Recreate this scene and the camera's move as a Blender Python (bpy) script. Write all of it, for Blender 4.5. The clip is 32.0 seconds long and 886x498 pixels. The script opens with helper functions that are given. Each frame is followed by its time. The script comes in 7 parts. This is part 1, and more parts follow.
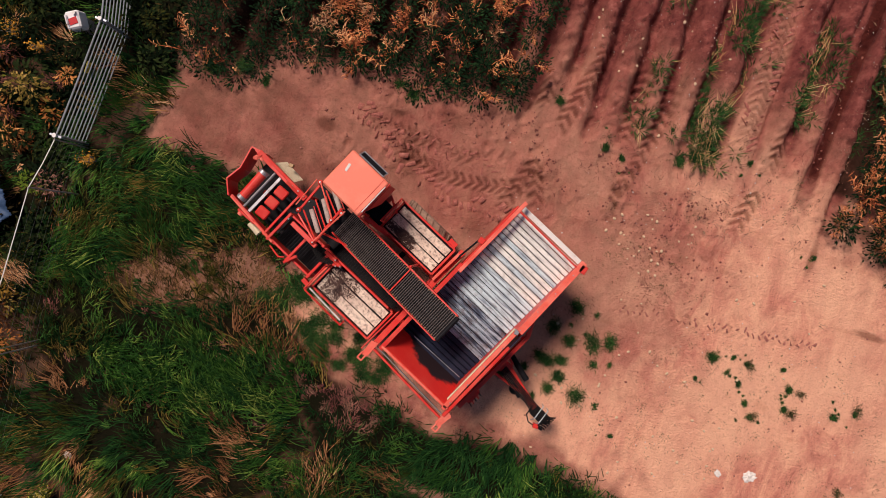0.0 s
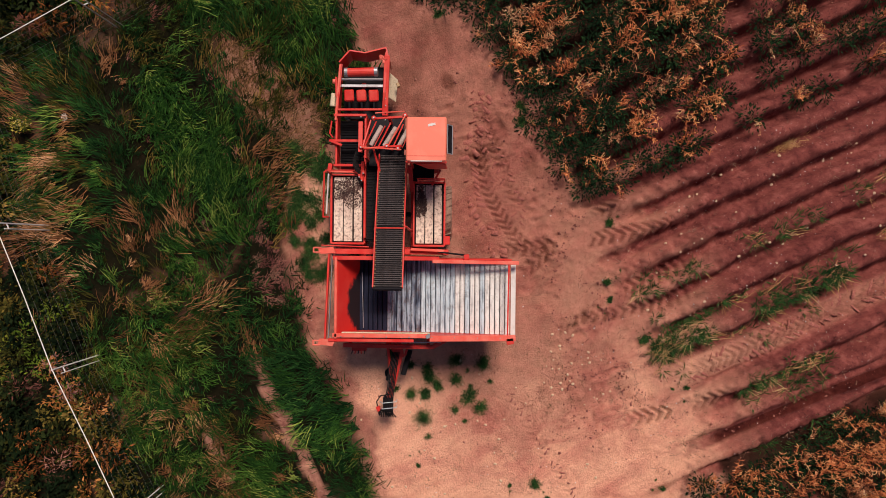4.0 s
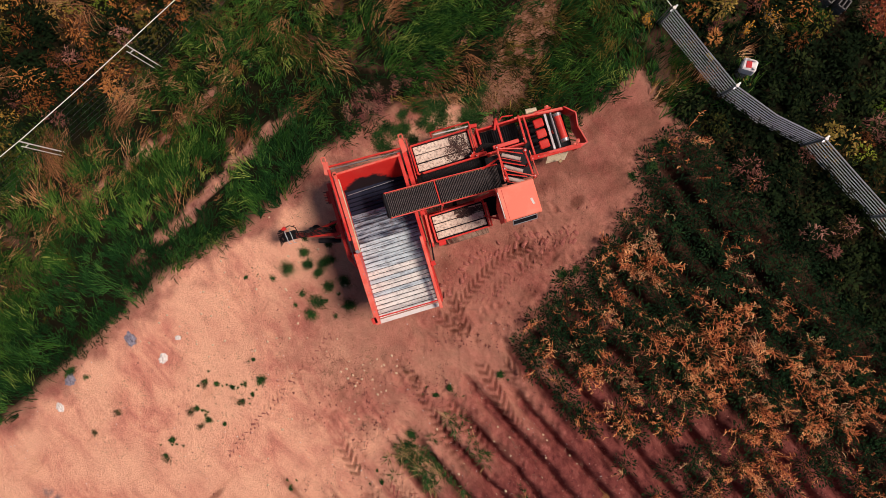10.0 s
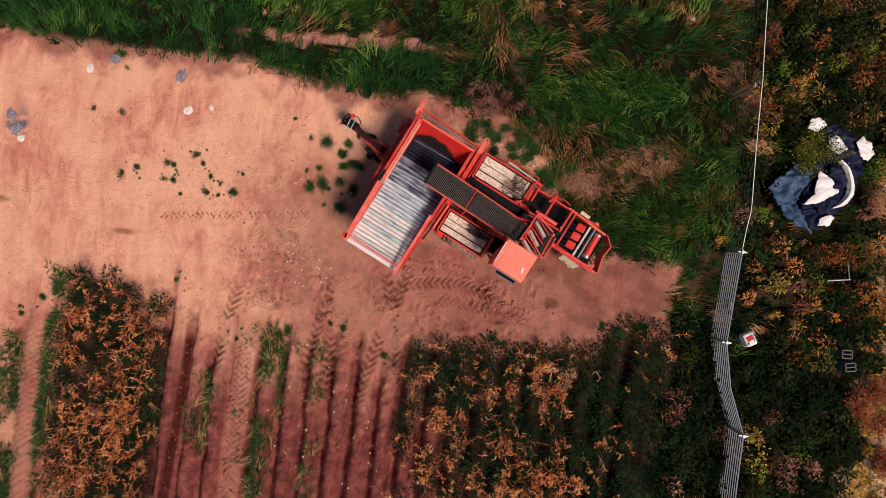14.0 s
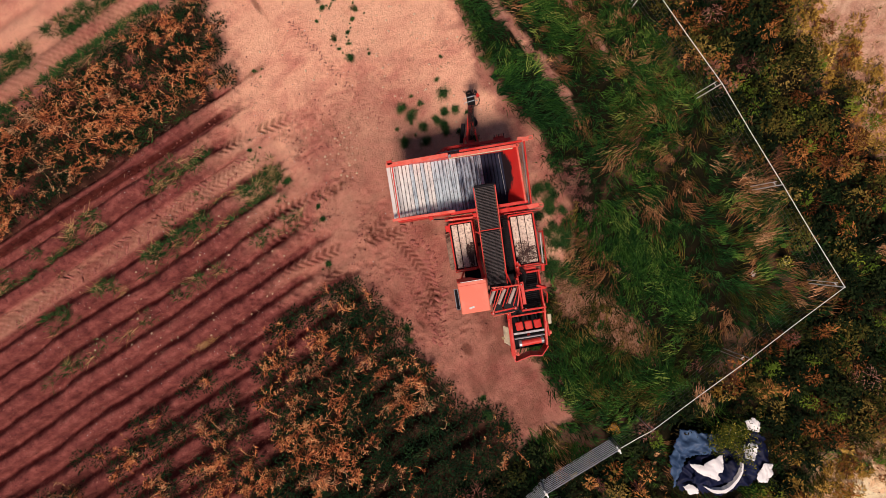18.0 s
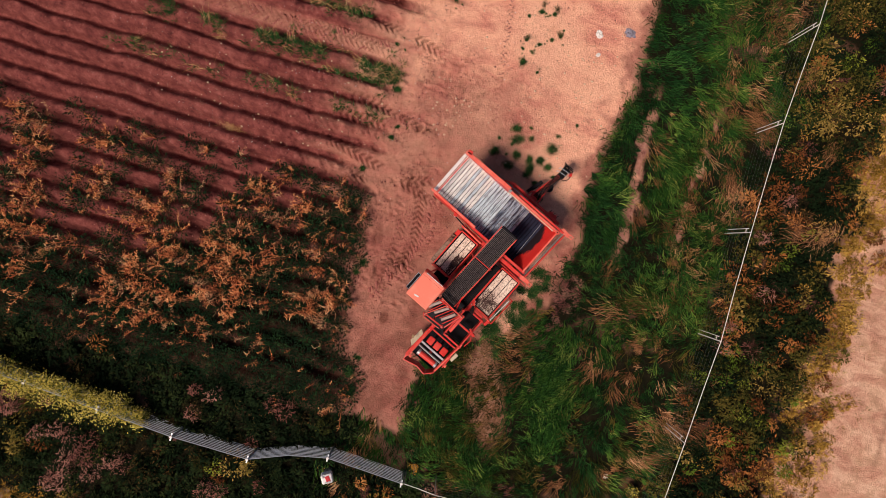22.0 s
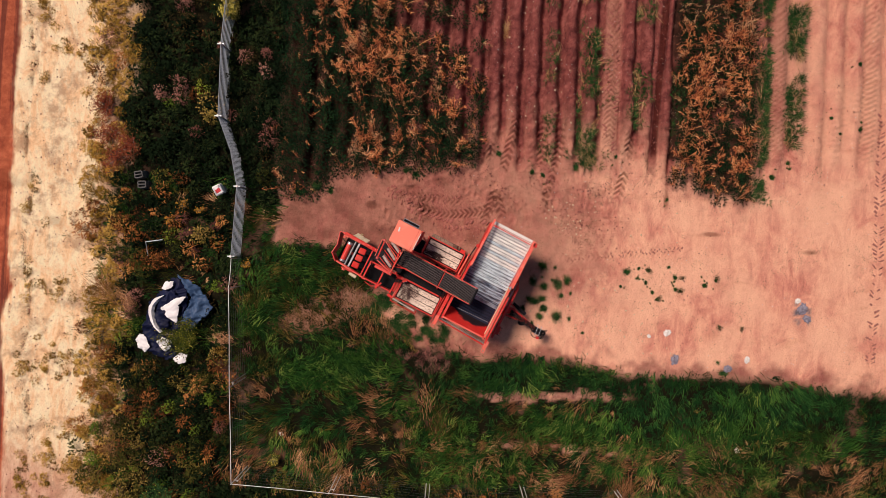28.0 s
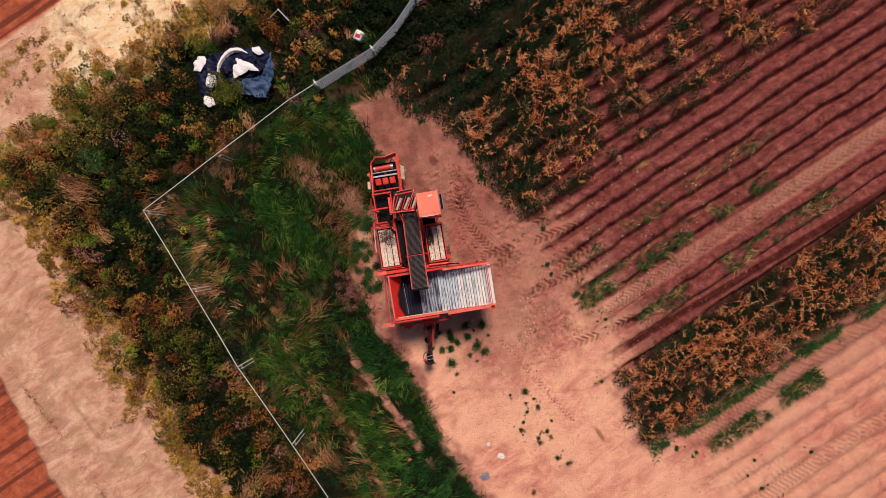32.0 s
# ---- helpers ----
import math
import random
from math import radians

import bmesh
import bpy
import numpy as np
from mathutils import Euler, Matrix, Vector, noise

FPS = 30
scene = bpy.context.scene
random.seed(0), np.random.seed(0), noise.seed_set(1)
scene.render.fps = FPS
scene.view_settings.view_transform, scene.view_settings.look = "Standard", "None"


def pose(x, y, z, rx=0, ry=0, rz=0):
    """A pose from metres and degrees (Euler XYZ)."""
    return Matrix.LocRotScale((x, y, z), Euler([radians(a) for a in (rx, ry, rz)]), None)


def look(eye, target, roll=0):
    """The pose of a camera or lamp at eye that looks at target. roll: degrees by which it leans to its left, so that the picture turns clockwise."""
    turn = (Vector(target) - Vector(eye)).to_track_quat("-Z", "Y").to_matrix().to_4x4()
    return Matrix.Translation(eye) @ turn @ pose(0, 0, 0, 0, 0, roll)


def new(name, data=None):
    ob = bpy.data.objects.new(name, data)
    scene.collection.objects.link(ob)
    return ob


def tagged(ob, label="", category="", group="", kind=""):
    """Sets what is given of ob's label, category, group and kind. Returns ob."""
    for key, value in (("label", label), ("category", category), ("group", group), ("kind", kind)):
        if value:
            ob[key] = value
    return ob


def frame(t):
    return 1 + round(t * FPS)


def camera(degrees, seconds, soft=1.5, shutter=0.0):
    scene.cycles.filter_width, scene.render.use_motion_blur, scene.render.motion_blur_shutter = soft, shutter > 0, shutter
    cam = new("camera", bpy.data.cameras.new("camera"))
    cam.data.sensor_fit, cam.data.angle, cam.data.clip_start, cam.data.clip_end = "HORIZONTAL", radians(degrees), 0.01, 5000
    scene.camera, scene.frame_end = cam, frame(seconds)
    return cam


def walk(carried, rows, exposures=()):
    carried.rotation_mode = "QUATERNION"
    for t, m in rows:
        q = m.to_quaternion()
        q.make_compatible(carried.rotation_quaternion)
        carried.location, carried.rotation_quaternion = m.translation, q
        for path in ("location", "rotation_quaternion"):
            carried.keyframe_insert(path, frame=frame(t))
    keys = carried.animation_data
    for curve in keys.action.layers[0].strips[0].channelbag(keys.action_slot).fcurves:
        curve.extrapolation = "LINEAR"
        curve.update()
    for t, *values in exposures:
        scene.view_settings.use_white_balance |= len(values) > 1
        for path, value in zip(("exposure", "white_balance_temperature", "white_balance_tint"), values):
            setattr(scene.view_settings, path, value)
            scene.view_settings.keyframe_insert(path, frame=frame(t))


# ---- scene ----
PATH = [
    (0, 0.641, -0.421, 14.837, -0.444, 0.515, 19.34),
    (1, 0.701, -0.413, 15.185, -0.444, 0.515, 30.88),
    (2, 0.755, -0.405, 15.537, -0.444, 0.515, 42.47),
    (3, 0.794, -0.396, 15.890, -0.444, 0.515, 54.16),
    (4, 0.812, -0.383, 16.240, -0.444, 0.515, 66.00),
    (5, 0.803, -0.368, 16.582, -0.444, 0.515, 78.01),
    (6, 0.773, -0.349, 16.923, -0.444, 0.515, 90.15),
    (7, 0.733, -0.327, 17.268, -0.444, 0.515, 102.35),
    (8, 0.690, -0.302, 17.626, -0.444, 0.515, 114.53),
    (9, 0.652, -0.275, 18.000, -0.444, 0.515, 126.65),
    (10, 0.615, -0.246, 18.385, -0.444, 0.515, 138.74),
    (11, 0.577, -0.216, 18.769, -0.444, 0.515, 150.82),
    (12, 0.533, -0.186, 19.142, -0.444, 0.515, 162.96),
    (13, 0.481, -0.158, 19.495, -0.444, 0.515, 175.19),
    (14, 0.425, -0.134, 19.835, -0.444, 0.515, 187.46),
    (15, 0.374, -0.119, 20.176, -0.444, 0.515, 199.74),
    (16, 0.334, -0.116, 20.531, -0.444, 0.515, 211.98),
    (17, 0.310, -0.128, 20.911, -0.444, 0.515, 224.16),
    (18, 0.298, -0.149, 21.312, -0.444, 0.515, 236.35),
    (19, 0.291, -0.172, 21.727, -0.444, 0.515, 248.64),
    (20, 0.283, -0.191, 22.150, -0.444, 0.515, 261.13),
    (21, 0.268, -0.199, 22.572, -0.444, 0.515, 273.87),
    (22, 0.247, -0.199, 22.992, -0.444, 0.515, 286.76),
    (23, 0.224, -0.192, 23.406, -0.444, 0.515, 299.67),
    (24, 0.201, -0.181, 23.813, -0.444, 0.515, 312.47),
    (25, 0.180, -0.167, 24.212, -0.444, 0.515, 325.07),
    (26, 0.165, -0.153, 24.602, -0.444, 0.515, 337.57),
    (27, 0.160, -0.140, 24.988, -0.444, 0.515, 350.14),
    (28, 0.168, -0.129, 25.369, -0.444, 0.515, 362.90),
    (29, 0.191, -0.122, 25.750, -0.444, 0.515, 375.99),
    (30, 0.226, -0.117, 26.132, -0.444, 0.515, 389.35),
    (31, 0.270, -0.115, 26.516, -0.444, 0.515, 402.88),
    (32, 0.317, -0.114, 26.903, -0.444, 0.515, 416.51),
]
cam = camera(70.0, 32.0, soft=0.65)
walk(cam, [(t, pose(*p)) for t, *p in PATH], [(0, -0.23, 6900, 23), (32, -0.23, 6900, 23)])

# ---------------------------------------------------------------- light
SUN_EL, SUN_AZ = radians(59), math.atan2(0.66, -0.75)      # sun stands north-west of the machine
world = bpy.data.worlds.new("sky")
scene.world = world
world.use_nodes = True
wn = world.node_tree.nodes
sky = wn.new("ShaderNodeTexSky")
sky.sky_type, sky.sun_disc = "NISHITA", False
sky.sun_elevation, sky.sun_rotation = SUN_EL, math.pi / 2 - SUN_AZ
world.node_tree.links.new(sky.outputs[0], wn["Background"].inputs[0])
wn["Background"].inputs[1].default_value = 0.05
sun = new("sun", bpy.data.lights.new("sun", "SUN"))
sun.data.energy, sun.data.angle, sun.data.color = 4.5, radians(17), (1.0, 0.89, 0.78)
sun_dir = Vector((math.cos(SUN_AZ) * math.cos(SUN_EL), math.sin(SUN_AZ) * math.cos(SUN_EL), math.sin(SUN_EL)))
sun.matrix_world = look(sun_dir * 60, (0, 0, 0))


# ---------------------------------------------------------------- materials
def nodes_of(name):
    m = bpy.data.materials.new(name)
    m.use_nodes = True
    nt = m.node_tree
    return m, nt, nt.nodes["Principled BSDF"]


def link(nt, a, b):
    nt.links.new(a, b)


def noise_node(nt, scale, detail=4.0, rough=0.6, coord="Object"):
    tc = nt.nodes.new("ShaderNodeTexCoord")
    n = nt.nodes.new("ShaderNodeTexNoise")
    n.inputs["Scale"].default_value, n.inputs["Detail"].default_value, n.inputs["Roughness"].default_value = scale, detail, rough
    link(nt, tc.outputs[coord], n.inputs["Vector"])
    return n.outputs["Fac"]


def ramp(nt, fac, stops):
    r = nt.nodes.new("ShaderNodeValToRGB")
    el = r.color_ramp.elements
    while len(el) < len(stops):
        el.new(0.5)
    for e, (p, c) in zip(el, stops):
        e.position, e.color = p, (*c, 1) if len(c) == 3 else c
    link(nt, fac, r.inputs["Fac"])
    return r.outputs["Color"]


def grey(v):
    return (v, v, v)


def mix(nt, fac, a, b, mode="MIX"):
    n = nt.nodes.new("ShaderNodeMix")
    n.data_type, n.blend_type = "RGBA", mode
    for sock, v in ((n.inputs["Factor"], fac), (n.inputs["A"], a), (n.inputs["B"], b)):
        if isinstance(v, (int, float)):
            sock.default_value = v
        elif isinstance(v, tuple):
            sock.default_value = (*v, 1)
        else:
            link(nt, v, sock)
    return n.outputs["Result"]


def bump(nt, height, strength, dist=0.02):
    b = nt.nodes.new("ShaderNodeBump")
    b.inputs["Strength"].default_value, b.inputs["Distance"].default_value = strength, dist
    link(nt, height, b.inputs["Height"])
    return b.outputs["Normal"]


def attr(nt, name):
    a = nt.nodes.new("ShaderNodeAttribute")
    a.attribute_name = name
    return a.outputs["Fac"]


def surface(name, base, worn, dirt, rough=0.5, metal=0.0, scale=3.0, wear=0.62, dirty=0.6, bumpy=0.25, spec=0.35):
    """A used surface: base colour, worn colour in patches, dirt in finer specks, slight relief."""
    m, nt, p = nodes_of(name)
    big, fine = noise_node(nt, scale, 5, 0.65), noise_node(nt, scale * 9, 6, 0.7)
    c = mix(nt, ramp(nt, big, [(wear - 0.16, grey(0)), (wear + 0.1, grey(1))]), base, worn)
    c = mix(nt, ramp(nt, fine, [(dirty - 0.08, grey(0)), (dirty + 0.12, grey(0.85))]), c, dirt)
    link(nt, c, p.inputs["Base Color"])
    link(nt, ramp(nt, big, [(0.3, grey(rough - 0.12)), (0.7, grey(rough + 0.15))]), p.inputs["Roughness"])
    p.inputs["Metallic"].default_value = metal
    link(nt, bump(nt, fine, bumpy, 0.006), p.inputs["Normal"])
    p.inputs["Specular IOR Level"].default_value = spec
    return m


RED = surface("red paint", (0.60, 0.030, 0.022), (0.68, 0.075, 0.05), (0.20, 0.035, 0.028), 0.42, 0.0, 2.2, 0.6, 0.66)
FADED = surface("sun-faded red paint", (0.74, 0.10, 0.065), (0.80, 0.20, 0.14), (0.36, 0.09, 0.06), 0.5, 0.0, 2.6, 0.56, 0.66)
ROOF = surface("salmon roof paint", (0.84, 0.20, 0.125), (0.88, 0.27, 0.18), (0.5, 0.15, 0.1), 0.5, 0.0, 1.6, 0.62, 0.74)
BLACK = surface("black steel", (0.008, 0.008, 0.010), (0.02, 0.02, 0.024), (0.05, 0.035, 0.03), 0.6, 0.0, 4, 0.62, 0.68, 0.25, 0.1)
RUBBER = surface("black rubber", (0.010, 0.010, 0.011), (0.02, 0.02, 0.02), (0.10, 0.06, 0.045), 0.85, 0.0, 5, 0.6, 0.62, 0.25, 0.06)
CAKED = surface("mud-caked rubber", (0.16, 0.10, 0.075), (0.34, 0.22, 0.16), (0.03, 0.022, 0.02), 0.9, 0.0, 5, 0.52, 0.6, 0.6, 0.05)
STEEL = surface("bare steel", (0.42, 0.43, 0.45), (0.24, 0.23, 0.23), (0.2, 0.12, 0.09), 0.42, 0.7, 3, 0.6, 0.66)
GALV = surface("galvanised steel", (0.50, 0.55, 0.58), (0.36, 0.40, 0.44), (0.2, 0.2, 0.19), 0.45, 0.75, 2.5, 0.6, 0.7)
ROLLER = surface("pale worn roller", (0.48, 0.40, 0.36), (0.3, 0.24, 0.2), (0.14, 0.09, 0.07), 0.6, 0.0, 4, 0.6, 0.6)
PLANK = surface("weathered pale boards", (0.78, 0.66, 0.53), (0.56, 0.42, 0.34), (0.10, 0.06, 0.05), 0.75, 0.0, 1.7, 0.54, 0.55, 0.5)
MUD = surface("dried mud", (0.10, 0.055, 0.045), (0.05, 0.03, 0.028), (0.2, 0.12, 0.09), 0.9, 0.0, 8, 0.55, 0.6, 1.0)
WHITE = surface("white painted metal", (0.75, 0.74, 0.70), (0.55, 0.52, 0.47), (0.25, 0.2, 0.16), 0.5, 0.0, 3, 0.62, 0.68)
CREAM = surface("cream plastic", (0.66, 0.58, 0.40), (0.55, 0.46, 0.3), (0.25, 0.16, 0.1), 0.5)
BRASS = surface("dull yellow link", (0.30, 0.21, 0.11), (0.2, 0.14, 0.08), (0.1, 0.06, 0.05), 0.5, 0.3)


def slat_material(name, low, middle, high, grime):
    """Sheet-metal channels, streaked along their length, with grime in blots."""
    m, nt, p = nodes_of(name)
    tc = nt.nodes.new("ShaderNodeTexCoord")
    info = nt.nodes.new("ShaderNodeObjectInfo")
    shift = nt.nodes.new("ShaderNodeVectorMath")
    link(nt, tc.outputs["Object"], shift.inputs[0])
    link(nt, info.outputs["Location"], shift.inputs[1])
    mp = nt.nodes.new("ShaderNodeMapping")
    mp.inputs["Scale"].default_value = (1.3, 12.0, 1.0)
    link(nt, shift.outputs[0], mp.inputs["Vector"])
    n = nt.nodes.new("ShaderNodeTexNoise")
    n.inputs["Scale"].default_value, n.inputs["Detail"].default_value = 1.6, 6
    link(nt, mp.outputs["Vector"], n.inputs["Vector"])
    c = ramp(nt, n.outputs["Fac"], [(0.34, low), (0.44, middle), (0.58, high)])
    blot = nt.nodes.new("ShaderNodeTexNoise")
    blot.inputs["Scale"].default_value, blot.inputs["Detail"].default_value, blot.inputs["Roughness"].default_value = 7.0, 8, 0.75
    link(nt, shift.outputs[0], blot.inputs["Vector"])
    c = mix(nt, ramp(nt, blot.outputs["Fac"], [(0.5, grey(0)), (0.64, grey(grime))]), c, (0.10, 0.065, 0.06))
    c = mix(nt, info.outputs["Random"], c, mix(nt, 0.12, c, (0.25, 0.25, 0.27)))
    link(nt, c, p.inputs["Base Color"])
    p.inputs["Metallic"].default_value = 0.1
    link(nt, ramp(nt, n.outputs["Fac"], [(0.3, grey(0.62)), (0.7, grey(0.42))]), p.inputs["Roughness"])
    return m


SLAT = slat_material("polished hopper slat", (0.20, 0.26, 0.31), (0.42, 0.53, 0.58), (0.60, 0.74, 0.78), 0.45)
SLAT_END = slat_material("pale cream hopper slat", (0.50, 0.52, 0.50), (0.70, 0.71, 0.67), (0.84, 0.85, 0.79), 0.35)
SLAT_MID = slat_material("dull blue-black slat", (0.012, 0.016, 0.034), (0.07, 0.10, 0.15), (0.34, 0.43, 0.50), 0.8)
SLAT_DARK = surface("dark navy slat", (0.010, 0.014, 0.032), (0.024, 0.032, 0.06), (0.16, 0.14, 0.14), 0.5, 0.0, 3, 0.6, 0.7, 0.25, 0.2)
RODSTEEL = surface("worn dark rod", (0.13, 0.118, 0.118), (0.07, 0.062, 0.065), (0.22, 0.14, 0.115), 0.5, 0.2, 9, 0.55, 0.6)


def shaded_plate_material():
    """Bright red plate with hopper shade painted on it as an arc-shaped black area."""
    m, nt, p = nodes_of("red plate with painted shade")
    tc = nt.nodes.new("ShaderNodeTexCoord")
    mp = nt.nodes.new("ShaderNodeMapping")
    mp.inputs["Location"].default_value = (-1.62, 0.42, -1.4)
    link(nt, tc.outputs["Object"], mp.inputs["Vector"])
    sc = nt.nodes.new("ShaderNodeVectorMath")
    sc.operation = "MULTIPLY"
    sc.inputs[1].default_value = (0.92, 1.62, 0.0)
    link(nt, mp.outputs["Vector"], sc.inputs[0])
    ln = nt.nodes.new("ShaderNodeVectorMath")
    ln.operation = "LENGTH"
    link(nt, sc.outputs[0], ln.inputs[0])
    add = nt.nodes.new("ShaderNodeMath")
    add.operation = "MULTIPLY_ADD"
    link(nt, noise_node(nt, 4.5, 5, 0.6), add.inputs[0])
    add.inputs[1].default_value = 0.3
    link(nt, ln.outputs["Value"], add.inputs[2])
    c = mix(nt, ramp(nt, noise_node(nt, 3, 5, 0.6), [(0.4, grey(0)), (0.7, grey(0.6))]), (0.66, 0.022, 0.016), (0.72, 0.06, 0.04))
    c = mix(nt, ramp(nt, add.outputs[0], [(0.93, grey(1)), (1.12, grey(0))]), c, (0.02, 0.012, 0.014))
    link(nt, c, p.inputs["Base Color"])
    p.inputs["Roughness"].default_value = 0.45
    return m


SHADED_PLATE = shaded_plate_material()


def glass_material():
    m, nt, p = nodes_of("dusty cab glass")
    p.inputs["Base Color"].default_value = (0.6, 0.65, 0.65, 1)
    p.inputs["Transmission Weight"].default_value = 0.9
    p.inputs["Roughness"].default_value = 0.08
    return m


GLASS = glass_material()


def leaf_material(name, stops, rough=0.6, patch=None, scale=0.55, patch2=None, plants=False):
    """Leaves: a colour for each leaf, drifting in patches over the ground."""
    m, nt, p = nodes_of(name)
    geo = nt.nodes.new("ShaderNodeNewGeometry")
    own = nt.nodes.new("ShaderNodeTexNoise")
    own.inputs["Scale"].default_value, own.inputs["Detail"].default_value, own.inputs["Roughness"].default_value = 2.3, 3, 0.55
    link(nt, geo.outputs["Position"], own.inputs["Vector"])
    plant = nt.nodes.new("ShaderNodeMapRange")
    plant.inputs["From Min"].default_value, plant.inputs["From Max"].default_value = 0.32, 0.68
    link(nt, own.outputs["Fac"], plant.inputs["Value"])
    fac = nt.nodes.new("ShaderNodeMix")
    fac.inputs["Factor"].default_value = 0.45
    link(nt, geo.outputs["Random Per Island"], fac.inputs["A"])
    if plants:
        fac.inputs["Factor"].default_value = 0.72
        link(nt, attr(nt, "tone"), fac.inputs["B"])
    else:
        link(nt, plant.outputs["Result"], fac.inputs["B"])
    tone = fac.outputs["Result"]
    c = ramp(nt, tone, stops)
    if patch:
        lo, hi, colours = patch
        n = nt.nodes.new("ShaderNodeTexNoise")
        n.inputs["Scale"].default_value, n.inputs["Detail"].default_value = scale, 4
        link(nt, geo.outputs["Position"], n.inputs["Vector"])
        c = mix(nt, ramp(nt, n.outputs["Fac"], [(lo, grey(0)), (hi, grey(1))]), c, ramp(nt, tone, colours))
    if patch2:
        lo, hi, colours, scale2 = patch2
        n = nt.nodes.new("ShaderNodeTexNoise")
        n.inputs["Scale"].default_value, n.inputs["Detail"].default_value = scale2, 5
        off = nt.nodes.new("ShaderNodeVectorMath")
        off.inputs[1].default_value = (31, 17, 5)
        link(nt, geo.outputs["Position"], off.inputs[0])
        link(nt, off.outputs[0], n.inputs["Vector"])
        c = mix(nt, ramp(nt, n.outputs["Fac"], [(lo, grey(0)), (hi, grey(1))]), c, ramp(nt, tone, colours))
    link(nt, c, p.inputs["Base Color"])
    p.inputs["Roughness"].default_value = 0.9
    p.inputs["Specular IOR Level"].default_value = 0.03
    return m


STRAW = leaf_material("dry straw", [(0.0, (0.04, 0.018, 0.009)), (0.4, (0.16, 0.07, 0.030)), (0.75, (0.42, 0.20, 0.09)), (1.0, (0.80, 0.48, 0.26))], plants=True)
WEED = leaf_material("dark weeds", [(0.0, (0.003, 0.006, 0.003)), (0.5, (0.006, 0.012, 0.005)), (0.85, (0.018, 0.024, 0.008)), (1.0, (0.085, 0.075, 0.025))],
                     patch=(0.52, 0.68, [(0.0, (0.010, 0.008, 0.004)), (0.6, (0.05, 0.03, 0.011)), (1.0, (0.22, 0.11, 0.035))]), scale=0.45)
SEED = leaf_material("brown seed heads", [(0.0, (0.05, 0.024, 0.02)), (0.5, (0.17, 0.085, 0.06)), (1.0, (0.44, 0.30, 0.21))],
                     patch=(0.5, 0.6, [(0.0, (0.08, 0.026, 0.022)), (0.6, (0.2, 0.07, 0.055)), (1.0, (0.36, 0.15, 0.11))]), scale=0.3)
HAULM = leaf_material("dry orange potato haulm", [(0.12, (0.07, 0.020, 0.012)), (0.36, (0.36, 0.095, 0.040)), (0.6, (0.70, 0.235, 0.088)), (0.9, (0.90, 0.48, 0.22))],
                      patch=(0.5, 0.62, [(0.12, (0.05, 0.018, 0.013)), (0.5, (0.26, 0.10, 0.05)), (0.85, (0.66, 0.42, 0.24))]), scale=1.1)
# green leaves taken near black: the shade under the stems is in their colour
CROPLEAF = leaf_material("crop leaves darkened for gap shade", [(0.0, (0.003, 0.008, 0.004)), (0.6, (0.007, 0.022, 0.009)), (1.0, (0.026, 0.068, 0.020))])
GREEN = leaf_material("fresh green weeds", [(0.0, (0.010, 0.034, 0.012)), (0.5, (0.026, 0.075, 0.022)), (0.85, (0.06, 0.13, 0.032)), (1.0, (0.20, 0.16, 0.07))])
YELLOW = leaf_material("yellow blossom and leaves", [(0.0, (0.24, 0.20, 0.03)), (0.6, (0.56, 0.46, 0.09)), (1.0, (0.8, 0.68, 0.22))])
VERGEGRASS = leaf_material("yellow verge grass", [(0.0, (0.09, 0.055, 0.015)), (0.5, (0.28, 0.17, 0.045)), (1.0, (0.56, 0.38, 0.13))],
                           patch=(0.5, 0.62, [(0.0, (0.06, 0.05, 0.010)), (0.5, (0.17, 0.13, 0.02)), (1.0, (0.40, 0.32, 0.05))]), scale=0.4)
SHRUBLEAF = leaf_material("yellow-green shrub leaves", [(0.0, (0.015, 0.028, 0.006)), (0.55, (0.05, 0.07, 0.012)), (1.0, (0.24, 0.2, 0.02))])


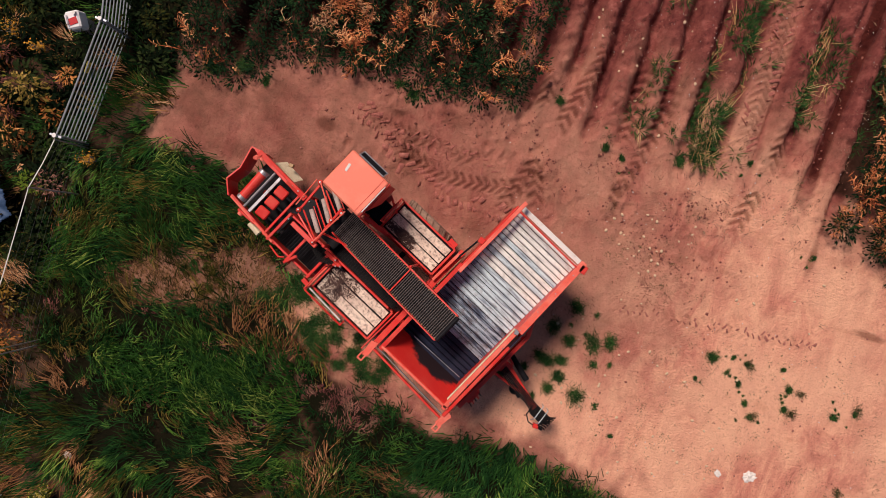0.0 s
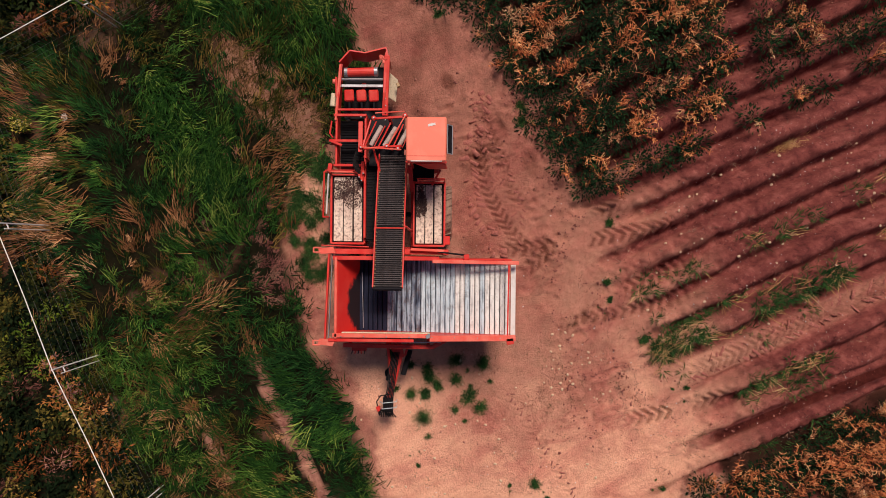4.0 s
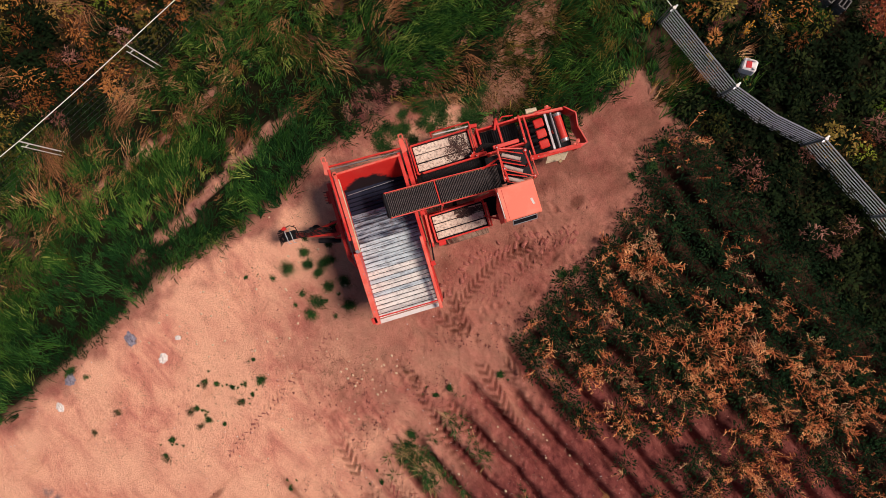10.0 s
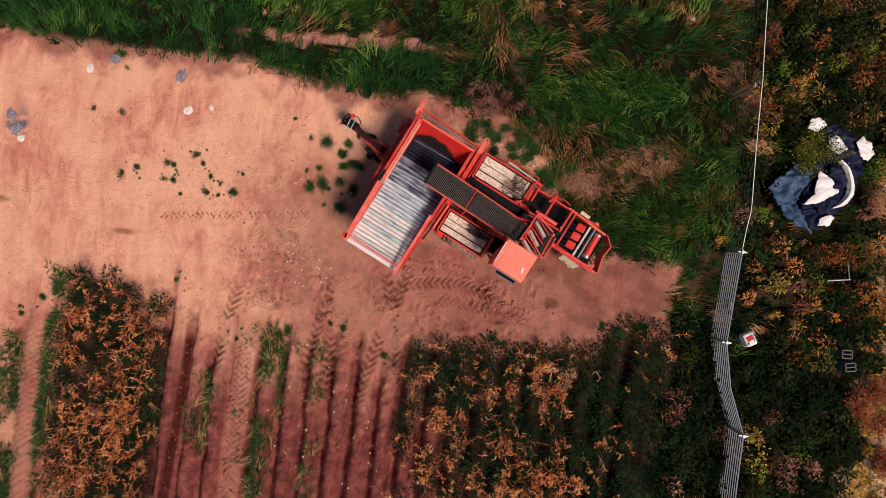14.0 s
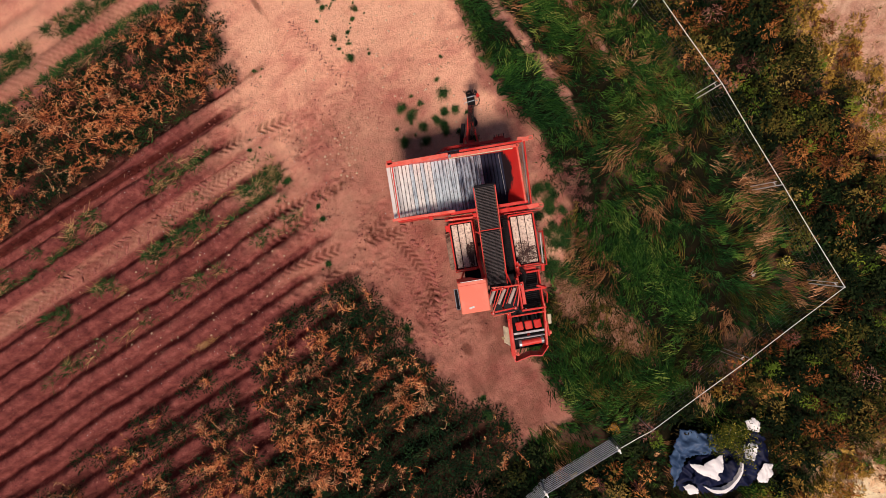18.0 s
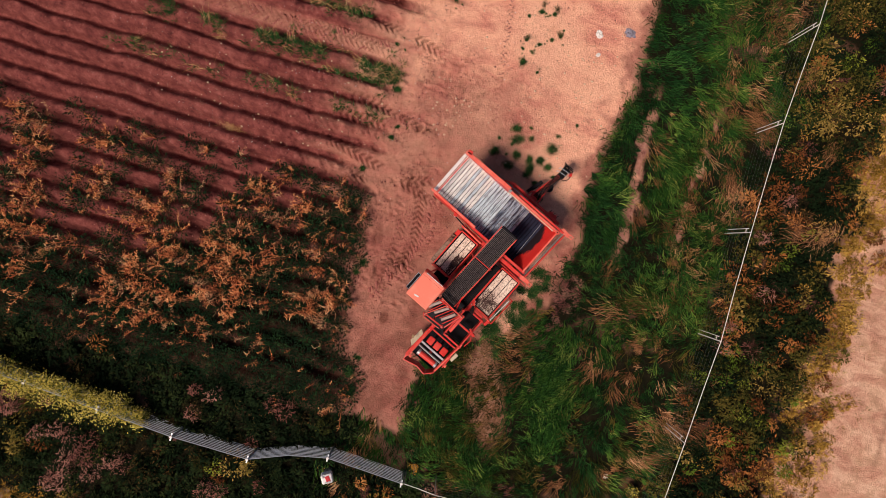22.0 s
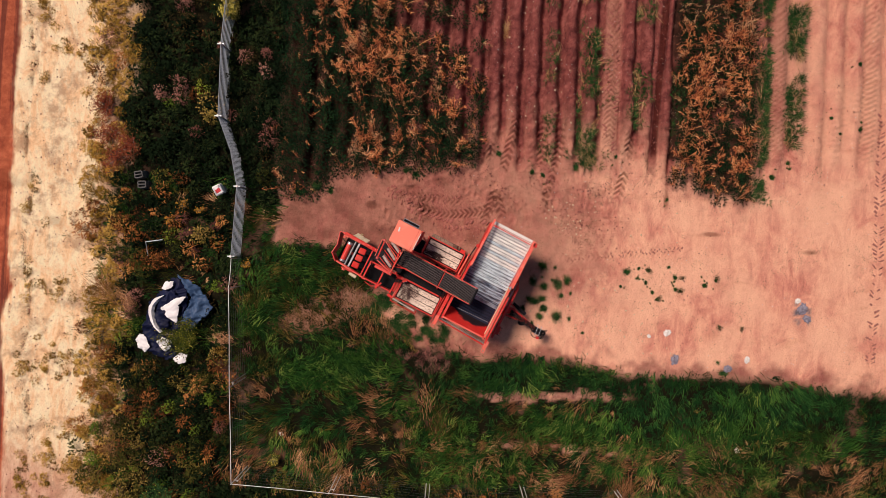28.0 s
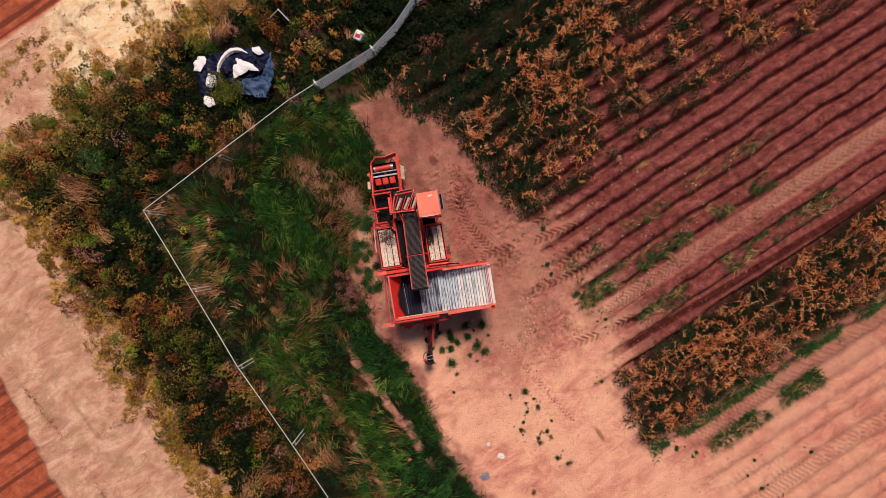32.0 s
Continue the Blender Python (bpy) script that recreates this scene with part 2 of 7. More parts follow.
def ground_material():
    m, nt, p = nodes_of("red sandy ground")
    fine, mid, big = noise_node(nt, 22, 8, 0.72), noise_node(nt, 2.6, 6, 0.65), noise_node(nt, 0.35, 4, 0.55)
    tc = nt.nodes.new("ShaderNodeTexCoord")
    mp = nt.nodes.new("ShaderNodeMapping")
    mp.inputs["Scale"].default_value = (1.9, 0.8, 1.0)
    mp.inputs["Rotation"].default_value = (0, 0, 0.12)
    link(nt, tc.outputs["Object"], mp.inputs["Vector"])
    streak = nt.nodes.new("ShaderNodeTexNoise")
    streak.inputs["Scale"].default_value, streak.inputs["Detail"].default_value, streak.inputs["Roughness"].default_value = 1.0, 12, 0.74
    streak.inputs["Distortion"].default_value = 0.6
    link(nt, mp.outputs["Vector"], streak.inputs["Vector"])
    soil = ramp(nt, streak.outputs["Fac"], [(0.28, (0.44, 0.15, 0.11)), (0.44, (0.69, 0.275, 0.195)), (0.60, (0.89, 0.46, 0.30))])
    soil = mix(nt, ramp(nt, mid, [(0.3, grey(0.4)), (0.44, grey(0))]), soil, (0.44, 0.175, 0.125))
    soil = mix(nt, ramp(nt, big, [(0.40, grey(0)), (0.60, grey(0.7))]), soil, (0.93, 0.53, 0.345))
    pits = noise_node(nt, 6.5, 12, 0.78)
    mp2 = nt.nodes.new("ShaderNodeMapping")
    mp2.inputs["Scale"].default_value, mp2.inputs["Rotation"].default_value = (0.45, 1.5, 1.0), (0, 0, -0.12)
    mp2.inputs["Location"].default_value = (3.0, 1.0, 0.0)
    link(nt, tc.outputs["Object"], mp2.inputs["Vector"])
    drag = nt.nodes.new("ShaderNodeTexNoise")
    drag.inputs["Scale"].default_value, drag.inputs["Detail"].default_value, drag.inputs["Roughness"].default_value = 0.9, 9, 0.66
    drag.inputs["Distortion"].default_value = 1.2
    link(nt, mp2.outputs["Vector"], drag.inputs["Vector"])
    soil = mix(nt, ramp(nt, drag.outputs["Fac"], [(0.32, grey(0.4)), (0.44, grey(0))]), soil, mix(nt, 1.0, soil, (0.74, 0.63, 0.57), "MULTIPLY"))
    soil = mix(nt, ramp(nt, pits, [(0.28, grey(0.5)), (0.38, grey(0))]), soil, mix(nt, 1.0, soil, (0.45, 0.36, 0.35), "MULTIPLY"))
    soil = mix(nt, ramp(nt, pits, [(0.56, grey(0)), (0.7, grey(0.5))]), soil, (0.82, 0.47, 0.35))
    tilled = ramp(nt, mid, [(0.3, (0.12, 0.031, 0.029)), (0.54, (0.26, 0.074, 0.062)), (0.77, (0.44, 0.155, 0.125))])
    tilled = mix(nt, ramp(nt, pits, [(0.34, grey(0.8)), (0.46, grey(0))]), tilled, (0.05, 0.014, 0.015))
    tilled = mix(nt, ramp(nt, pits, [(0.56, grey(0)), (0.72, grey(0.6))]), tilled, (0.50, 0.20, 0.16))
    c = mix(nt, attr(nt, "tilled"), soil, tilled)
    # near-black litter: shade between stems and blades is mixed into this colour
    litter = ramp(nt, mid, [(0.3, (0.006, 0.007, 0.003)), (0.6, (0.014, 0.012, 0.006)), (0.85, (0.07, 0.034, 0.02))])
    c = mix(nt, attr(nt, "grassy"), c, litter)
    verge = ramp(nt, streak.outputs["Fac"], [(0.28, (0.33, 0.145, 0.09)), (0.44, (0.58, 0.30, 0.2)), (0.62, (0.80, 0.52, 0.35))])
    verge = mix(nt, attr(nt, "pale"), verge, ramp(nt, streak.outputs["Fac"], [(0.26, (0.50, 0.25, 0.13)), (0.42, (0.95, 0.62, 0.34)), (0.56, (0.99, 0.83, 0.53))]))
    verge = mix(nt, ramp(nt, noise_node(nt, 0.8, 9, 0.75), [(0.5, grey(0)), (0.62, grey(0.75))]), verge, (0.46, 0.27, 0.16))
    verge = mix(nt, ramp(nt, pits, [(0.30, grey(0.6)), (0.42, grey(0))]), verge, (0.40, 0.2, 0.12))
    c = mix(nt, attr(nt, "rut"), c, ramp(nt, pits, [(0.3, (0.14, 0.05, 0.045)), (0.5, (0.36, 0.16, 0.12)), (0.7, (0.58, 0.34, 0.25))]))
    c = mix(nt, attr(nt, "verge"), c, verge)
    crack = noise_node(nt, 1.1, 8, 0.7)
    verge = mix(nt, ramp(nt, crack, [(0.485, grey(0)), (0.497, grey(0.55)), (0.503, grey(0.55)), (0.515, grey(0))]), verge, (0.26, 0.12, 0.07))
    road = ramp(nt, mid, [(0.3, (0.34, 0.075, 0.035)), (0.7, (0.60, 0.17, 0.085))])
    road = mix(nt, ramp(nt, streak.outputs["Fac"], [(0.36, grey(0.7)), (0.5, grey(0))]), road, (0.24, 0.05, 0.03))
    mp3 = nt.nodes.new("ShaderNodeMapping")
    mp3.inputs["Scale"].default_value = (3.2, 0.12, 1.0)
    link(nt, tc.outputs["Object"], mp3.inputs["Vector"])
    lane = nt.nodes.new("ShaderNodeTexNoise")
    lane.inputs["Scale"].default_value, lane.inputs["Detail"].default_value, lane.inputs["Roughness"].default_value = 1.0, 7, 0.6
    link(nt, mp3.outputs["Vector"], lane.inputs["Vector"])
    road = mix(nt, ramp(nt, lane.outputs["Fac"], [(0.42, grey(0.9)), (0.52, grey(0))]), road, (0.17, 0.045, 0.03))
    c = mix(nt, attr(nt, "road"), c, road)
    c = mix(nt, attr(nt, "damp"), c, mix(nt, 1.0, c, (0.36, 0.30, 0.28), "MULTIPLY"))
    c = mix(nt, attr(nt, "ash"), c, ramp(nt, fine, [(0.35, (0.05, 0.045, 0.05)), (0.6, (0.24, 0.2, 0.22)), (0.72, (0.6, 0.58, 0.58))]))
    c = mix(nt, ramp(nt, fine, [(0.36, grey(0.4)), (0.48, grey(0))]), c, mix(nt, 1.0, c, (0.55, 0.5, 0.48), "MULTIPLY"))
    c = mix(nt, ramp(nt, fine, [(0.68, grey(0)), (0.78, grey(0.5))]), c, (0.72, 0.5, 0.4))
    link(nt, c, p.inputs["Base Color"])
    link(nt, mix(nt, attr(nt, "water"), grey(0.95), grey(0.12)), p.inputs["Roughness"])
    p.inputs["Specular IOR Level"].default_value = 0.06
    both = nt.nodes.new("ShaderNodeMath")
    both.operation = "MULTIPLY_ADD"
    both.inputs[1].default_value = 1.6
    link(nt, pits, both.inputs[0])
    link(nt, fine, both.inputs[2])
    link(nt, bump(nt, both.outputs[0], 0.9, 0.05), p.inputs["Normal"])
    return m


GROUND = ground_material()


# ---------------------------------------------------------------- mesh helpers
def part(name, bm, material, parent, label=""):
    me = bpy.data.meshes.new(name)
    bm.to_mesh(me)
    bm.free()
    me.materials.append(material)
    ob = new(name, me)
    ob.parent = parent
    return tagged(ob, label)


def thing(name, label, category, m=None, group="", kind=""):
    ob = new(name)
    ob.empty_display_size = 0.1
    if m is not None:
        ob.matrix_world = m
    return tagged(ob, label, category, group, kind)


def box(c, s, rot=(0, 0, 0), bevel=0.008, bm=None):
    bm = bm or bmesh.new()
    r = bmesh.ops.create_cube(bm, size=1.0)
    m = pose(*c, *rot) @ Matrix.Diagonal((*s, 1))
    bmesh.ops.transform(bm, matrix=m, verts=r["verts"])
    if bevel:
        edges = list({e for v in r["verts"] for e in v.link_edges})
        bmesh.ops.bevel(bm, geom=edges, offset=min(bevel, 0.3 * min(s)), segments=1, affect="EDGES")
    return bm


def tube(a, b, r, seg=8, bm=None, r2=None):
    bm = bm or bmesh.new()
    a, b = Vector(a), Vector(b)
    d = b - a
    m = Matrix.Translation((a + b) / 2) @ d.to_track_quat("Z", "Y").to_matrix().to_4x4()
    bmesh.ops.create_cone(bm, cap_ends=True, segments=seg, radius1=r, radius2=r if r2 is None else r2, depth=d.length, matrix=m)
    return bm


def bent(points, r, seg=6, bm=None):
    bm = bm or bmesh.new()
    for a, b in zip(points, points[1:]):
        tube(a, b, r, seg, bm)
    for q in points[1:-1]:
        bmesh.ops.create_icosphere(bm, subdivisions=1, radius=r * 1.04, matrix=Matrix.Translation(q))
    return bm


def beam(a, b, w, h, bevel=0.008, bm=None):
    """A square bar from a to b."""
    a, b = Vector(a), Vector(b)
    d = b - a
    bm = bm or bmesh.new()
    r = bmesh.ops.create_cube(bm, size=1.0)
    x = d.normalized()
    y = Vector((0, 0, 1)).cross(x)
    y = y.normalized() if y.length > 1e-4 else Vector((0, 1, 0))
    z = x.cross(y)
    m = Matrix((x, y, z)).transposed().to_4x4()
    bmesh.ops.transform(bm, matrix=Matrix.Translation((a + b) / 2) @ m @ Matrix.Diagonal((d.length, w, h, 1)), verts=r["verts"])
    if bevel:
        bmesh.ops.bevel(bm, geom=list({e for v in r["verts"] for e in v.link_edges}), offset=min(bevel, 0.3 * min(w, h)), segments=1, affect="EDGES")
    return bm


def plate(corners, thick, bm=None):
    """A flat sheet with thickness from its corners."""
    bm = bm or bmesh.new()
    n = (Vector(corners[1]) - Vector(corners[0])).cross(Vector(corners[2]) - Vector(corners[0])).normalized() * thick / 2
    top = [bm.verts.new(Vector(c) + n) for c in corners]
    low = [bm.verts.new(Vector(c) - n) for c in corners]
    bm.faces.new(top)
    bm.faces.new(low[::-1])
    k = len(corners)
    for i in range(k):
        bm.faces.new((top[i], low[i], low[(i + 1) % k], top[(i + 1) % k]))
    return bm


def raw_mesh(name, verts, loops, sizes, material, smooth=False):
    me = bpy.data.meshes.new(name)
    me.vertices.add(len(verts))
    me.vertices.foreach_set("co", np.ascontiguousarray(verts, np.float32).ravel())
    me.loops.add(len(loops))
    me.loops.foreach_set("vertex_index", np.ascontiguousarray(loops, np.int32))
    me.polygons.add(len(sizes))
    starts = np.r_[0, np.cumsum(sizes)[:-1]].astype(np.int32)
    me.polygons.foreach_set("loop_start", starts)
    me.polygons.foreach_set("loop_total", np.ascontiguousarray(sizes, np.int32))
    if smooth:
        me.polygons.foreach_set("use_smooth", np.ones(len(sizes), bool))
    me.materials.append(material)
    me.update(calc_edges=True)
    return me


# ---------------------------------------------------------------- the lie of the land
def lattice(ix, iy, seed):
    n = (ix.astype(np.int64) * 374761393 + iy.astype(np.int64) * 668265263 + seed * 974634777) & 0x7FFFFFFF
    n = ((n ^ (n >> 13)) * 1274126177) & 0x7FFFFFFF
    return ((n ^ (n >> 16)) & 0xFFFF) / 65535.0


def value(x, y, seed=0):
    fx, fy = np.floor(x), np.floor(y)
    u, v = x - fx, y - fy
    u, v = u * u * (3 - 2 * u), v * v * (3 - 2 * v)
    a, b = lattice(fx, fy, seed), lattice(fx + 1, fy, seed)
    c, d = lattice(fx, fy + 1, seed), lattice(fx + 1, fy + 1, seed)
    return (a * (1 - u) + b * u) * (1 - v) + (c * (1 - u) + d * u) * v


def fbm(x, y, scale, seed=0, octaves=3):
    s, amp, tot = 0.0, 1.0, 0.0
    for k in range(octaves):
        s = s + amp * value(x * scale * 2 ** k, y * scale * 2 ** k, seed + k)
        tot += amp
        amp *= 0.5
    return s / tot


def step(v, lo, hi):
    t = np.clip((v - lo) / (hi - lo), 0, 1)
    return t * t * (3 - 2 * t)


SOUTH = ((-9, -6.6, -4.2, -3.2, -2.4, -1.8, -0.4, 1.7, 3.9, 6.2, 8.0, 10.7, 14.1, 15.9, 30), (-0.2, -0.4, -0.35, -1.2, -3.1, -3.8, -4.35, -4.6, -4.5, -4.75, -5.0, -4.95, -5.0, -5.25, -5.3))
NORTH = ((-7, -6.1, -5.2, -4.4, -2.1, -0.3, 1.5, 3.0, 9.0, 10.3, 11.7, 13.6, 30), (2.1, 1.6, 1.65, 2.45, 2.8, 2.9, 3.15, 3.3, 3.1, 2.4, 2.2, 3.5, 4.5))


def road_x(y):
    """Where the western road begins."""
    return np.interp(y, (-20, -9, -4.2, -2.7, -1.4, 5, 20), (-17.4, -17.4, -17.7, -17.3, -17.6, -17.55, -17.5))


def crack_x(y):
    """The crack along that road."""
    return np.interp(y, (-20, -10, -6, 0, 4, 20), (-16.4, -16.4, -16.62, -16.85, -16.95, -16.9)) + 0.12 * np.sin(y * 1.3) + 0.06 * np.sin(y * 4.1)


def rut_y(x, which):
    """How far south the two old wheel ruts in the meadow run."""
    return 8.1 + 0.12 * np.sin(x * 0.9 + 1) if which else 6.0 + 0.14 * np.sin(x * 0.7)


def land(x, y):
    """Masks of the ground's kinds at x, y."""
    wob = fbm(x, y, 1.1, 5) - 0.5
    wob2 = fbm(x, y, 4.0, 9) - 0.5
    south = np.interp(x, *SOUTH) + wob * 0.4 + wob2 * 0.16
    north = np.interp(x, *NORTH) + wob * 0.5 + wob2 * 0.3
    open_soil = step(y, south - 0.22, south + 0.22) * step(x, -6.85 + wob * 0.8 - 0.1, -6.6 + wob * 0.8 + 0.1)
    start = north + 1.7 * (value((x - 1.69) / 0.755 + 0.5, x * 0 + 0.5, 25) - 0.55) * step(x, 0.2, 1.4)
    field = step(y, start - 1.1 + wob2 * 0.9, start + 1.3 + wob2 * 0.9) * step(x, -6.6, -6.3)
    bald = step(fbm(x, y, 0.9, 21), 0.66, 0.74)
    # bare ruts through the meadow, and bald ground behind the machine
    rut = np.maximum(step(0.1 + wob * 0.35 + wob2 * 0.5 - np.abs(y + rut_y(x, 0)), -0.06, 0.12) * step(x, 1.2, 2.2) * step(8.2 - x, 0, 1.5),
                     step(0.08 + wob * 0.35 + wob2 * 0.5 - np.abs(y + rut_y(x, 1)), -0.06, 0.12) * step(x, 1.9, 2.6) * step(8.5 - x, 0, 1.5))
    patch = step(1.0 - ((x + 4.2) / 2.1) ** 2 - ((y + 2.9 - 0.35 * (x + 4.2)) / 0.75) ** 2 + wob * 2.0 + wob2, 0.1, 0.7)
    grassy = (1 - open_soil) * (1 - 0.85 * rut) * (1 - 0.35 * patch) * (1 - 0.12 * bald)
    edge_w = -13.75 + wob * 1.1 + wob2 * 0.5
    edge_s = -14.75 + wob * 1.0 + wob2 * 0.5
    verge = np.maximum(step(edge_w - x, -0.25, 0.25), step(edge_s - y, -0.25, 0.25))
    road = np.maximum(step(road_x(y) + wob * 0.35 - x, -0.12, 0.12), step(-19.4 - 0.1 * (x + 5) + wob * 0.5 - y, -0.12, 0.12))
    wild = np.maximum(step(-8.3 + wob - x, -0.3, 0.3), np.maximum(step(-10.0 + wob - y, -0.3, 0.3), step(-6.75 - x + wob * 0.6, -0.1, 0.3) * step(y, 0.5, 1.8))) * (1 - verge)
    return dict(edge_w=edge_w, edge_s=edge_s, soil=open_soil, field=field * open_soil, grassy=grassy * (1 - verge), verge=verge, road=road * verge, wild=wild, north=north, south=south, wob=wob, wob2=wob2, start=start, rut=rut)


def lanes(x):
    """How far the ridges stand at x: pressed flat in the wheel lanes."""
    flat = np.maximum(step(0.42 - np.abs(x - 6.35), 0, 0.15), step(0.25 - np.abs(x - 8.2), 0, 0.12))
    return (1 - 0.85 * flat) * (1 - 0.62 * step(x, 12.2, 13.5))


def wheel_marks(x, y):
    """Lug prints of the tyres, along two arcs past the machine and lanes in the field."""
    out = np.zeros_like(x)
    for x0, x1, y0, dy, curve, deep in ((-2.2, 2.2, 1.9, -0.66, 0.135, 1.0), (-2.6, 1.0, 1.75, -0.03, 0.0, 0.6), (4.6, 9.6, -0.55, 0.14, 0.0, 0.3)):
        yc = y0 + dy * (x - x0) + curve * (x - x0) ** 2
        v = y - yc
        lug = np.sin((x + np.abs(v) * 0.9) * 2 * np.pi / 0.19)
        out += step(0.2 - np.abs(v), 0, 0.06) * step(x, x0, x0 + 0.7) * step(x1 - x, 0, 0.7) * (0.03 * lug - 0.016) * deep * step(fbm(x, y, 1.3, 48), 0.3, 0.5)
    for xc, y0, y1, bow in ((1.75, 0.7, 4.4, 0.10), (2.6, 0.4, 5.5, -0.12), (3.55, 0.9, 6.0, 0.06), (4.3, 1.5, 5.2, -0.08), (7.3, 1.7, 5.0, -0.16)):
        u = x - xc - bow * (y - y1) ** 2 * 0.4 - 0.12 * np.sin(y * 0.8 + xc)
        lug = np.sin((y + np.abs(u) * 0.85) * 2 * np.pi / 0.24)
        worn = step(fbm(x, y, 1.1, 49), 0.36, 0.52)
        out += worn * step(0.24 - np.abs(u), 0, 0.08) * step(y, y0, y0 + 0.9) * step(y1 - y, 0, 0.9) * (0.034 * lug - 0.018)
    for xc in (6.35, 13.0, 16.6):
        u = x - xc
        lug = np.sin((y + np.abs(u) * 0.9) * 2 * np.pi / 0.2)
        out += step(0.28 - np.abs(u), 0, 0.06) * step(y, 3.6, 4.6) * (0.014 * lug - 0.01)
    return out


def churned(x, y, z):
    """Where wheels have kneaded the soil between the machine and the rows."""
    return step(fbm(x, y, 1.0, 65), 0.36, 0.56) * step(y, z["north"] - 3.4, z["north"] - 1.6) * step(z["north"] + 1.2 - y, 0, 1) * step(x, -3.4, -2.0) * step(8.0 - x, 0, 2.5)


def height(x, y, z=None):
    z = z or land(x, y)
    far = step(np.hypot(x, y), 26, 40)
    h = 0.10 * (fbm(x, y, 0.22, 31) - 0.5) + 0.035 * (fbm(x, y, 1.3, 35) - 0.5) + 0.02 * (fbm(x, y, 6.0, 39) - 0.5)
    rise = 0.23 * lanes(x) * step(y, z["start"] - 1.0, z["start"] + 1.5)
    ridge = 1 - 2 * (0.5 - 0.5 * np.cos((x - 1.69 + 0.03 * np.sin(y * 0.9) + 0.16 * (fbm(x * 0.6, y, 1.1, 43) - 0.5)) * 2 * np.pi / 0.755)) ** 1.6
    h = h + z["field"] * rise * (ridge + 0.85 * (fbm(x, y, 5.0, 45) - 0.5))
    lumps = 1 - np.abs(fbm(x, y * 0.7, 4.2, 59, 2) - 0.5) * 5
    h = h + 0.05 * z["soil"] * lumps * churned(x, y, z)
    h = h - 0.05 * z["rut"]
    # tyre ripples over the ridges
    u = (x - 1.69) / 0.755
    u = np.abs(u - np.round(u))
    h = h + z["field"] * 0.02 * np.sin((y + 0.9 * u) * 2 * np.pi / 0.23) * step(fbm(x, y, 0.8, 47), 0.4, 0.6) * step(x, 1.0, 2.0)
    h = h + z["soil"] * wheel_marks(x, y) - 0.05 * step(0.2 - np.abs(x - 8.25 + (y - 7) * -0.03), 0, 0.15) * step(y, 3.4, 4.2)
    h = h - 0.07 * step(0.07 - np.abs(x - crack_x(y)), 0, 0.06) * step(fbm(x, y, 0.9, 57), 0.3, 0.5)
    h = h + z["road"] * 0.014 * np.sin((y + 0.25 * x) * 2 * np.pi / 0.3) * step(0.32 - np.abs((x - road_x(y) + 0.55) % 1.3 - 0.4), 0, 0.1)
    h = h + 0.09 * z["verge"] * (1 - z["road"]) * (fbm(x, y, 0.8, 53) - 0.5)
    h = h + 0.07 * (1 - z["soil"]) * (fbm(x, y, 0.8, 51) - 0.3) - 0.12 * z["road"] + 0.05 * z["verge"] * fbm(x, y, 2.5, 55)
    return h * (1 - far)


def axis(lo, hi, dense_lo, dense_hi, fine, mid):
    a = np.r_[np.arange(lo, dense_lo, mid), np.arange(dense_lo, dense_hi, fine), np.arange(dense_hi, hi + mid, mid)]
    grow = np.cumsum(1.5 * 1.6 ** np.arange(14))
    return np.r_[lo - grow[::-1], a, a[-1] + grow]


gx, gy = axis(-23, 24, -6.2, 10.0, 0.042, 0.13), axis(-22.5, 22.5, -2.2, 7.6, 0.042, 0.12)
X, Y = np.meshgrid(gx, gy)
Z = land(X, Y)
HH = height(X, Y, Z)
nx, ny = len(gx), len(gy)
idx = np.arange(nx * ny).reshape(ny, nx)
quads = np.stack([idx[:-1, :-1], idx[:-1, 1:], idx[1:, 1:], idx[1:, :-1]], -1).reshape(-1, 4)
gme = raw_mesh("ground", np.stack([X, Y, HH], -1).reshape(-1, 3), quads.ravel(), np.full(len(quads), 4), GROUND, True)
dark_patch = step(fbm(X, Y, 0.7, 61), 0.56, 0.7) * step(2.0 - np.abs(Y - 1.2), 0, 1.0) * step(3.5 - X, 0, 2)
puddle = step(0.17 - np.abs(X - 8.25 + (Y - 7) * -0.03), 0, 0.08) * step(Y, 3.4, 4.0)
# lug-print hollows darkened by depth: damp soil and painted shade together
tread_shade = np.clip(-wheel_marks(X, Y) * 30, 0, 1) * Z["soil"]
ash = np.clip(step(1 - np.hypot((X - 14.45) / 0.55, (Y + 2.1) / 0.9) + Z["wob"], 0.1, 0.5) + step(1 - np.hypot((X - 9.45) / 0.24, (Y + 4.25) / 0.22) + Z["wob"] * 0.5, 0.1, 0.5), 0, 1) * step(fbm(X, Y, 6, 71), 0.4, 0.6)
damp_side = 0.60 * step(8.5 - X + 3 * Z["wob"] + 2 * Z["wob2"], 0, 4.5) * step(Y, -3.5, -1.0) + 0.14 * step(2.5 - X, 0, 3)
brink = 0.75 * step(0.75 - np.abs(Y - Z["south"]) + 0.9 * Z["wob"] + 0.5 * Z["wob2"], 0, 0.7) * step(X, -6.0, -4.5)
churn = 0.55 * churned(X, Y, Z) * step(fbm(X, Y, 2.4, 67), 0.4, 0.62)
# furrow bottoms get more of the darker tilled colour than the ridges
furrow = step(-np.cos((X - 1.69) * 2 * np.pi / 0.755), -0.4, 0.7)
turned = Z["field"] * (0.45 + 0.55 * np.maximum(furrow, step(Y, Z["start"] + 0.2, Z["start"] + 3.0)))
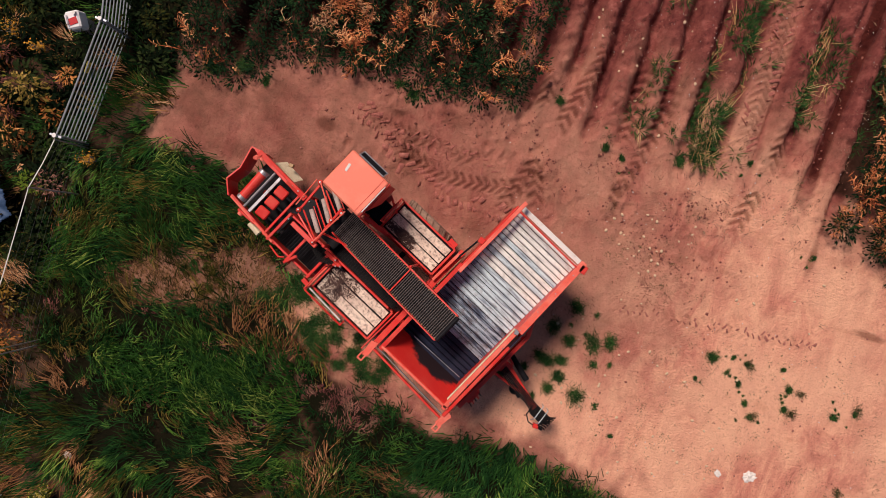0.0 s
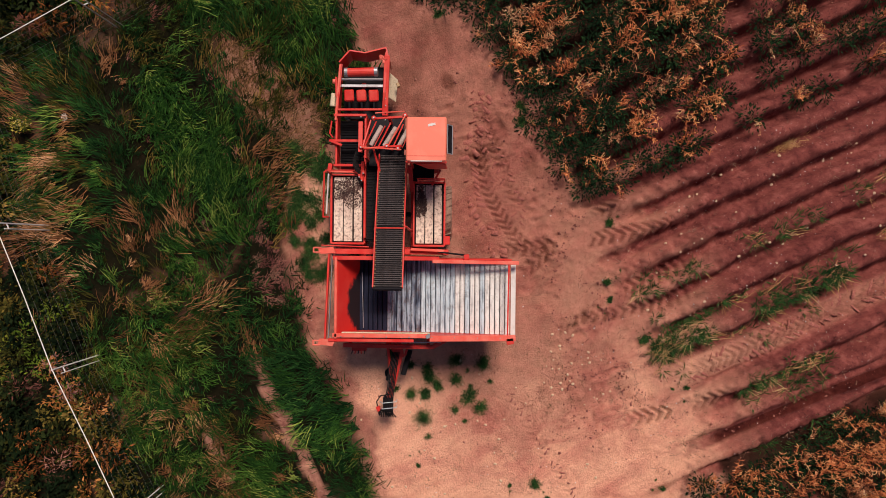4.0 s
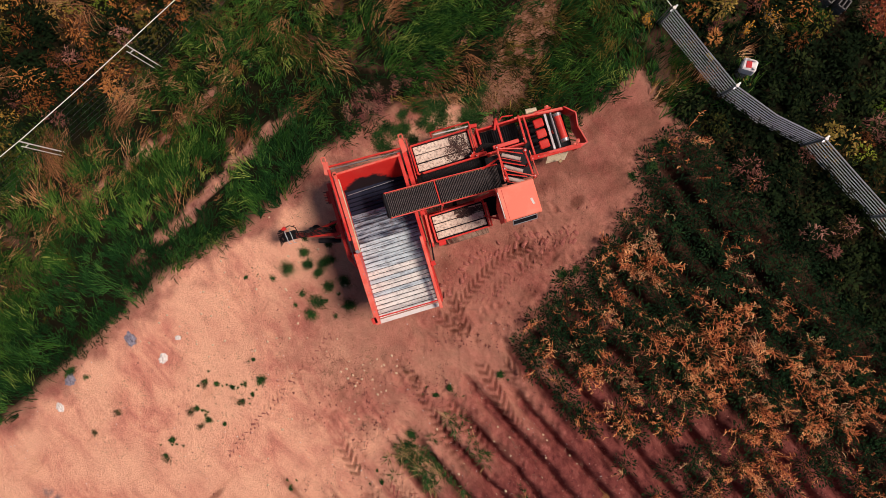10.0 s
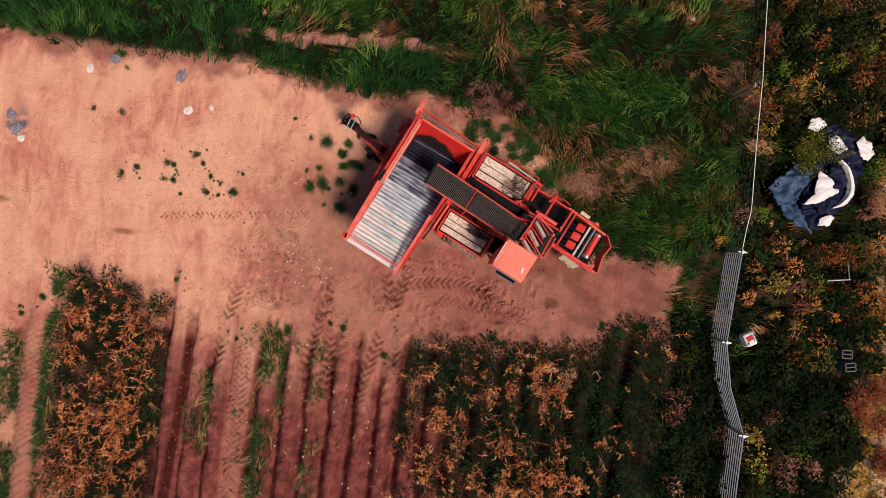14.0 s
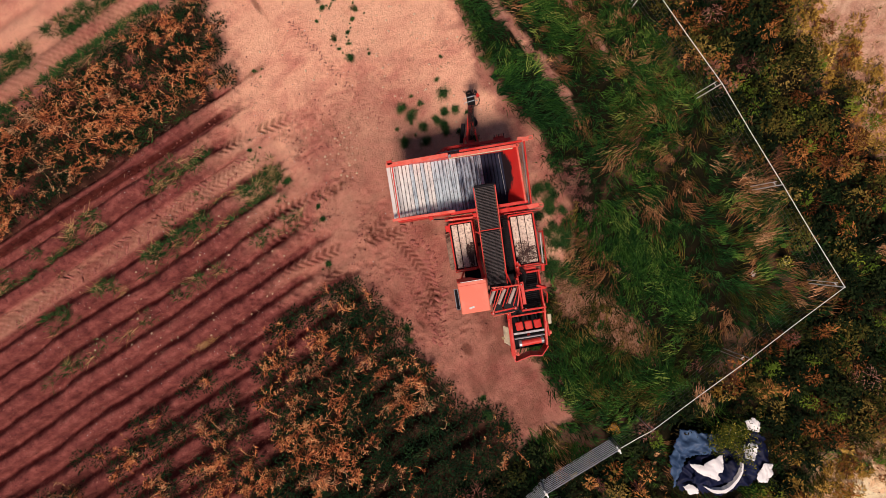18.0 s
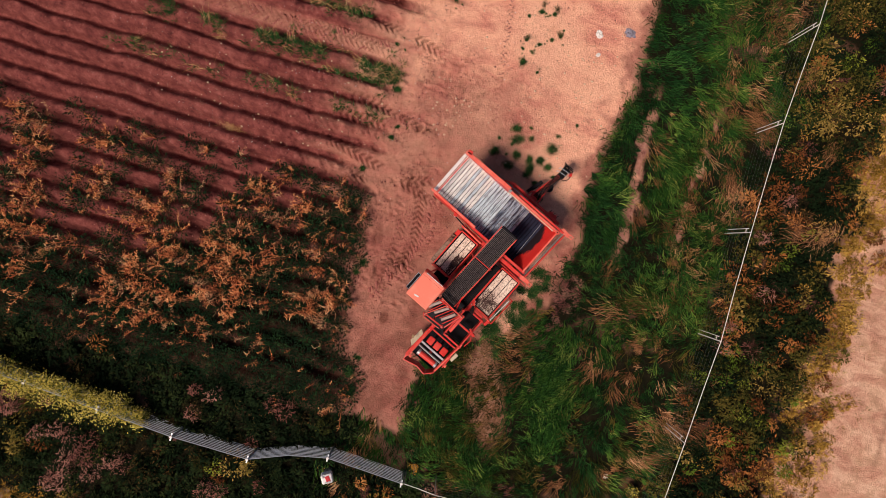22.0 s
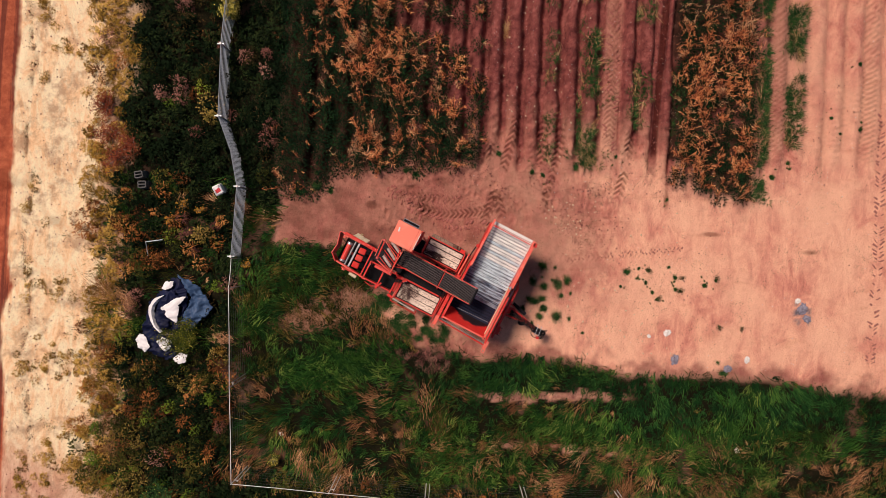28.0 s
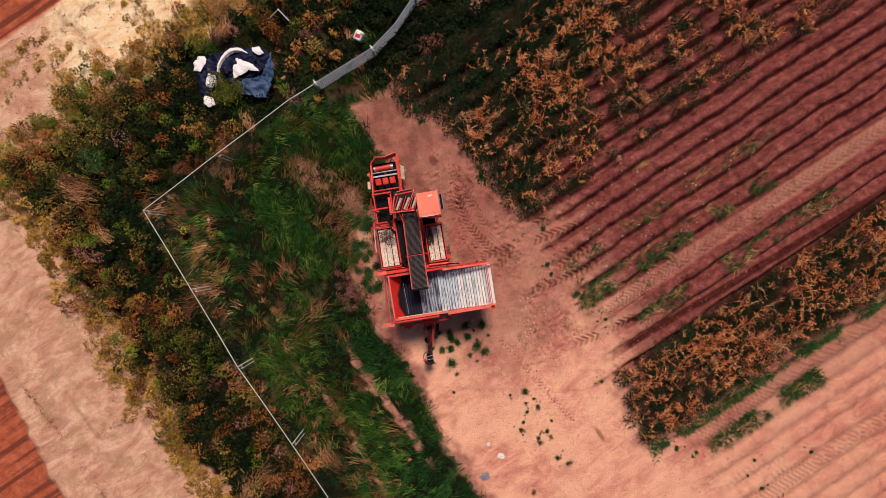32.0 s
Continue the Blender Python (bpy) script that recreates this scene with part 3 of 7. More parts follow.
# litter under the crop rows, with the plants' shade painted into the ground
crop_litter_shade = step(fbm(X, Y, 0.9, 63), 0.2, 0.5) * step(Y, Z["north"] - 0.1, Z["north"] + 0.5) * np.maximum(step(1.4 - X, 0, 0.8) * (1 - 0.85 * step(Y - (X * -1.5 + 3.4), 0, 4)), step(1.9 - np.abs(X - 10.4), 0, 0.4)) * np.maximum(step(X, -6.9, -6.5), 0)
crop_litter_shade = np.maximum(crop_litter_shade, step(-3.5 - X, 0, 0.9) * step(X, -7.2, -6.8) * step(Y, Z["north"] - 0.1, Z["north"] + 0.5))
# soil smears; the first ellipse paints a trench's shade onto the south verge
smear_and_trench = np.clip(step(1 - np.hypot((X + 7.1 - 0.4 * (Y + 15.3)) / 0.22, (Y + 15.3) / 0.75) + Z["wob"] * 1.2, 0, 0.6) + 0.6 * step(0.14 - np.abs(Y + 17.3 + 0.06 * X + 0.5 * Z["wob"]), 0, 0.12) * step(fbm(X, Y, 0.8, 69), 0.4, 0.6) + step(1 - np.hypot((X - 10.54) / 0.42, (Y - 0.79) / 0.1) + Z["wob"] * 1.2, 0, 0.6) + step(1 - np.hypot((X - 14.6) / 0.5, (Y - 0.25) / 0.16) + Z["wob"] * 1.2, 0, 0.6) + step(1 - np.hypot((X - 8.75) / 0.16, (Y - 2.1) / 0.55) + Z["wob"], 0, 0.6) + step(1 - np.hypot((X + 3.0) / 0.3, (Y - 1.3) / 0.2) + Z["wob"], 0, 0.6) + step(1 - np.hypot((X + 0.2) / 0.5, (Y - 2.4) / 0.25) + Z["wob"], 0, 0.8) * 0.6, 0, 1)
masks = dict(tilled=np.clip(np.maximum(turned * (1 - 0.75 * step(X, 10.5, 15)) * (1 - 0.4 * step(0.42 - np.abs(X - 6.35), 0, 0.2)), np.maximum(np.maximum(damp_side, brink), churn) * Z["soil"]), 0, 1), grassy=np.maximum(Z["grassy"], 0.85 * crop_litter_shade), verge=Z["verge"], road=Z["road"],
             damp=np.clip(puddle + 0.75 * smear_and_trench + 0.5 * dark_patch + 0.75 * tread_shade, 0, 1), water=puddle, ash=ash)
belt = step(1.0 - np.minimum(X - Z["edge_w"], Y - Z["edge_s"]) + 1.2 * Z["wob"], 0, 0.9) * (X < 24)
masks["grassy"] = masks["grassy"] * (1 - 0.75 * belt)
masks["verge"] = np.maximum(masks["verge"], 0.55 * belt)
masks["pale"] = step(Y + 0.4 * X, -17.5, -14.5) * step(-X, 5.0, 9.0)
# this mask also darkens the crack along its groove
masks["damp"] = np.maximum(masks["damp"], 0.75 * step(0.06 - np.abs(X - crack_x(Y)), 0, 0.06) * step(fbm(X, Y, 0.9, 57), 0.3, 0.5) * Z["verge"] * (1 - Z["road"]))
masks["rut"] = Z["rut"] * step(fbm(X, Y, 2.2, 73), 0.25, 0.5)
for key, v in masks.items():
    gme.attributes.new(key, "FLOAT", "POINT").data.foreach_set("value", np.ascontiguousarray(v, np.float32).ravel())
ground = tagged(new("ground", gme), "red sandy field soil with ridges, ruts and a grassy margin", "ground", "", "structure")


# ---------------------------------------------------------------- the potato harvester
# own axes: x towards the drawbar, y to its left, z up
HARV = pose(0.0, -1.5, 0.0, 0, 0, -24.5)
harv = thing("potato_harvester", "red trailed potato harvester parked on bare soil", "harvester", HARV)

# chassis
chassis = part("chassis", beam((-2.7, -0.72, 0.78), (2.5, -0.72, 0.78), 0.14, 0.2), RED, harv)
part("chassis", beam((-1.6, 0.5, 0.78), (2.5, 0.5, 0.78), 0.14, 0.2), RED, harv)
for x in (-1.5, 0.42, 2.45):
    part("cross_beam", beam((x, -1.3, 0.84), (x, 1.1, 0.84), 0.12, 0.14), RED, harv)
part("axle", tube((-0.45, -1.2, 0.62), (-0.45, 1.05, 0.62), 0.06, 10), BLACK, harv)


def tyre_mesh(r, w):
    bm = bmesh.new()
    n = 36
    prof = [(r * 0.55, -w / 2), (r * 0.9, -w / 2), (r * 0.97, -w * 0.42), (r * 0.985, 0), (r * 0.97, w * 0.42), (r * 0.9, w / 2), (r * 0.55, w / 2)]
    rings = [[bm.verts.new((q * math.cos(a), y, q * math.sin(a))) for q, y in prof] for a in (2 * math.pi * i / n for i in range(n))]
    for i in range(n):
        a, b = rings[i], rings[(i + 1) % n]
        for k in range(len(prof) - 1):
            bm.faces.new((a[k], b[k], b[k + 1], a[k + 1]))
    for i in range(22):
        for side in (-1, 1):
            a = 2 * math.pi * (i + 0.25 * side) / 22
            m = pose(0, 0, 0, 0, -math.degrees(a), 0) @ pose(r * 0.985, side * w * 0.24, 0, 28 * side, 0, 0)
            q = bmesh.ops.create_cube(bm, size=1.0)
            bmesh.ops.transform(bm, matrix=m @ Matrix.Diagonal((0.045, w * 0.5, 0.045, 1)), verts=q["verts"])
    return bm


def wheel(x, y, r, w):
    hub = thing("wheel", "", "", None)
    hub.parent, hub.location = harv, (x, y, r)
    for key in ("label", "category"):
        if key in hub:
            del hub[key]
    part("tyre", tyre_mesh(r, w), CAKED, hub, "mud-caked black tractor tyre")
    bm = tube((0, -w * 0.4, 0), (0, w * 0.4, 0), r * 0.56, 20)
    part("rim", bm, CREAM, hub, "pale steel rim")


wheel(-0.47, 1.19, 0.66, 0.46)
wheel(-0.47, -1.28, 0.66, 0.44)


# standing platforms beside the elevator
def platform(x0, x1, y0, y1, z, out):
    p = part("platform", box(((x0 + x1) / 2, (y0 + y1) / 2, z - 0.07), (x1 - x0, y1 - y0, 0.06)), BLACK, harv)
    n, w = 3, (y1 - y0 - 0.1) / 3
    for i in range(n):
        yc = y0 + 0.05 + w * (i + 0.5)
        part("plank", box(((x0 + x1) / 2, yc, z - 0.015 + 0.006 * (i % 2)), (x1 - x0 - 0.1, w - 0.012 - 0.012 * i, 0.045), (0, 0, 0.3 * (i - 1))), PLANK, p, "weathered pale board")
    ys = y1 if out > 0 else y0
    yi = y0 if out > 0 else y1
    part("frame", beam((x0, ys, z + 0.02), (x1, ys, z + 0.02), 0.045, 0.09), RED, p)
    part("frame", beam((x0, yi, z + 0.02), (x1, yi, z + 0.02), 0.04, 0.09), RED, p)
    part("frame", beam((x0, y0, z + 0.02), (x0, y1, z + 0.02), 0.04, 0.09), RED, p)
    part("frame", beam((x1, y0, z + 0.02), (x1, y1, z + 0.02), 0.05, 0.1), RED, p)
    # hand rail at the rear end
    part("handrail", bent([(x0 - 0.02, ys, z), (x0 - 0.02, ys, z + 0.75), (x0 - 0.02, ys - 0.6 * out, z + 0.78), (x0 - 0.02, ys - 0.62 * out, z)], 0.018), RED, p)
    return p


plat_r = platform(-1.15, 0.32, 0.53, 1.25, 1.42, 1)
plat_l = platform(-1.32, 0.28, -1.40, -0.62, 1.42, -1)
part("step", box((0.19, 1.32, 1.36), (0.2, 0.12, 0.1)), RED, plat_r)
part("side_guard", bent([(-1.42, -1.42, 1.2), (-1.42, -1.62, 1.2), (-0.35, -1.66, 1.1), (-0.35, -1.45, 1.1)], 0.022), RED, plat_l)
part("side_guard", bent([(-1.38, -1.5, 1.28), (-0.42, -1.56, 1.22)], 0.02), WHITE, plat_l, "white bar")
part("toe_bar", tube((0.33, -1.62, 1.5), (0.36, -0.5, 1.56), 0.016), RED, plat_l)


def crumbs(cx, cy, z, rx, ry, n, seed, size=0.05):
    rnd = random.Random(seed)
    bm = bmesh.new()
    for _ in range(n):
        a, q = rnd.random() * 6.283, rnd.random() ** 0.7
        q *= 0.5 + 0.6 * abs(math.sin(a * 1.5 + seed))
        s = size * rnd.uniform(0.3, 1.1)
        m = pose(cx + rx * q * math.cos(a), cy + ry * q * math.sin(a), z + s * 0.2, rnd.uniform(0, 90), 0, rnd.uniform(0, 180)) @ Matrix.Diagonal((s * 1.5, s, s * 0.45, 1))
        bmesh.ops.create_icosphere(bm, subdivisions=1, radius=1.0, matrix=m)
    return bm


mud = tagged(part("mud_heap", crumbs(-0.72, 0.70, 1.435, 0.46, 0.13, 900, 3, 0.02), MUD, None), "dark dried mud lying on platform boards", "mud", "", "stuff")
mud.matrix_world = HARV
mud = tagged(part("mud_heap", crumbs(-0.96, -1.0, 1.435, 0.44, 0.42, 1500, 4, 0.015), MUD, None), "dark dried mud and straw on platform boards", "mud", "", "stuff")
mud.matrix_world = HARV

# picking elevator: a rod belt in two runs, up into the hopper
EL = [(-1.75, 1.75), (-1.35, 2.0), (-0.08, 2.5), (1.22, 2.9)]
elev = part("elevator", box((-0.7, 0.13, 2.0), (1.2, 0.5, 0.05), (0, -21.5, 0)), BLACK, harv, "black rod-belt elevator with red side rails")
for (xa, za), (xb, zb) in zip(EL, EL[1:]):
    part("belt", plate([(xa, -0.21, za - 0.03), (xb, -0.21, zb - 0.03), (xb, 0.35, zb - 0.03), (xa, 0.35, za - 0.03)], 0.02), RUBBER, elev)
    for y in (-0.245, 0.385):
        part("side_rail", beam((xa, y, za - 0.02), (xb, y, zb - 0.02), 0.03, 0.13), RED, elev)
rod_me = bpy.data.meshes.new("rod")
bm = tube((0, -0.22, 0), (0, 0.36, 0), 0.0085, 5)
bm.to_mesh(rod_me)
bm.free()
rod_me.materials.append(RODSTEEL)
link_me = bpy.data.meshes.new("link")
bm = box((0, 0, 0), (0.022, 0.035, 0.02), (0, 0, 0), 0)
bm.to_mesh(link_me)
bm.free()
link_me.materials.append(BRASS)
for (xa, za), (xb, zb) in zip(EL, EL[1:]):
    run = math.hypot(xb - xa, zb - za)
    for i in range(int(run / 0.046)):
        f = (i + 0.5) * 0.046 / run
        r = new("rod", rod_me)
        r.parent, r.location = elev, (xa + (xb - xa) * f, 0, za + (zb - za) * f)
        if i % 2 == 0 and xa > -1.5:
            for y in (-0.215, 0.355):
                k = new("link", link_me)
                k.parent, k.location = elev, (xa + (xb - xa) * f, y, za + (zb - za) * f + 0.008)
part("hinge_bar", beam((-0.06, -0.25, 2.53), (-0.06, 0.39, 2.53), 0.03, 0.03), RED, elev)
part("end_roller", tube((1.23, -0.23, 2.87), (1.23, 0.37, 2.87), 0.045, 12), BLACK, elev)
part("strut", beam((-0.1, -0.24, 2.45), (0.0, -0.45, 0.95), 0.05, 0.05), RED, elev)
part("strut", beam((-0.1, 0.41, 2.45), (0.0, 0.5, 0.95), 0.05, 0.05), RED, elev)

# side belt below it
belt = part("side_belt", box((-0.7, -0.42, 1.44), (1.85, 0.32, 0.05)), RUBBER, harv, "dark ribbed side conveyor belt")
rib_me = bpy.data.meshes.new("rib")
bm = box((0, 0, 0), (0.018, 0.31, 0.022), (0, 0, 0), 0)
bm.to_mesh(rib_me)
bm.free()
rib_me.materials.append(BLACK)
for i in range(30):
    r = new("rib", rib_me)
    r.parent, r.location = belt, (-1.6 + i * 0.061, -0.42, 1.475)
part("side_rail", beam((-1.5, -0.6, 1.55), (0.15, -0.6, 1.55), 0.05, 0.14), RED, belt)
part("side_rail", beam((-1.6, -0.24, 1.5), (0.2, -0.24, 1.5), 0.03, 0.1), RED, belt)

# hopper
hop = part("hopper", box((0.62, 0.81, 1.72), (0.035, 3.9, 1.0)), RED, harv, "red hopper with a metal slat floor")
part("wall", box((2.32, 0.81, 1.72), (0.035, 3.9, 1.0)), RED, hop)
part("end_wall", plate([(0.64, -1.1, 2.3), (2.31, -1.1, 2.3), (2.31, -0.72, 1.46), (0.64, -0.72, 1.46)], 0.02), SHADED_PLATE, hop, "sloping bright red end plate")
part("bottom", box((1.47, 1.0, 1.30), (1.66, 3.4, 0.03)), BLACK, hop)


def floor_z(y):
    return 1.46 + 0.16 * max(0.0, y + 0.7) if y < 2.8 else 2.02


slat_me = bpy.data.meshes.new("slat")
bm = bmesh.new()
prof = [(-0.050, -0.03), (-0.047, 0.003), (-0.03, 0.012), (0.03, 0.012), (0.047, 0.003), (0.050, -0.03)]
ends = [[bm.verts.new((x, y, z)) for y, z in prof] for x in (-0.825, 0.825)]
for k in range(len(prof) - 1):
    bm.faces.new((ends[0][k], ends[1][k], ends[1][k + 1], ends[0][k + 1]))
bm.faces.new(ends[0])
bm.faces.new(ends[1][::-1])
bm.to_mesh(slat_me)
bm.free()
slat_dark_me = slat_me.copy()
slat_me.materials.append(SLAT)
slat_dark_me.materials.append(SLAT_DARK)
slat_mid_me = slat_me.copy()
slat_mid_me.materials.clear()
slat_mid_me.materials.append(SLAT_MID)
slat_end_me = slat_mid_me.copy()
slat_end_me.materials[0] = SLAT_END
# slats go from navy at the low end to cream at the far end
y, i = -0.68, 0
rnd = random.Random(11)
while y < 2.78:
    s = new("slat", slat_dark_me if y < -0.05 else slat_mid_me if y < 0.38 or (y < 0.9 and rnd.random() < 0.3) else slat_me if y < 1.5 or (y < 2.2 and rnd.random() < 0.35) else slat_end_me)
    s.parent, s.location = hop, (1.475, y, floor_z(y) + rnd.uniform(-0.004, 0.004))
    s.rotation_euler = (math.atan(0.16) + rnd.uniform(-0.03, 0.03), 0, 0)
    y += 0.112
    i += 1
# rims
part("rim", beam((2.31, -1.2, 2.3), (2.31, 0.95, 2.3), 0.09, 0.09), FADED, hop)
part("rubber_lip", beam((2.25, -1.0, 2.27), (2.25, 0.95, 2.27), 0.025, 0.1), CREAM, hop, "grubby rubber lip")
part("rim", beam((2.42, -1.3, 2.26), (2.42, 0.6, 2.26), 0.07, 0.08), RED, hop)
part("rim", beam((2.36, 0.95, 2.32), (2.33, 2.84, 2.32), 0.13, 0.1), FADED, hop)
part("rim", beam((0.6, -1.2, 2.3), (0.6, 1.15, 2.3), 0.09, 0.08), RED, hop)
part("rim", beam((0.66, 1.0, 2.32), (0.68, 2.9, 2.32), 0.08, 0.1), FADED, hop)
part("rim", beam((0.58, -1.13, 2.31), (2.38, -1.13, 2.31), 0.055, 0.07), FADED, hop)
part("outer_rail", beam((0.5, -1.30, 2.2), (2.42, -1.38, 2.2), 0.045, 0.1), RED, hop)
part("worn_edge", beam((0.95, -0.66, 1.50), (2.25, -0.62, 1.50), 0.02, 0.015), STEEL, hop, "scuffed bright slat edge")
part("outer_rail", beam((0.52, -1.24, 2.12), (2.4, -1.32, 2.12), 0.025, 0.05), STEEL, hop)
for x, s in ((0.5, -1), (2.42, 1)):
    part("corner_gusset", plate([(x, -1.14, 2.26), (x - 0.02 * s, -1.5, 2.22), (x + 0.1 * s, -1.54, 2.2), (x + 0.14 * s, -1.2, 2.24)], 0.05), FADED, hop)
    part("lifting_eye", bent([(x + 0.02 * s, -1.48, 2.24), (x + 0.02 * s, -1.64, 2.24), (x + 0.12 * s, -1.64, 2.24), (x + 0.12 * s, -1.48, 2.24)], 0.018), FADED, hop)
part("strap", beam((0.64, 2.68, 2.36), (2.34, 2.66, 2.36), 0.035, 0.012), RED, hop, "red webbing strap")
part("end_lip", plate([(0.68, 2.76, 2.03), (2.3, 2.76, 2.03), (2.3, 2.86, 2.06), (0.68, 2.86, 2.06)], 0.02), WHITE, hop)
part("joint_plate", box((2.31, 0.92, 2.34), (0.09, 0.1, 0.06), (0, 0, 20)), STEEL, hop)
part("end_bracket", box((2.4, 2.72, 2.33), (0.14, 0.16, 0.08), (0, 0, 10)), RED, hop)
part("end_bracket", box((0.56, 1.75, 2.26), (0.12, 0.12, 0.1), (0, 0, 8)), RED, hop)
part("hydraulic_ram", tube((0.52, 1.74, 2.22), (0.45, 1.1, 2.05), 0.02, 8), BLACK, hop)
part("cross_frame", beam((0.46, -1.35, 1.9), (0.46, 1.35, 1.9), 0.12, 0.14), RED, hop)
part("cross_frame", beam((0.4, 0.5, 2.05), (0.43, 1.25, 2.05), 0.06, 0.08), FADED, hop)
part("hydraulic_pipe", tube((0.53, 0.5, 2.0), (0.53, 1.3, 2.0), 0.013, 6), BRASS, hop)
part("front_rail", beam((2.62, -1.05, 1.7), (2.64, 1.0, 1.75), 0.09, 0.12), RED, hop)
part("front_rail", beam((2.64, 1.0, 1.75), (2.44, 1.35, 1.85), 0.09, 0.12), RED, hop)
part("front_pipe", tube((2.5, 0.0, 1.9), (2.5, 1.2, 1.95), 0.018, 6), STEEL, hop)
for y in (-0.9, 0.0, 0.9):
    part("support", beam((2.4, y, 1.45), (2.62, y, 1.66), 0.07, 0.07), RED, hop)
for y in (-0.9, 0.1, 1.6):
    part("hopper_leg", beam((1.2, y, 1.29), (1.2, y * 0.7, 0.85), 0.1, 0.1), RED, hop)
    part("hopper_leg", beam((2.2, y, 1.29), (2.2, y * 0.7, 0.85), 0.1, 0.1), RED, hop)

valve = part("valve_block", box((2.72, -0.72, 1.42), (0.14, 0.34, 0.2)), RED, harv, "red hydraulic valve block")
for i in range(5):
    part("valve_lever", tube((2.76, -0.86 + i * 0.07, 1.5), (2.84, -0.88 + i * 0.075, 1.58), 0.012, 5), RED if i % 2 else BLACK, valve)

# drawbar and hitch
bar = part("drawbar", beam((2.4, 0.05, 0.82), (3.05, 0.2, 0.82), 0.2, 0.2), RED, harv, "red drawbar with black hydraulic hoses")
part("tongue", beam((3.0, 0.2, 0.82), (4.1, -0.08, 0.72), 0.13, 0.15), RED, bar)
part("brace", beam((2.45, -0.2, 0.84), (3.1, 0.16, 0.84), 0.07, 0.08), RED, bar)
part("steering_ram", tube((2.6, -0.12, 0.95), (3.5, -0.02, 0.88), 0.035, 8), RED, bar)
part("hitch_block", box((4.22, -0.1, 0.72), (0.36, 0.24, 0.22)), BLACK, bar)
for i in range(7):
    part("hose_end", bent([(4.15 + 0.03 * i, 0.0, 0.9), (4.3, -0.02 - 0.04 * i, 0.98), (4.45, 0.06 - 0.05 * i, 0.86), (4.52, 0.1 - 0.06 * i, 0.8)], 0.016, 6), RUBBER, bar)
part("hose_loop", bent([(3.95, -0.05, 0.85), (4.0, -0.28, 0.8), (4.15, -0.38, 0.78), (4.3, -0.34, 0.82)], 0.014, 6), RUBBER, bar)
part("pto_shaft", tube((2.9, 0.42, 0.62), (3.5, 0.26, 0.7), 0.07, 10), BLACK, bar)
part("guard_arm", beam((2.6, 0.42, 0.9), (3.0, 0.32, 0.88), 0.05, 0.06), RED, bar)
part("hitch_ring", bent([(4.33, -0.13, 0.66), (4.47, -0.15, 0.66), (4.52, -0.08, 0.66), (4.47, -0.01, 0.66), (4.33, -0.03, 0.66)], 0.03, 8), BLACK, bar)
for i in range(6):
    o = i * 0.03
    part("hose", bent([(2.9, 0.18 - o, 0.95), (3.3, 0.12 - o * 1.2, 1.02), (3.75, 0.06 - o, 0.93), (4.1, 0.02 - o * 1.3, 0.88), (4.38, 0.03 - o * 1.5, 0.95)], 0.014, 6), RUBBER, bar)
for o in (0.0, 0.14):
    part("hose_holder", bent([(4.1 + o, 0.12, 0.75), (4.1 + o, 0.12, 0.98), (4.14 + o, -0.22, 0.98), (4.14 + o, -0.3, 0.8)], 0.011), GALV, bar, "thin galvanised hoop")
part("coupling", box((4.3, -0.32, 0.86), (0.12, 0.1, 0.1), (0, 0, 30)), RED, bar)
part("coupling", box((4.42, -0.3, 0.84), (0.1, 0.05, 0.06), (0, 0, 10)), BLACK, bar)
part("jack_stand", tube((3.6, -0.12, 0.0), (3.6, -0.12, 0.75), 0.045, 10), BLACK, bar)
part("jack_foot", tube((3.6, -0.12, 0.0), (3.6, -0.12, 0.03), 0.14, 12), BLACK, bar)

# cab over the sorting stand
cab = part("cab", box((-1.95, 0.87, 1.5), (0.7, 0.7, 0.46)), BLACK, harv, "open red cab with a sun-faded flat roof")
part("skirt", box((-1.9, 0.87, 2.88), (0.86, 0.8, 0.3)), RED, cab)
part("seat", box((-1.95, 0.87, 1.85), (0.4, 0.42, 0.25), (0, 0, 0), 0.05), BLACK, cab)
part("roof", box((-1.9, 0.87, 3.06), (0.92, 0.84, 0.09), (0, 0, 0), 0.03), ROOF, cab, "salmon-pink faded flat roof panel")
part("roof_edge", beam((-1.43, 0.44, 3.0), (-1.43, 1.3, 3.0), 0.03, 0.12), RED, cab)
part("roof_seam", beam((-1.55, 0.48, 3.108), (-1.55, 1.27, 3.108), 0.008, 0.008, 0), RED, cab)
for x in (-2.28, -1.52):
    for y in (0.5, 1.24):
        part("pillar", beam((x, y, 1.3), (x, y, 2.8), 0.05, 0.05), RED, cab)
for c, s in (((-1.9, 1.25, 2.3), (0.7, 0.012, 0.9)), ((-1.9, 0.49, 2.3), (0.7, 0.012, 0.9)), ((-2.29, 0.87, 2.3), (0.012, 0.68, 0.9))):
    part("window_pane", box(c, s, (0, 0, 0), 0), GLASS, cab)
part("fender", plate([(-1.44, 0.62, 2.75), (-1.44, 1.28, 2.75), (-1.38, 1.3, 2.35), (-1.38, 0.9, 2.3)], 0.02), RED, cab)
part("edge_strip", tube((-1.445, 0.55, 3.09), (-1.445, 1.2, 3.09), 0.012, 6), WHITE, cab)
part("roof_label", box((-2.2, 0.98, 3.108), (0.05, 0.16, 0.006), (0, 0, 12), 0), WHITE, cab, "torn white sticker")
mir = part("mirror", box((-1.92, 1.34, 2.92), (0.6, 0.03, 0.2), (40, 0, 0)), BLACK, cab, "black rear mirror with pale rim")
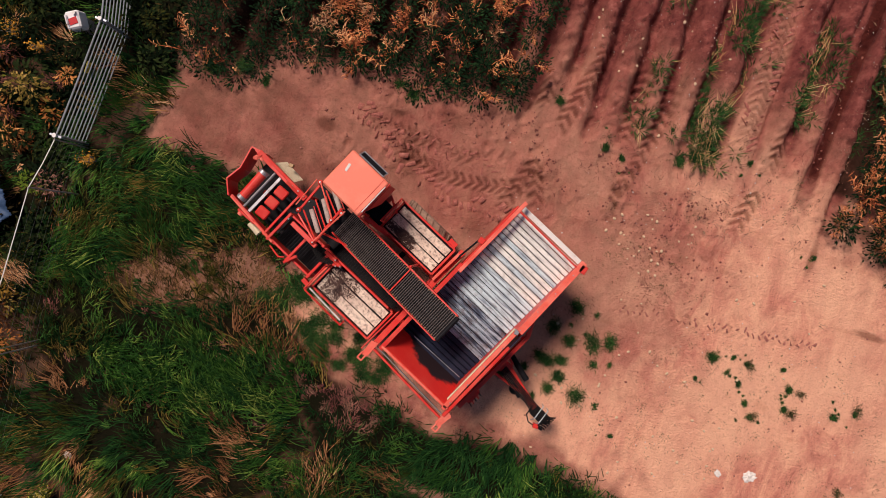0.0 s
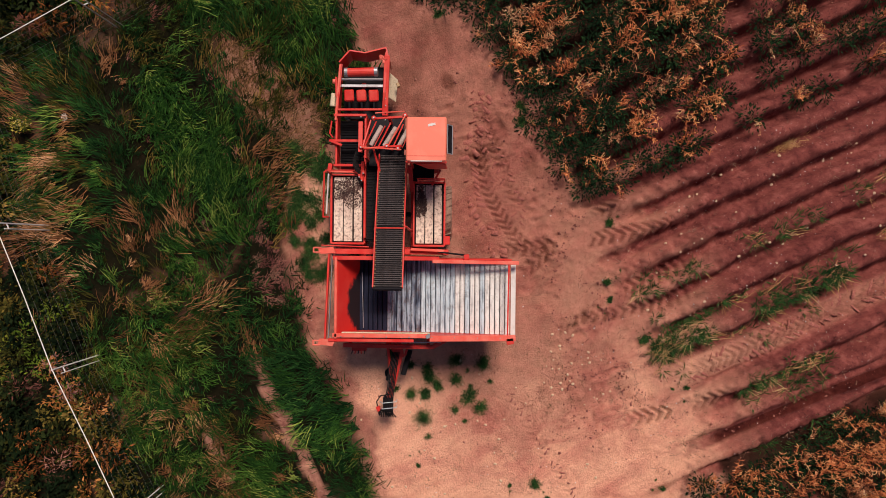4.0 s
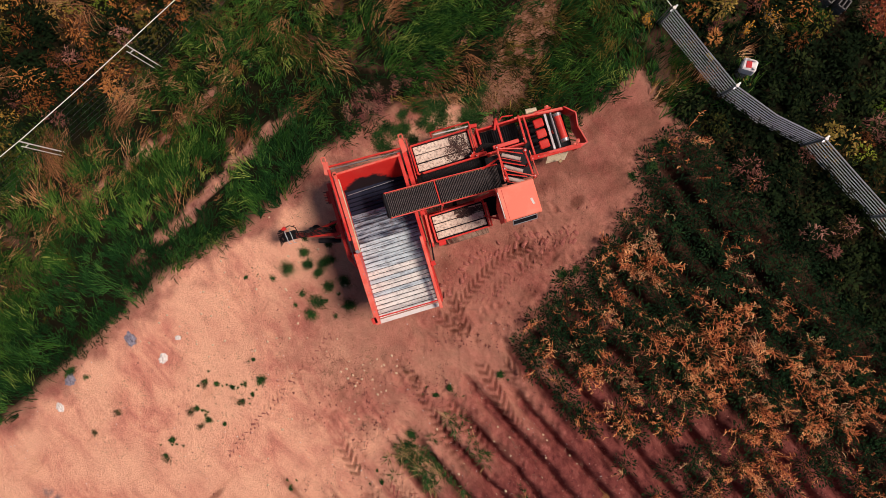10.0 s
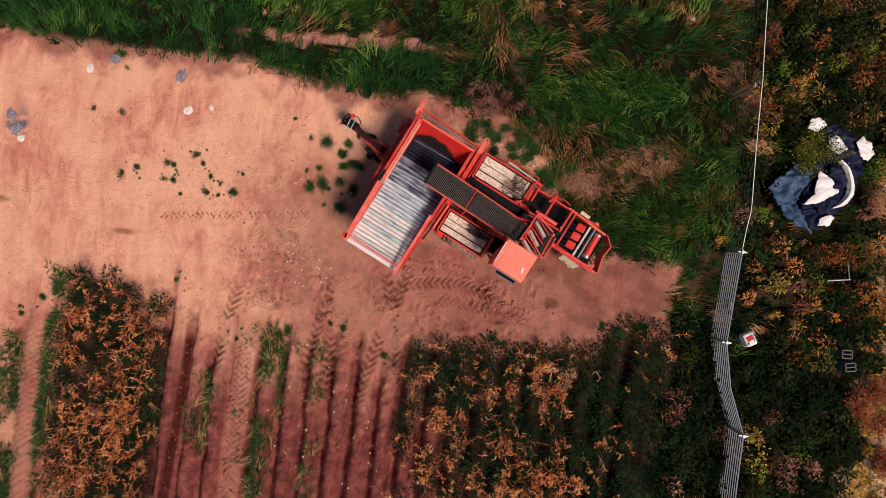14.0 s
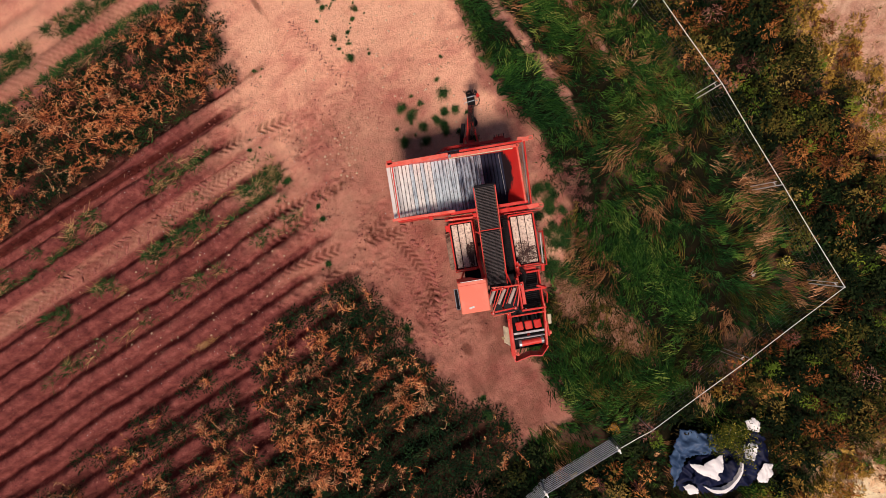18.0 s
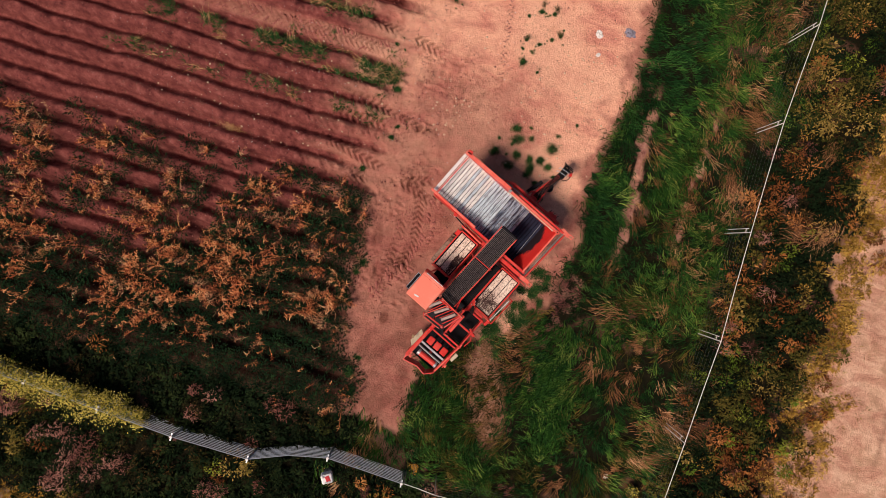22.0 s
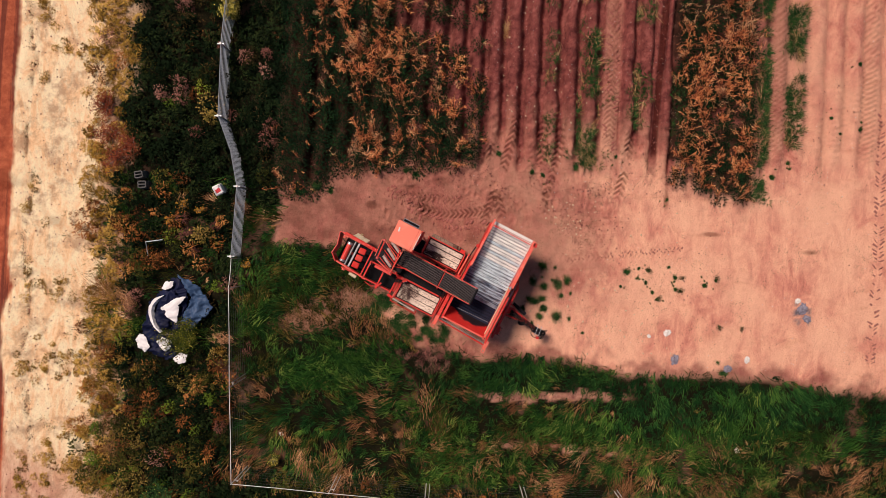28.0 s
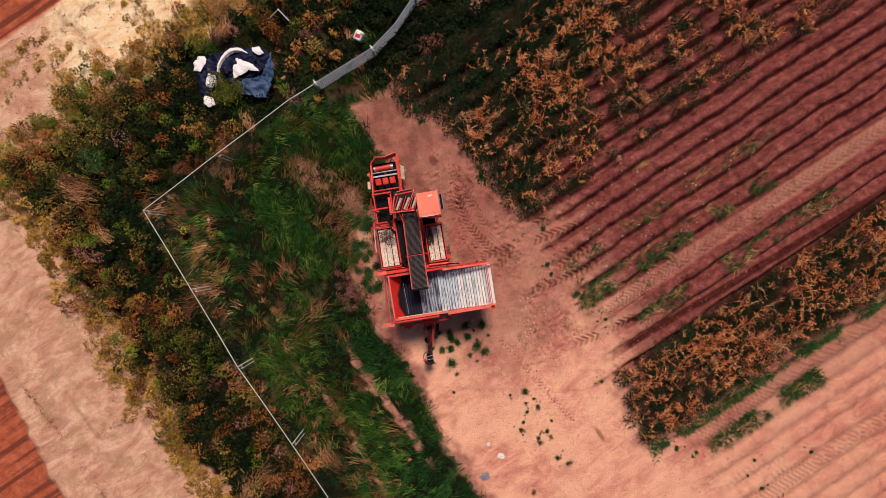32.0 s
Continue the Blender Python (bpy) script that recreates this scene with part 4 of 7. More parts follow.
part("mirror_rim", bent([(-2.22, 1.41, 2.86), (-2.22, 1.31, 3.02), (-1.62, 1.31, 3.02), (-1.62, 1.41, 2.86), (-2.22, 1.41, 2.86)], 0.012), GALV, mir)
part("cab_arm", beam((-1.5, 0.45, 1.9), (-0.95, 0.5, 1.6), 0.09, 0.1), RED, cab)
part("cab_arm", beam((-1.45, 1.15, 1.55), (-1.1, 0.95, 1.45), 0.05, 0.06), RED, cab)
part("cab_floor", box((-1.45, 0.75, 1.28), (0.5, 0.5, 0.05)), BLACK, cab)

# sorting rollers between cab and intake
sort = part("sorting_frame", beam((-2.52, -0.4, 2.05), (-2.56, 0.42, 2.1), 0.05, 0.06), RED, harv, "red tube frame with pale slanting rollers")
part("rail", beam((-2.48, -0.66, 1.9), (-1.78, -0.66, 1.95), 0.1, 0.08), RED, sort)
part("rail", beam((-1.82, -0.6, 2.2), (-1.88, 0.3, 2.3), 0.05, 0.06), RED, sort)
part("rail", beam((-2.5, -0.42, 2.0), (-1.8, -0.6, 2.15), 0.04, 0.05), RED, sort)
for i, (ya, yb) in enumerate(((-0.18, -0.42), (0.14, -0.12), (0.42, 0.20))):
    a, b = Vector((-2.37 + 0.03 * i, ya, 1.98)), Vector((-1.93 + 0.02 * i, yb, 2.02))
    part("roller", tube(a, b, 0.05, 12), ROLLER, sort, "pale worn roller")
    part("roller", tube(a + Vector((0.02, 0.13, -0.1)), b + Vector((0.02, 0.13, -0.1)), 0.05, 10), BLACK, sort)
    part("tie_rod", tube(a + Vector((-0.08, -0.1, 0.14)), b + Vector((0.1, -0.13, 0.2)), 0.017, 6), RED, sort)
    part("scraper", beam(a + Vector((0.0, 0.085, 0.02)), b + Vector((0.03, 0.085, 0.02)), 0.02, 0.06), RED, sort)
part("pan", box((-2.1, -0.1, 1.55), (1.2, 0.8, 0.04), (0, -8, 0)), BLACK, sort)
for c in ((-2.52, -0.34, 2.12), (-1.84, -0.6, 2.26), (-1.86, -0.02, 2.34), (-2.58, 0.36, 2.14), (-1.82, 0.22, 2.3)):
    part("clamp", box(c, (0.1, 0.09, 0.1), (10, 0, 35), 0.02), RED, sort)
    part("bolt", tube((c[0], c[1], c[2] + 0.04), (c[0], c[1], c[2] + 0.075), 0.02, 6), STEEL, sort)
part("long_tie", tube((-1.84, -0.6, 2.32), (-1.78, 0.3, 2.4), 0.016, 6), FADED, sort)
part("long_tie", tube((-2.62, -0.3, 2.18), (-2.66, 0.36, 2.2), 0.014, 6), FADED, sort)
part("long_tie", tube((-2.56, 0.36, 2.2), (-1.86, 0.0, 2.36), 0.016, 6), FADED, sort)
part("post", beam((-2.52, 0.0, 0.9), (-2.52, 0.0, 2.04), 0.06, 0.06), RED, sort)
part("post", beam((-1.65, -0.52, 0.9), (-1.65, -0.52, 2.2), 0.06, 0.06), RED, sort)
part("hydraulic_arm", beam((-1.6, -0.62, 1.75), (-1.2, -0.66, 1.62), 0.08, 0.08), RED, sort)
part("hydraulic_arm", tube((-1.85, -0.35, 2.1), (-1.3, -0.2, 1.95), 0.025, 6), RED, sort)

# lifting web: two dark wells framed in red
web = part("lifting_web", box((-2.1, -0.96, 0.98), (1.1, 0.62, 0.04)), BLACK, harv, "dark lifting web in a red frame")
for y in (-1.3, -0.62):
    part("side_plate", beam((-2.75, y, 1.2), (-1.5, y, 1.25), 0.05, 0.4), RED, web)
for x in (-2.72, -2.12, -1.55):
    part("cross_bar", beam((x, -1.36, 1.43), (x, -0.6, 1.43), 0.06, 0.07), RED, web)
for i in range(18):
    part("web_rod", tube((-2.65 + i * 0.062, -1.26, 1.04), (-2.65 + i * 0.062, -0.66, 1.04), 0.011, 5), BLACK, web)
part("lever", beam((-2.12, -1.45, 1.5), (-2.0, -1.15, 1.52), 0.06, 0.05), RED, web)
part("bearing", tube((-2.1, -1.42, 1.36), (-2.1, -1.34, 1.36), 0.07, 10), RED, web)
part("bearing", box((-1.5, -1.46, 1.3), (0.2, 0.1, 0.14), (0, 0, -8)), RED, web)
part("spray_bar", bent([(-2.6, -1.42, 1.35), (-2.3, -1.46, 1.4), (-2.2, -1.38, 1.4)], 0.018), RED, web)

# intake at the rear
intake = part("intake", box((-3.35, -0.72, 0.95), (1.25, 0.95, 0.04)), BLACK, harv, "red intake with rollers and a curved flap")
part("side_plate", plate([(-2.6, -0.14, 1.15), (-4.05, -0.12, 1.25), (-4.15, -0.12, 1.62), (-3.2, -0.16, 1.66), (-2.6, -0.18, 1.45)], 0.05), RED, intake)
part("side_plate", plate([(-2.55, -1.3, 1.1), (-3.85, -1.2, 1.2), (-3.9, -1.18, 1.5), (-3.2, -1.24, 1.5), (-2.55, -1.32, 1.4)], 0.05), RED, intake)
part("side_rim", beam((-2.7, -0.16, 1.5), (-4.05, -0.1, 1.66), 0.13, 0.05), RED, intake)
part("side_rim", beam((-2.6, -1.32, 1.42), (-3.88, -1.2, 1.52), 0.05, 0.06), FADED, intake)
for (xa, ya), (xb, yb) in (((-3.86, -1.22), (-4.13, -0.98)), ((-4.13, -0.98), (-4.08, -0.62)), ((-4.08, -0.62), (-4.2, -0.14))):
    part("flap", plate([(xa, ya, 1.05), (xb, yb, 1.05), (xb - 0.06, yb, 1.58), (xa - 0.06, ya, 1.58)], 0.03), RED, intake)
part("flap", plate([(-4.2, -0.14, 1.05), (-3.9, -0.06, 1.1), (-3.92, -0.04, 1.62), (-4.26, -0.14, 1.6)], 0.03), RED, intake)
part("star_wheel", crumbs(-3.96, -0.2, 1.68, 0.07, 0.07, 9, 8, 0.05), FADED, intake)
part("roller", tube((-3.72, -1.04, 1.42), (-3.74, -0.42, 1.42), 0.10, 16), RED, intake, "red steel roller with bright ends")
part("roller_end", tube((-3.72, -1.12, 1.42), (-3.72, -1.04, 1.42), 0.11, 16), STEEL, intake)
part("roller_end", tube((-3.74, -0.42, 1.42), (-3.74, -0.34, 1.42), 0.11, 16), STEEL, intake)
part("bar", tube((-3.57, -1.2, 1.38), (-3.57, -0.22, 1.38), 0.03, 8), STEEL, intake)
part("bar", beam((-3.42, -1.2, 1.38), (-3.42, -0.2, 1.38), 0.07, 0.03), STEEL, intake)
for y in (-0.44, -0.73, -1.02):
    part("pad", box((-3.2, y, 1.34), (0.27, 0.23, 0.08), (0, 6, 3), 0.025), RED, intake)
    part("pad_arm", beam((-3.05, y, 1.3), (-2.85, y, 1.25), 0.05, 0.04), BLACK, intake)
part("cross_bar", beam((-2.85, -1.34, 1.42), (-2.85, -0.18, 1.46), 0.05, 0.06), RED, intake)
part("wing", plate([(-3.85, -0.1, 0.9), (-3.25, -0.12, 0.95), (-3.2, 0.02, 0.7), (-3.75, 0.06, 0.65)], 0.02), CREAM, intake, "pale side deflector sheet")
part("lamp", box((-3.55, 0.1, 0.95), (0.1, 0.08, 0.1), (0, 0, 20)), BRASS, intake)
part("side_roller", tube((-3.3, -1.42, 1.1), (-3.0, -1.45, 1.1), 0.07, 10), CREAM, intake)
part("disc", tube((-3.1, -1.22, 0.34), (-3.1, -1.16, 0.34), 0.33, 20), STEEL, intake)
part("disc", tube((-3.1, -0.3, 0.34), (-3.1, -0.24, 0.34), 0.33, 20), STEEL, intake)
part("share", plate([(-3.9, -1.1, 0.12), (-3.9, -0.35, 0.12), (-3.2, -0.35, 0.9), (-3.2, -1.1, 0.9)], 0.03), STEEL, intake)
part("depth_leg", beam((-2.75, -0.72, 0.7), (-3.6, -0.72, 0.95), 0.1, 0.12), RED, intake)

# small fittings
for x, y, z in ((-1.28, -0.72, 1.62), (-1.36, -0.62, 1.7), (-1.2, -0.66, 1.66)):
    part("hydraulic_fitting", box((x, y, z), (0.1, 0.06, 0.08), (0, 0, 20), 0.015), RED, sort)
    part("nut", tube((x + 0.03, y, z + 0.03), (x + 0.03, y, z + 0.07), 0.016, 6), STEEL, sort)
for i in range(5):
    part("hydraulic_hose", bent([(-1.35 + 0.05 * i, -0.7, 1.6), (-1.6, -0.78 - 0.03 * i, 1.5), (-2.0, -0.72 - 0.02 * i, 1.45), (-2.4, -0.66, 1.4 + 0.02 * i)], 0.012, 6), RUBBER, web)
for x in (-2.68, -2.42, -2.18):
    part("bolt", tube((x, -0.72, 1.44), (x, -0.72, 1.475), 0.016, 6), STEEL, web)
for i in range(9):
    x = -2.6 - 0.16 * i
    part("bolt", tube((x, -0.14, 1.52 + 0.012 * i), (x, -0.14, 1.55 + 0.012 * i), 0.014, 6), STEEL, intake)
for i in range(8):
    part("bolt", tube((2.33, -1.0 + 0.5 * i, 2.34), (2.33, -1.0 + 0.5 * i, 2.375), 0.014, 6), STEEL, hop)
part("chain_guard", box((-3.4, -1.33, 1.2), (0.5, 0.06, 0.22), (0, -4, 3), 0.02), RED, intake)
part("side_knob", tube((-3.55, -1.36, 1.25), (-3.55, -1.42, 1.25), 0.06, 12), FADED, intake)
part("edge_guard", bent([(-1.38, -1.45, 1.5), (-1.38, -1.45, 1.62), (-1.36, -0.85, 1.64), (-1.36, -0.82, 1.5)], 0.02, 6), FADED, plat_l)
part("edge_guard", bent([(-1.2, 1.24, 1.5), (-1.2, 1.24, 1.6), (-1.18, 0.62, 1.62)], 0.02, 6), FADED, plat_r)


# ---------------------------------------------------------------- fences
def at_ground(x, y):
    return float(height(np.array([float(x)]), np.array([float(y)]))[0])


RAILS = [(-8.13, -1.02), (-8.03, 1.67), (-8.88, 4.32), (-8.9, 7.07), (-8.75, 9.8), (-8.6, 12.5), (-8.5, 15.2), (-8.4, 17.9)]
RAIL_Z = [0.12 + 0.135 * i for i in range(9)]


def rail_panel(a, b, first):
    """A panel of nine galvanised tubes between two posts."""
    za = at_ground(*a)
    p = thing("rail_fence_panel", "galvanised steel rail fence panel with nine thin tubes", "fence", Matrix.Translation((*a, za)), "rail fence panels")
    d = Vector((b[0] - a[0], b[1] - a[1], 0))
    bow = Vector((0.12, 0, 0)) if first else Vector((0, 0, 0))
    for z in RAIL_Z:
        part("rail", bent([(0, 0, z), tuple(d * 0.5 + bow + Vector((0, 0, z - 0.015))), tuple(d + Vector((0, 0, z)))], 0.0135 if z < 1.1 else 0.02, 6), GALV, p)
    post = part("post", tube((0, 0, -0.2), (0, 0, 1.25), 0.038, 8), GALV, p)
    part("cap", tube((0, 0, 1.25), (0, 0, 1.275), 0.05, 8), WHITE, post)
    n = d.normalized()
    part("bracket", beam((-0.09 * n.y - 0.05, 0, 1.2), (0.09 * n.y + 0.05, 0, 1.2), 0.05, 0.05), GALV, post)
    return p


for i, (a, b) in enumerate(zip(RAILS, RAILS[1:])):
    rail_panel(a, b, i == 1)
sign = thing("fence_sign", "small yellow warning plate wired to rail fence", "sign", pose(-8.1, 0.62, at_ground(-8.1, 0.6) + 0.92, 0, 0, 92))
part("plate", box((0, 0.035, 0), (0.24, 0.012, 0.17)), YELLOW, sign)
part("clip", box((0, 0.015, 0.06), (0.05, 0.04, 0.02)), GALV, sign)

WIRES = [(-8.1, -1.1), (-7.98, -2.2), (-7.7, -5.87), (-7.47, -9.46), (-3.82, -9.6), (-0.24, -9.75), (3.5, -9.65), (7.25, -9.62), (10.7, -9.8), (14.2, -9.85), (17.9, -9.95), (21.8, -9.95)]
TOP = 1.98
WOOD = surface("grey weathered post", (0.34, 0.31, 0.28), (0.22, 0.2, 0.18), (0.1, 0.09, 0.08), 0.8, 0.0, 4)
TAPE = surface("white fence tape", (0.72, 0.73, 0.70), (0.6, 0.6, 0.57), (0.4, 0.38, 0.33), 0.5, 0.0, 6, 0.66, 0.75)
WIRE = surface("dull fence wire", (0.12, 0.12, 0.12), (0.07, 0.07, 0.07), (0.1, 0.08, 0.07), 0.5, 0.5, 6)
fence = thing("wire_fence", "wire stock fence with white top tape and thin posts", "fence", Matrix.Translation((-7.6, -9.65, 0)))
F0 = Vector((-7.6, -9.65, 0))
TOPS = [1.24, 1.75] + [TOP] * (len(WIRES) - 2)
for i, (x, y) in enumerate(WIRES):
    g, top = at_ground(x, y), TOPS[i]
    o = Vector((x, y, g)) - F0
    side = Vector((0.14, 0, 0)) if y < -9 else Vector((0, 0.14, 0))
    post = part("post", tube(o + Vector((0, 0, -0.25)), o + Vector((0, 0, top + 0.02)), 0.017, 8), TAPE if y < -9 else WOOD, fence)
    if i not in (0, 1):
        part("second_post", tube(o + side + Vector((0, 0, -0.2)), o + side + Vector((0, 0, TOP - 0.25)), 0.012, 8), TAPE if y < -9 else WOOD, post)
        part("tie", tube(o + Vector((0, 0, TOP - 0.4)), o + side + Vector((0, 0, TOP - 0.4)), 0.014, 6), TAPE, post)
for (xa, ya), (xb, yb), ta, tb in zip(WIRES, WIRES[1:], TOPS, TOPS[1:]):
    a, b = Vector((xa, ya, at_ground(xa, ya))) - F0, Vector((xb, yb, at_ground(xb, yb))) - F0
    for z, r in ((0.2, 0.0022), (0.42, 0.0022), (0.64, 0.0022), (0.9, 0.0022), (1.16, 0.0022), (1.42, 0.0022), (1.7, 0.0022)):
        part("wire", tube(a + Vector((0, 0, z * ta / TOP)), b + Vector((0, 0, z * tb / TOP)), r, 4), WIRE, fence)
    m = (a + b) / 2 + Vector((0, 0, (ta + tb) / 2 - 0.03))
    part("top_tape", bent([a + Vector((0, 0, ta)), m, b + Vector((0, 0, tb))], 0.011, 6), TAPE, fence, "white top tape")


# ---------------------------------------------------------------- plants as stuff
rng = np.random.default_rng(7)
LUSH = leaf_material("lush grass", [(0.0, (0.008, 0.034, 0.008)), (0.45, (0.024, 0.085, 0.014)), (0.75, (0.08, 0.18, 0.028)), (0.97, (0.32, 0.38, 0.085))], plants=True)
BROWNWEED = leaf_material("rusty weeds", [(0.0, (0.03, 0.014, 0.006)), (0.5, (0.11, 0.05, 0.016)), (0.85, (0.24, 0.11, 0.035)), (1.0, (0.40, 0.22, 0.09))],
                          patch=(0.5, 0.62, [(0.0, (0.03, 0.025, 0.006)), (0.6, (0.10, 0.08, 0.014)), (1.0, (0.26, 0.19, 0.04))]), scale=0.5)
PALESTRAW = leaf_material("pale straw", [(0.0, (0.30, 0.14, 0.06)), (0.5, (0.5, 0.27, 0.12)), (1.0, (0.68, 0.46, 0.25))])


def ribbons(base, az, length, lean, width, droop, seg=2):
    """Tapered leaves: base points, heading, length, lean from upright (radians), width, bend. Returns verts, loops, sizes."""
    n = len(base)
    d = np.stack([np.cos(az), np.sin(az)], -1)
    side = np.stack([-d[:, 1], d[:, 0]], -1)
    pts = [base]
    ang = lean.copy()
    step_len = length / seg
    for _ in range(seg):
        q = pts[-1].copy()
        q[:, :2] += d * (np.sin(ang) * step_len)[:, None]
        q[:, 2] += np.cos(ang) * step_len
        pts.append(q)
        ang = ang + droop
    rows = []
    for k in range(seg):
        w = (width * (1.0 if k == 0 else 0.8) / 2)[:, None]
        a, b = pts[k].copy(), pts[k].copy()
        a[:, :2] -= side * w
        b[:, :2] += side * w
        rows += [a, b]
    v = np.stack(rows + [pts[-1]], 1)
    per = 2 * seg + 1
    o = (np.arange(n) * per)[:, None]
    faces, sizes = [], []
    for k in range(seg - 1):
        faces.append(o + np.array([[2 * k, 2 * k + 1, 2 * k + 3, 2 * k + 2]]))
        sizes.append(4)
    faces.append(o + np.array([[2 * seg - 2, 2 * seg - 1, 2 * seg]]))
    sizes.append(3)
    return v.reshape(-1, 3), np.concatenate(faces, 1).ravel(), np.tile(sizes, n)


def leaves(base, az, tilt, length, width):
    """Diamond leaves with a fold: four points each."""
    d = np.stack([np.cos(az) * np.cos(tilt), np.sin(az) * np.cos(tilt), np.sin(tilt)], -1)
    s = np.stack([-np.sin(az), np.cos(az), np.zeros_like(az)], -1)
    L, w = length[:, None], width[:, None] / 2
    mid = base + d * L * 0.5
    v = np.stack([base, mid + s * w, base + d * L, mid - s * w], 1)
    v[:, 1, 2] += width * 0.15
    v[:, 3, 2] += width * 0.15
    n = len(base)
    o = (np.arange(n) * 4)[:, None]
    return v.reshape(-1, 3), (o + np.array([[0, 1, 2, 3]])).ravel(), np.full(n, 4)


def gather(*parts):
    vs, ls, ss, k = [], [], [], 0
    for v, l, s in parts:
        vs.append(v)
        ls.append(l + k)
        ss.append(s)
        k += len(v)
    return np.concatenate(vs), np.concatenate(ls), np.concatenate(ss)


def stuff(name, data, material, label, category, kind="stuff"):
    return tagged(new(name, raw_mesh(name, *data, material)), label, category, "", kind)


def toned(ob, tone, per):
    """Gives every plant its own tone: one value for each leaf of per points."""
    ob.data.attributes.new("tone", "FLOAT", "POINT").data.foreach_set("value", np.repeat(tone, per).astype(np.float32))


def scatter(n, x0, x1, y0, y1, keep):
    x, y = rng.uniform(x0, x1, n), rng.uniform(y0, y1, n)
    z = land(x, y)
    m = rng.random(n) < keep(x, y, z)
    x, y = x[m], y[m]
    return x, y, {k: v[m] for k, v in z.items()}, height(x, y, {k: v[m] for k, v in z.items()})


def tufted(x, y, h, per, spread):
    """Blades gathered round each tuft."""
    k = np.repeat(np.arange(len(x)), per)
    a, q = rng.uniform(0, 2 * np.pi, len(k)), np.sqrt(rng.random(len(k))) * spread
    return k, np.stack([x[k] + q * np.cos(a), y[k] + q * np.sin(a), h[k] - 0.02], -1), a


def lodged(x, y):
    """The way the wind has laid the grass."""
    return 2.6 + 2.6 * (fbm(x, y, 0.35, 81) - 0.5) * 3 + 1.6 * (fbm(x, y, 1.2, 85) - 0.5)


# meadow grass
def edge_band(x, y, z):
    return step(1.5 - np.abs(y - z["south"] + 0.55), 0, 0.9) * step(x, -1.5, 1.0)


def withered(x, y):
    """The patch of dead weeds by the hopper."""
    return step(1.0 - np.hypot((x + 0.6) / 1.2, (y + 4.75) / 0.5) + 0.8 * (fbm(x, y, 1.6, 187) - 0.5), 0.0, 0.4)


DARKGRASS = leaf_material("dark blue-green grass", [(0.0, (0.004, 0.018, 0.006)), (0.45, (0.011, 0.048, 0.013)), (0.8, (0.034, 0.115, 0.024)), (1.0, (0.10, 0.20, 0.04))], plants=True)
OLIVEGRASS = leaf_material("olive grass", [(0.0, (0.012, 0.018, 0.005)), (0.45, (0.042, 0.046, 0.010)), (0.75, (0.15, 0.11, 0.024)), (1.0, (0.44, 0.27, 0.085))], plants=True)


def streaks(x, y, seed):
    """Patches drawn out along the way the meadow was driven and mown."""
    return fbm(x * 0.5, y * 1.35, 0.8, seed, 4)


def flank(x, y):
    """Along the two ruts, where the grass has bleached."""
    d = np.minimum(np.where((x > 0.8) & (x < 13), np.abs(y + rut_y(x, 0)), 9), np.where((x > 1.4) & (x < 13), np.abs(y + rut_y(x, 1)), 9))
    return step(0.42 - d + 0.5 * (fbm(x, y, 1.7, 193) - 0.5), 0, 0.3) * (0.55 + 0.45 * step(9 - x, 0, 3))


def blue_band(x, y):
    """The strong green belt behind the machine."""
    return step(0.75 - np.abs(y + 5.2 - 0.16 * (x + 3)) + 0.7 * (fbm(x, y, 0.9, 195) - 0.5), 0, 0.35) * step(x, -6.8, -5.8) * step(-0.9 - x, 0, 0.8)


def sward(name, x, y, z, h, per, length, lean, width, spread, material, label, fan=0.3, tone=(0.0, 1.0)):
    """Clumps of grass, each combed one way, the blades side by side rather than out of one root."""
    k = np.repeat(np.arange(len(x)), per)
    n = len(k)
    size = 0.4 + 1.3 * rng.random(len(x)) ** 1.6
    turn = lodged(x, y) + rng.normal(0, 0.4, len(x))
    u, v = rng.normal(0, spread, n) * size[k], rng.normal(0, spread * 0.7, n) * size[k]
    t = turn[k]
    base = np.stack([x[k] + u * np.cos(t) - v * np.sin(t), y[k] + u * np.sin(t) + v * np.cos(t), h[k] + rng.uniform(-0.02, 0.10, n)], -1)
    az = t + v * 1.2 + rng.normal(0, fan, n)
    ob = stuff(name, ribbons(base, az, rng.uniform(0.5, 1.1, n) * length * size[k], rng.uniform(*lean, n), rng.uniform(*width, n), rng.uniform(0.2, 0.55, n)), material, label, "grass")
    toned(ob, (tone[0] + (tone[1] - tone[0]) * rng.random(len(x)) ** 1.5)[k], 5)


MEADOW = (-13.8, 21, -11.5, 2.2)
open_meadow = lambda x, y, z: z["grassy"] * (1 - 0.95 * withered(x, y)) * (1 - 0.75 * z["wild"]) * (1 - z["rut"])
dead_spot = lambda x, y: step(1.15 - ((x + 4.2) / 2.3) ** 2 - ((y + 2.9 - 0.35 * (x + 4.2)) / 0.9) ** 2, 0.0, 0.5)
lush_at = lambda x, y: np.clip(step(streaks(x, y, 201), 0.44, 0.55) * (0.5 + 0.5 * step(x, -1.5, 1.0)) + blue_band(x, y) + sum(np.exp(-((x - a) / 1.0) ** 2 - ((y - b) / 0.6) ** 2) for a, b in ((0.9, -8.7), (1.8, -8.9), (6.5, -7.0), (4.6, -7.1))), 0, 1)
straw_at = lambda x, y: np.clip(step(streaks(x, y, 205), 0.57, 0.66) * (0.8 - 0.4 * step(x, -1, 2)) + 0.85 * flank(x, y) + 0.55 * step(1.25 - np.abs(y + 8.9), 0, 0.6) * step(streaks(x, y, 209), 0.44, 0.56), 0, 1)
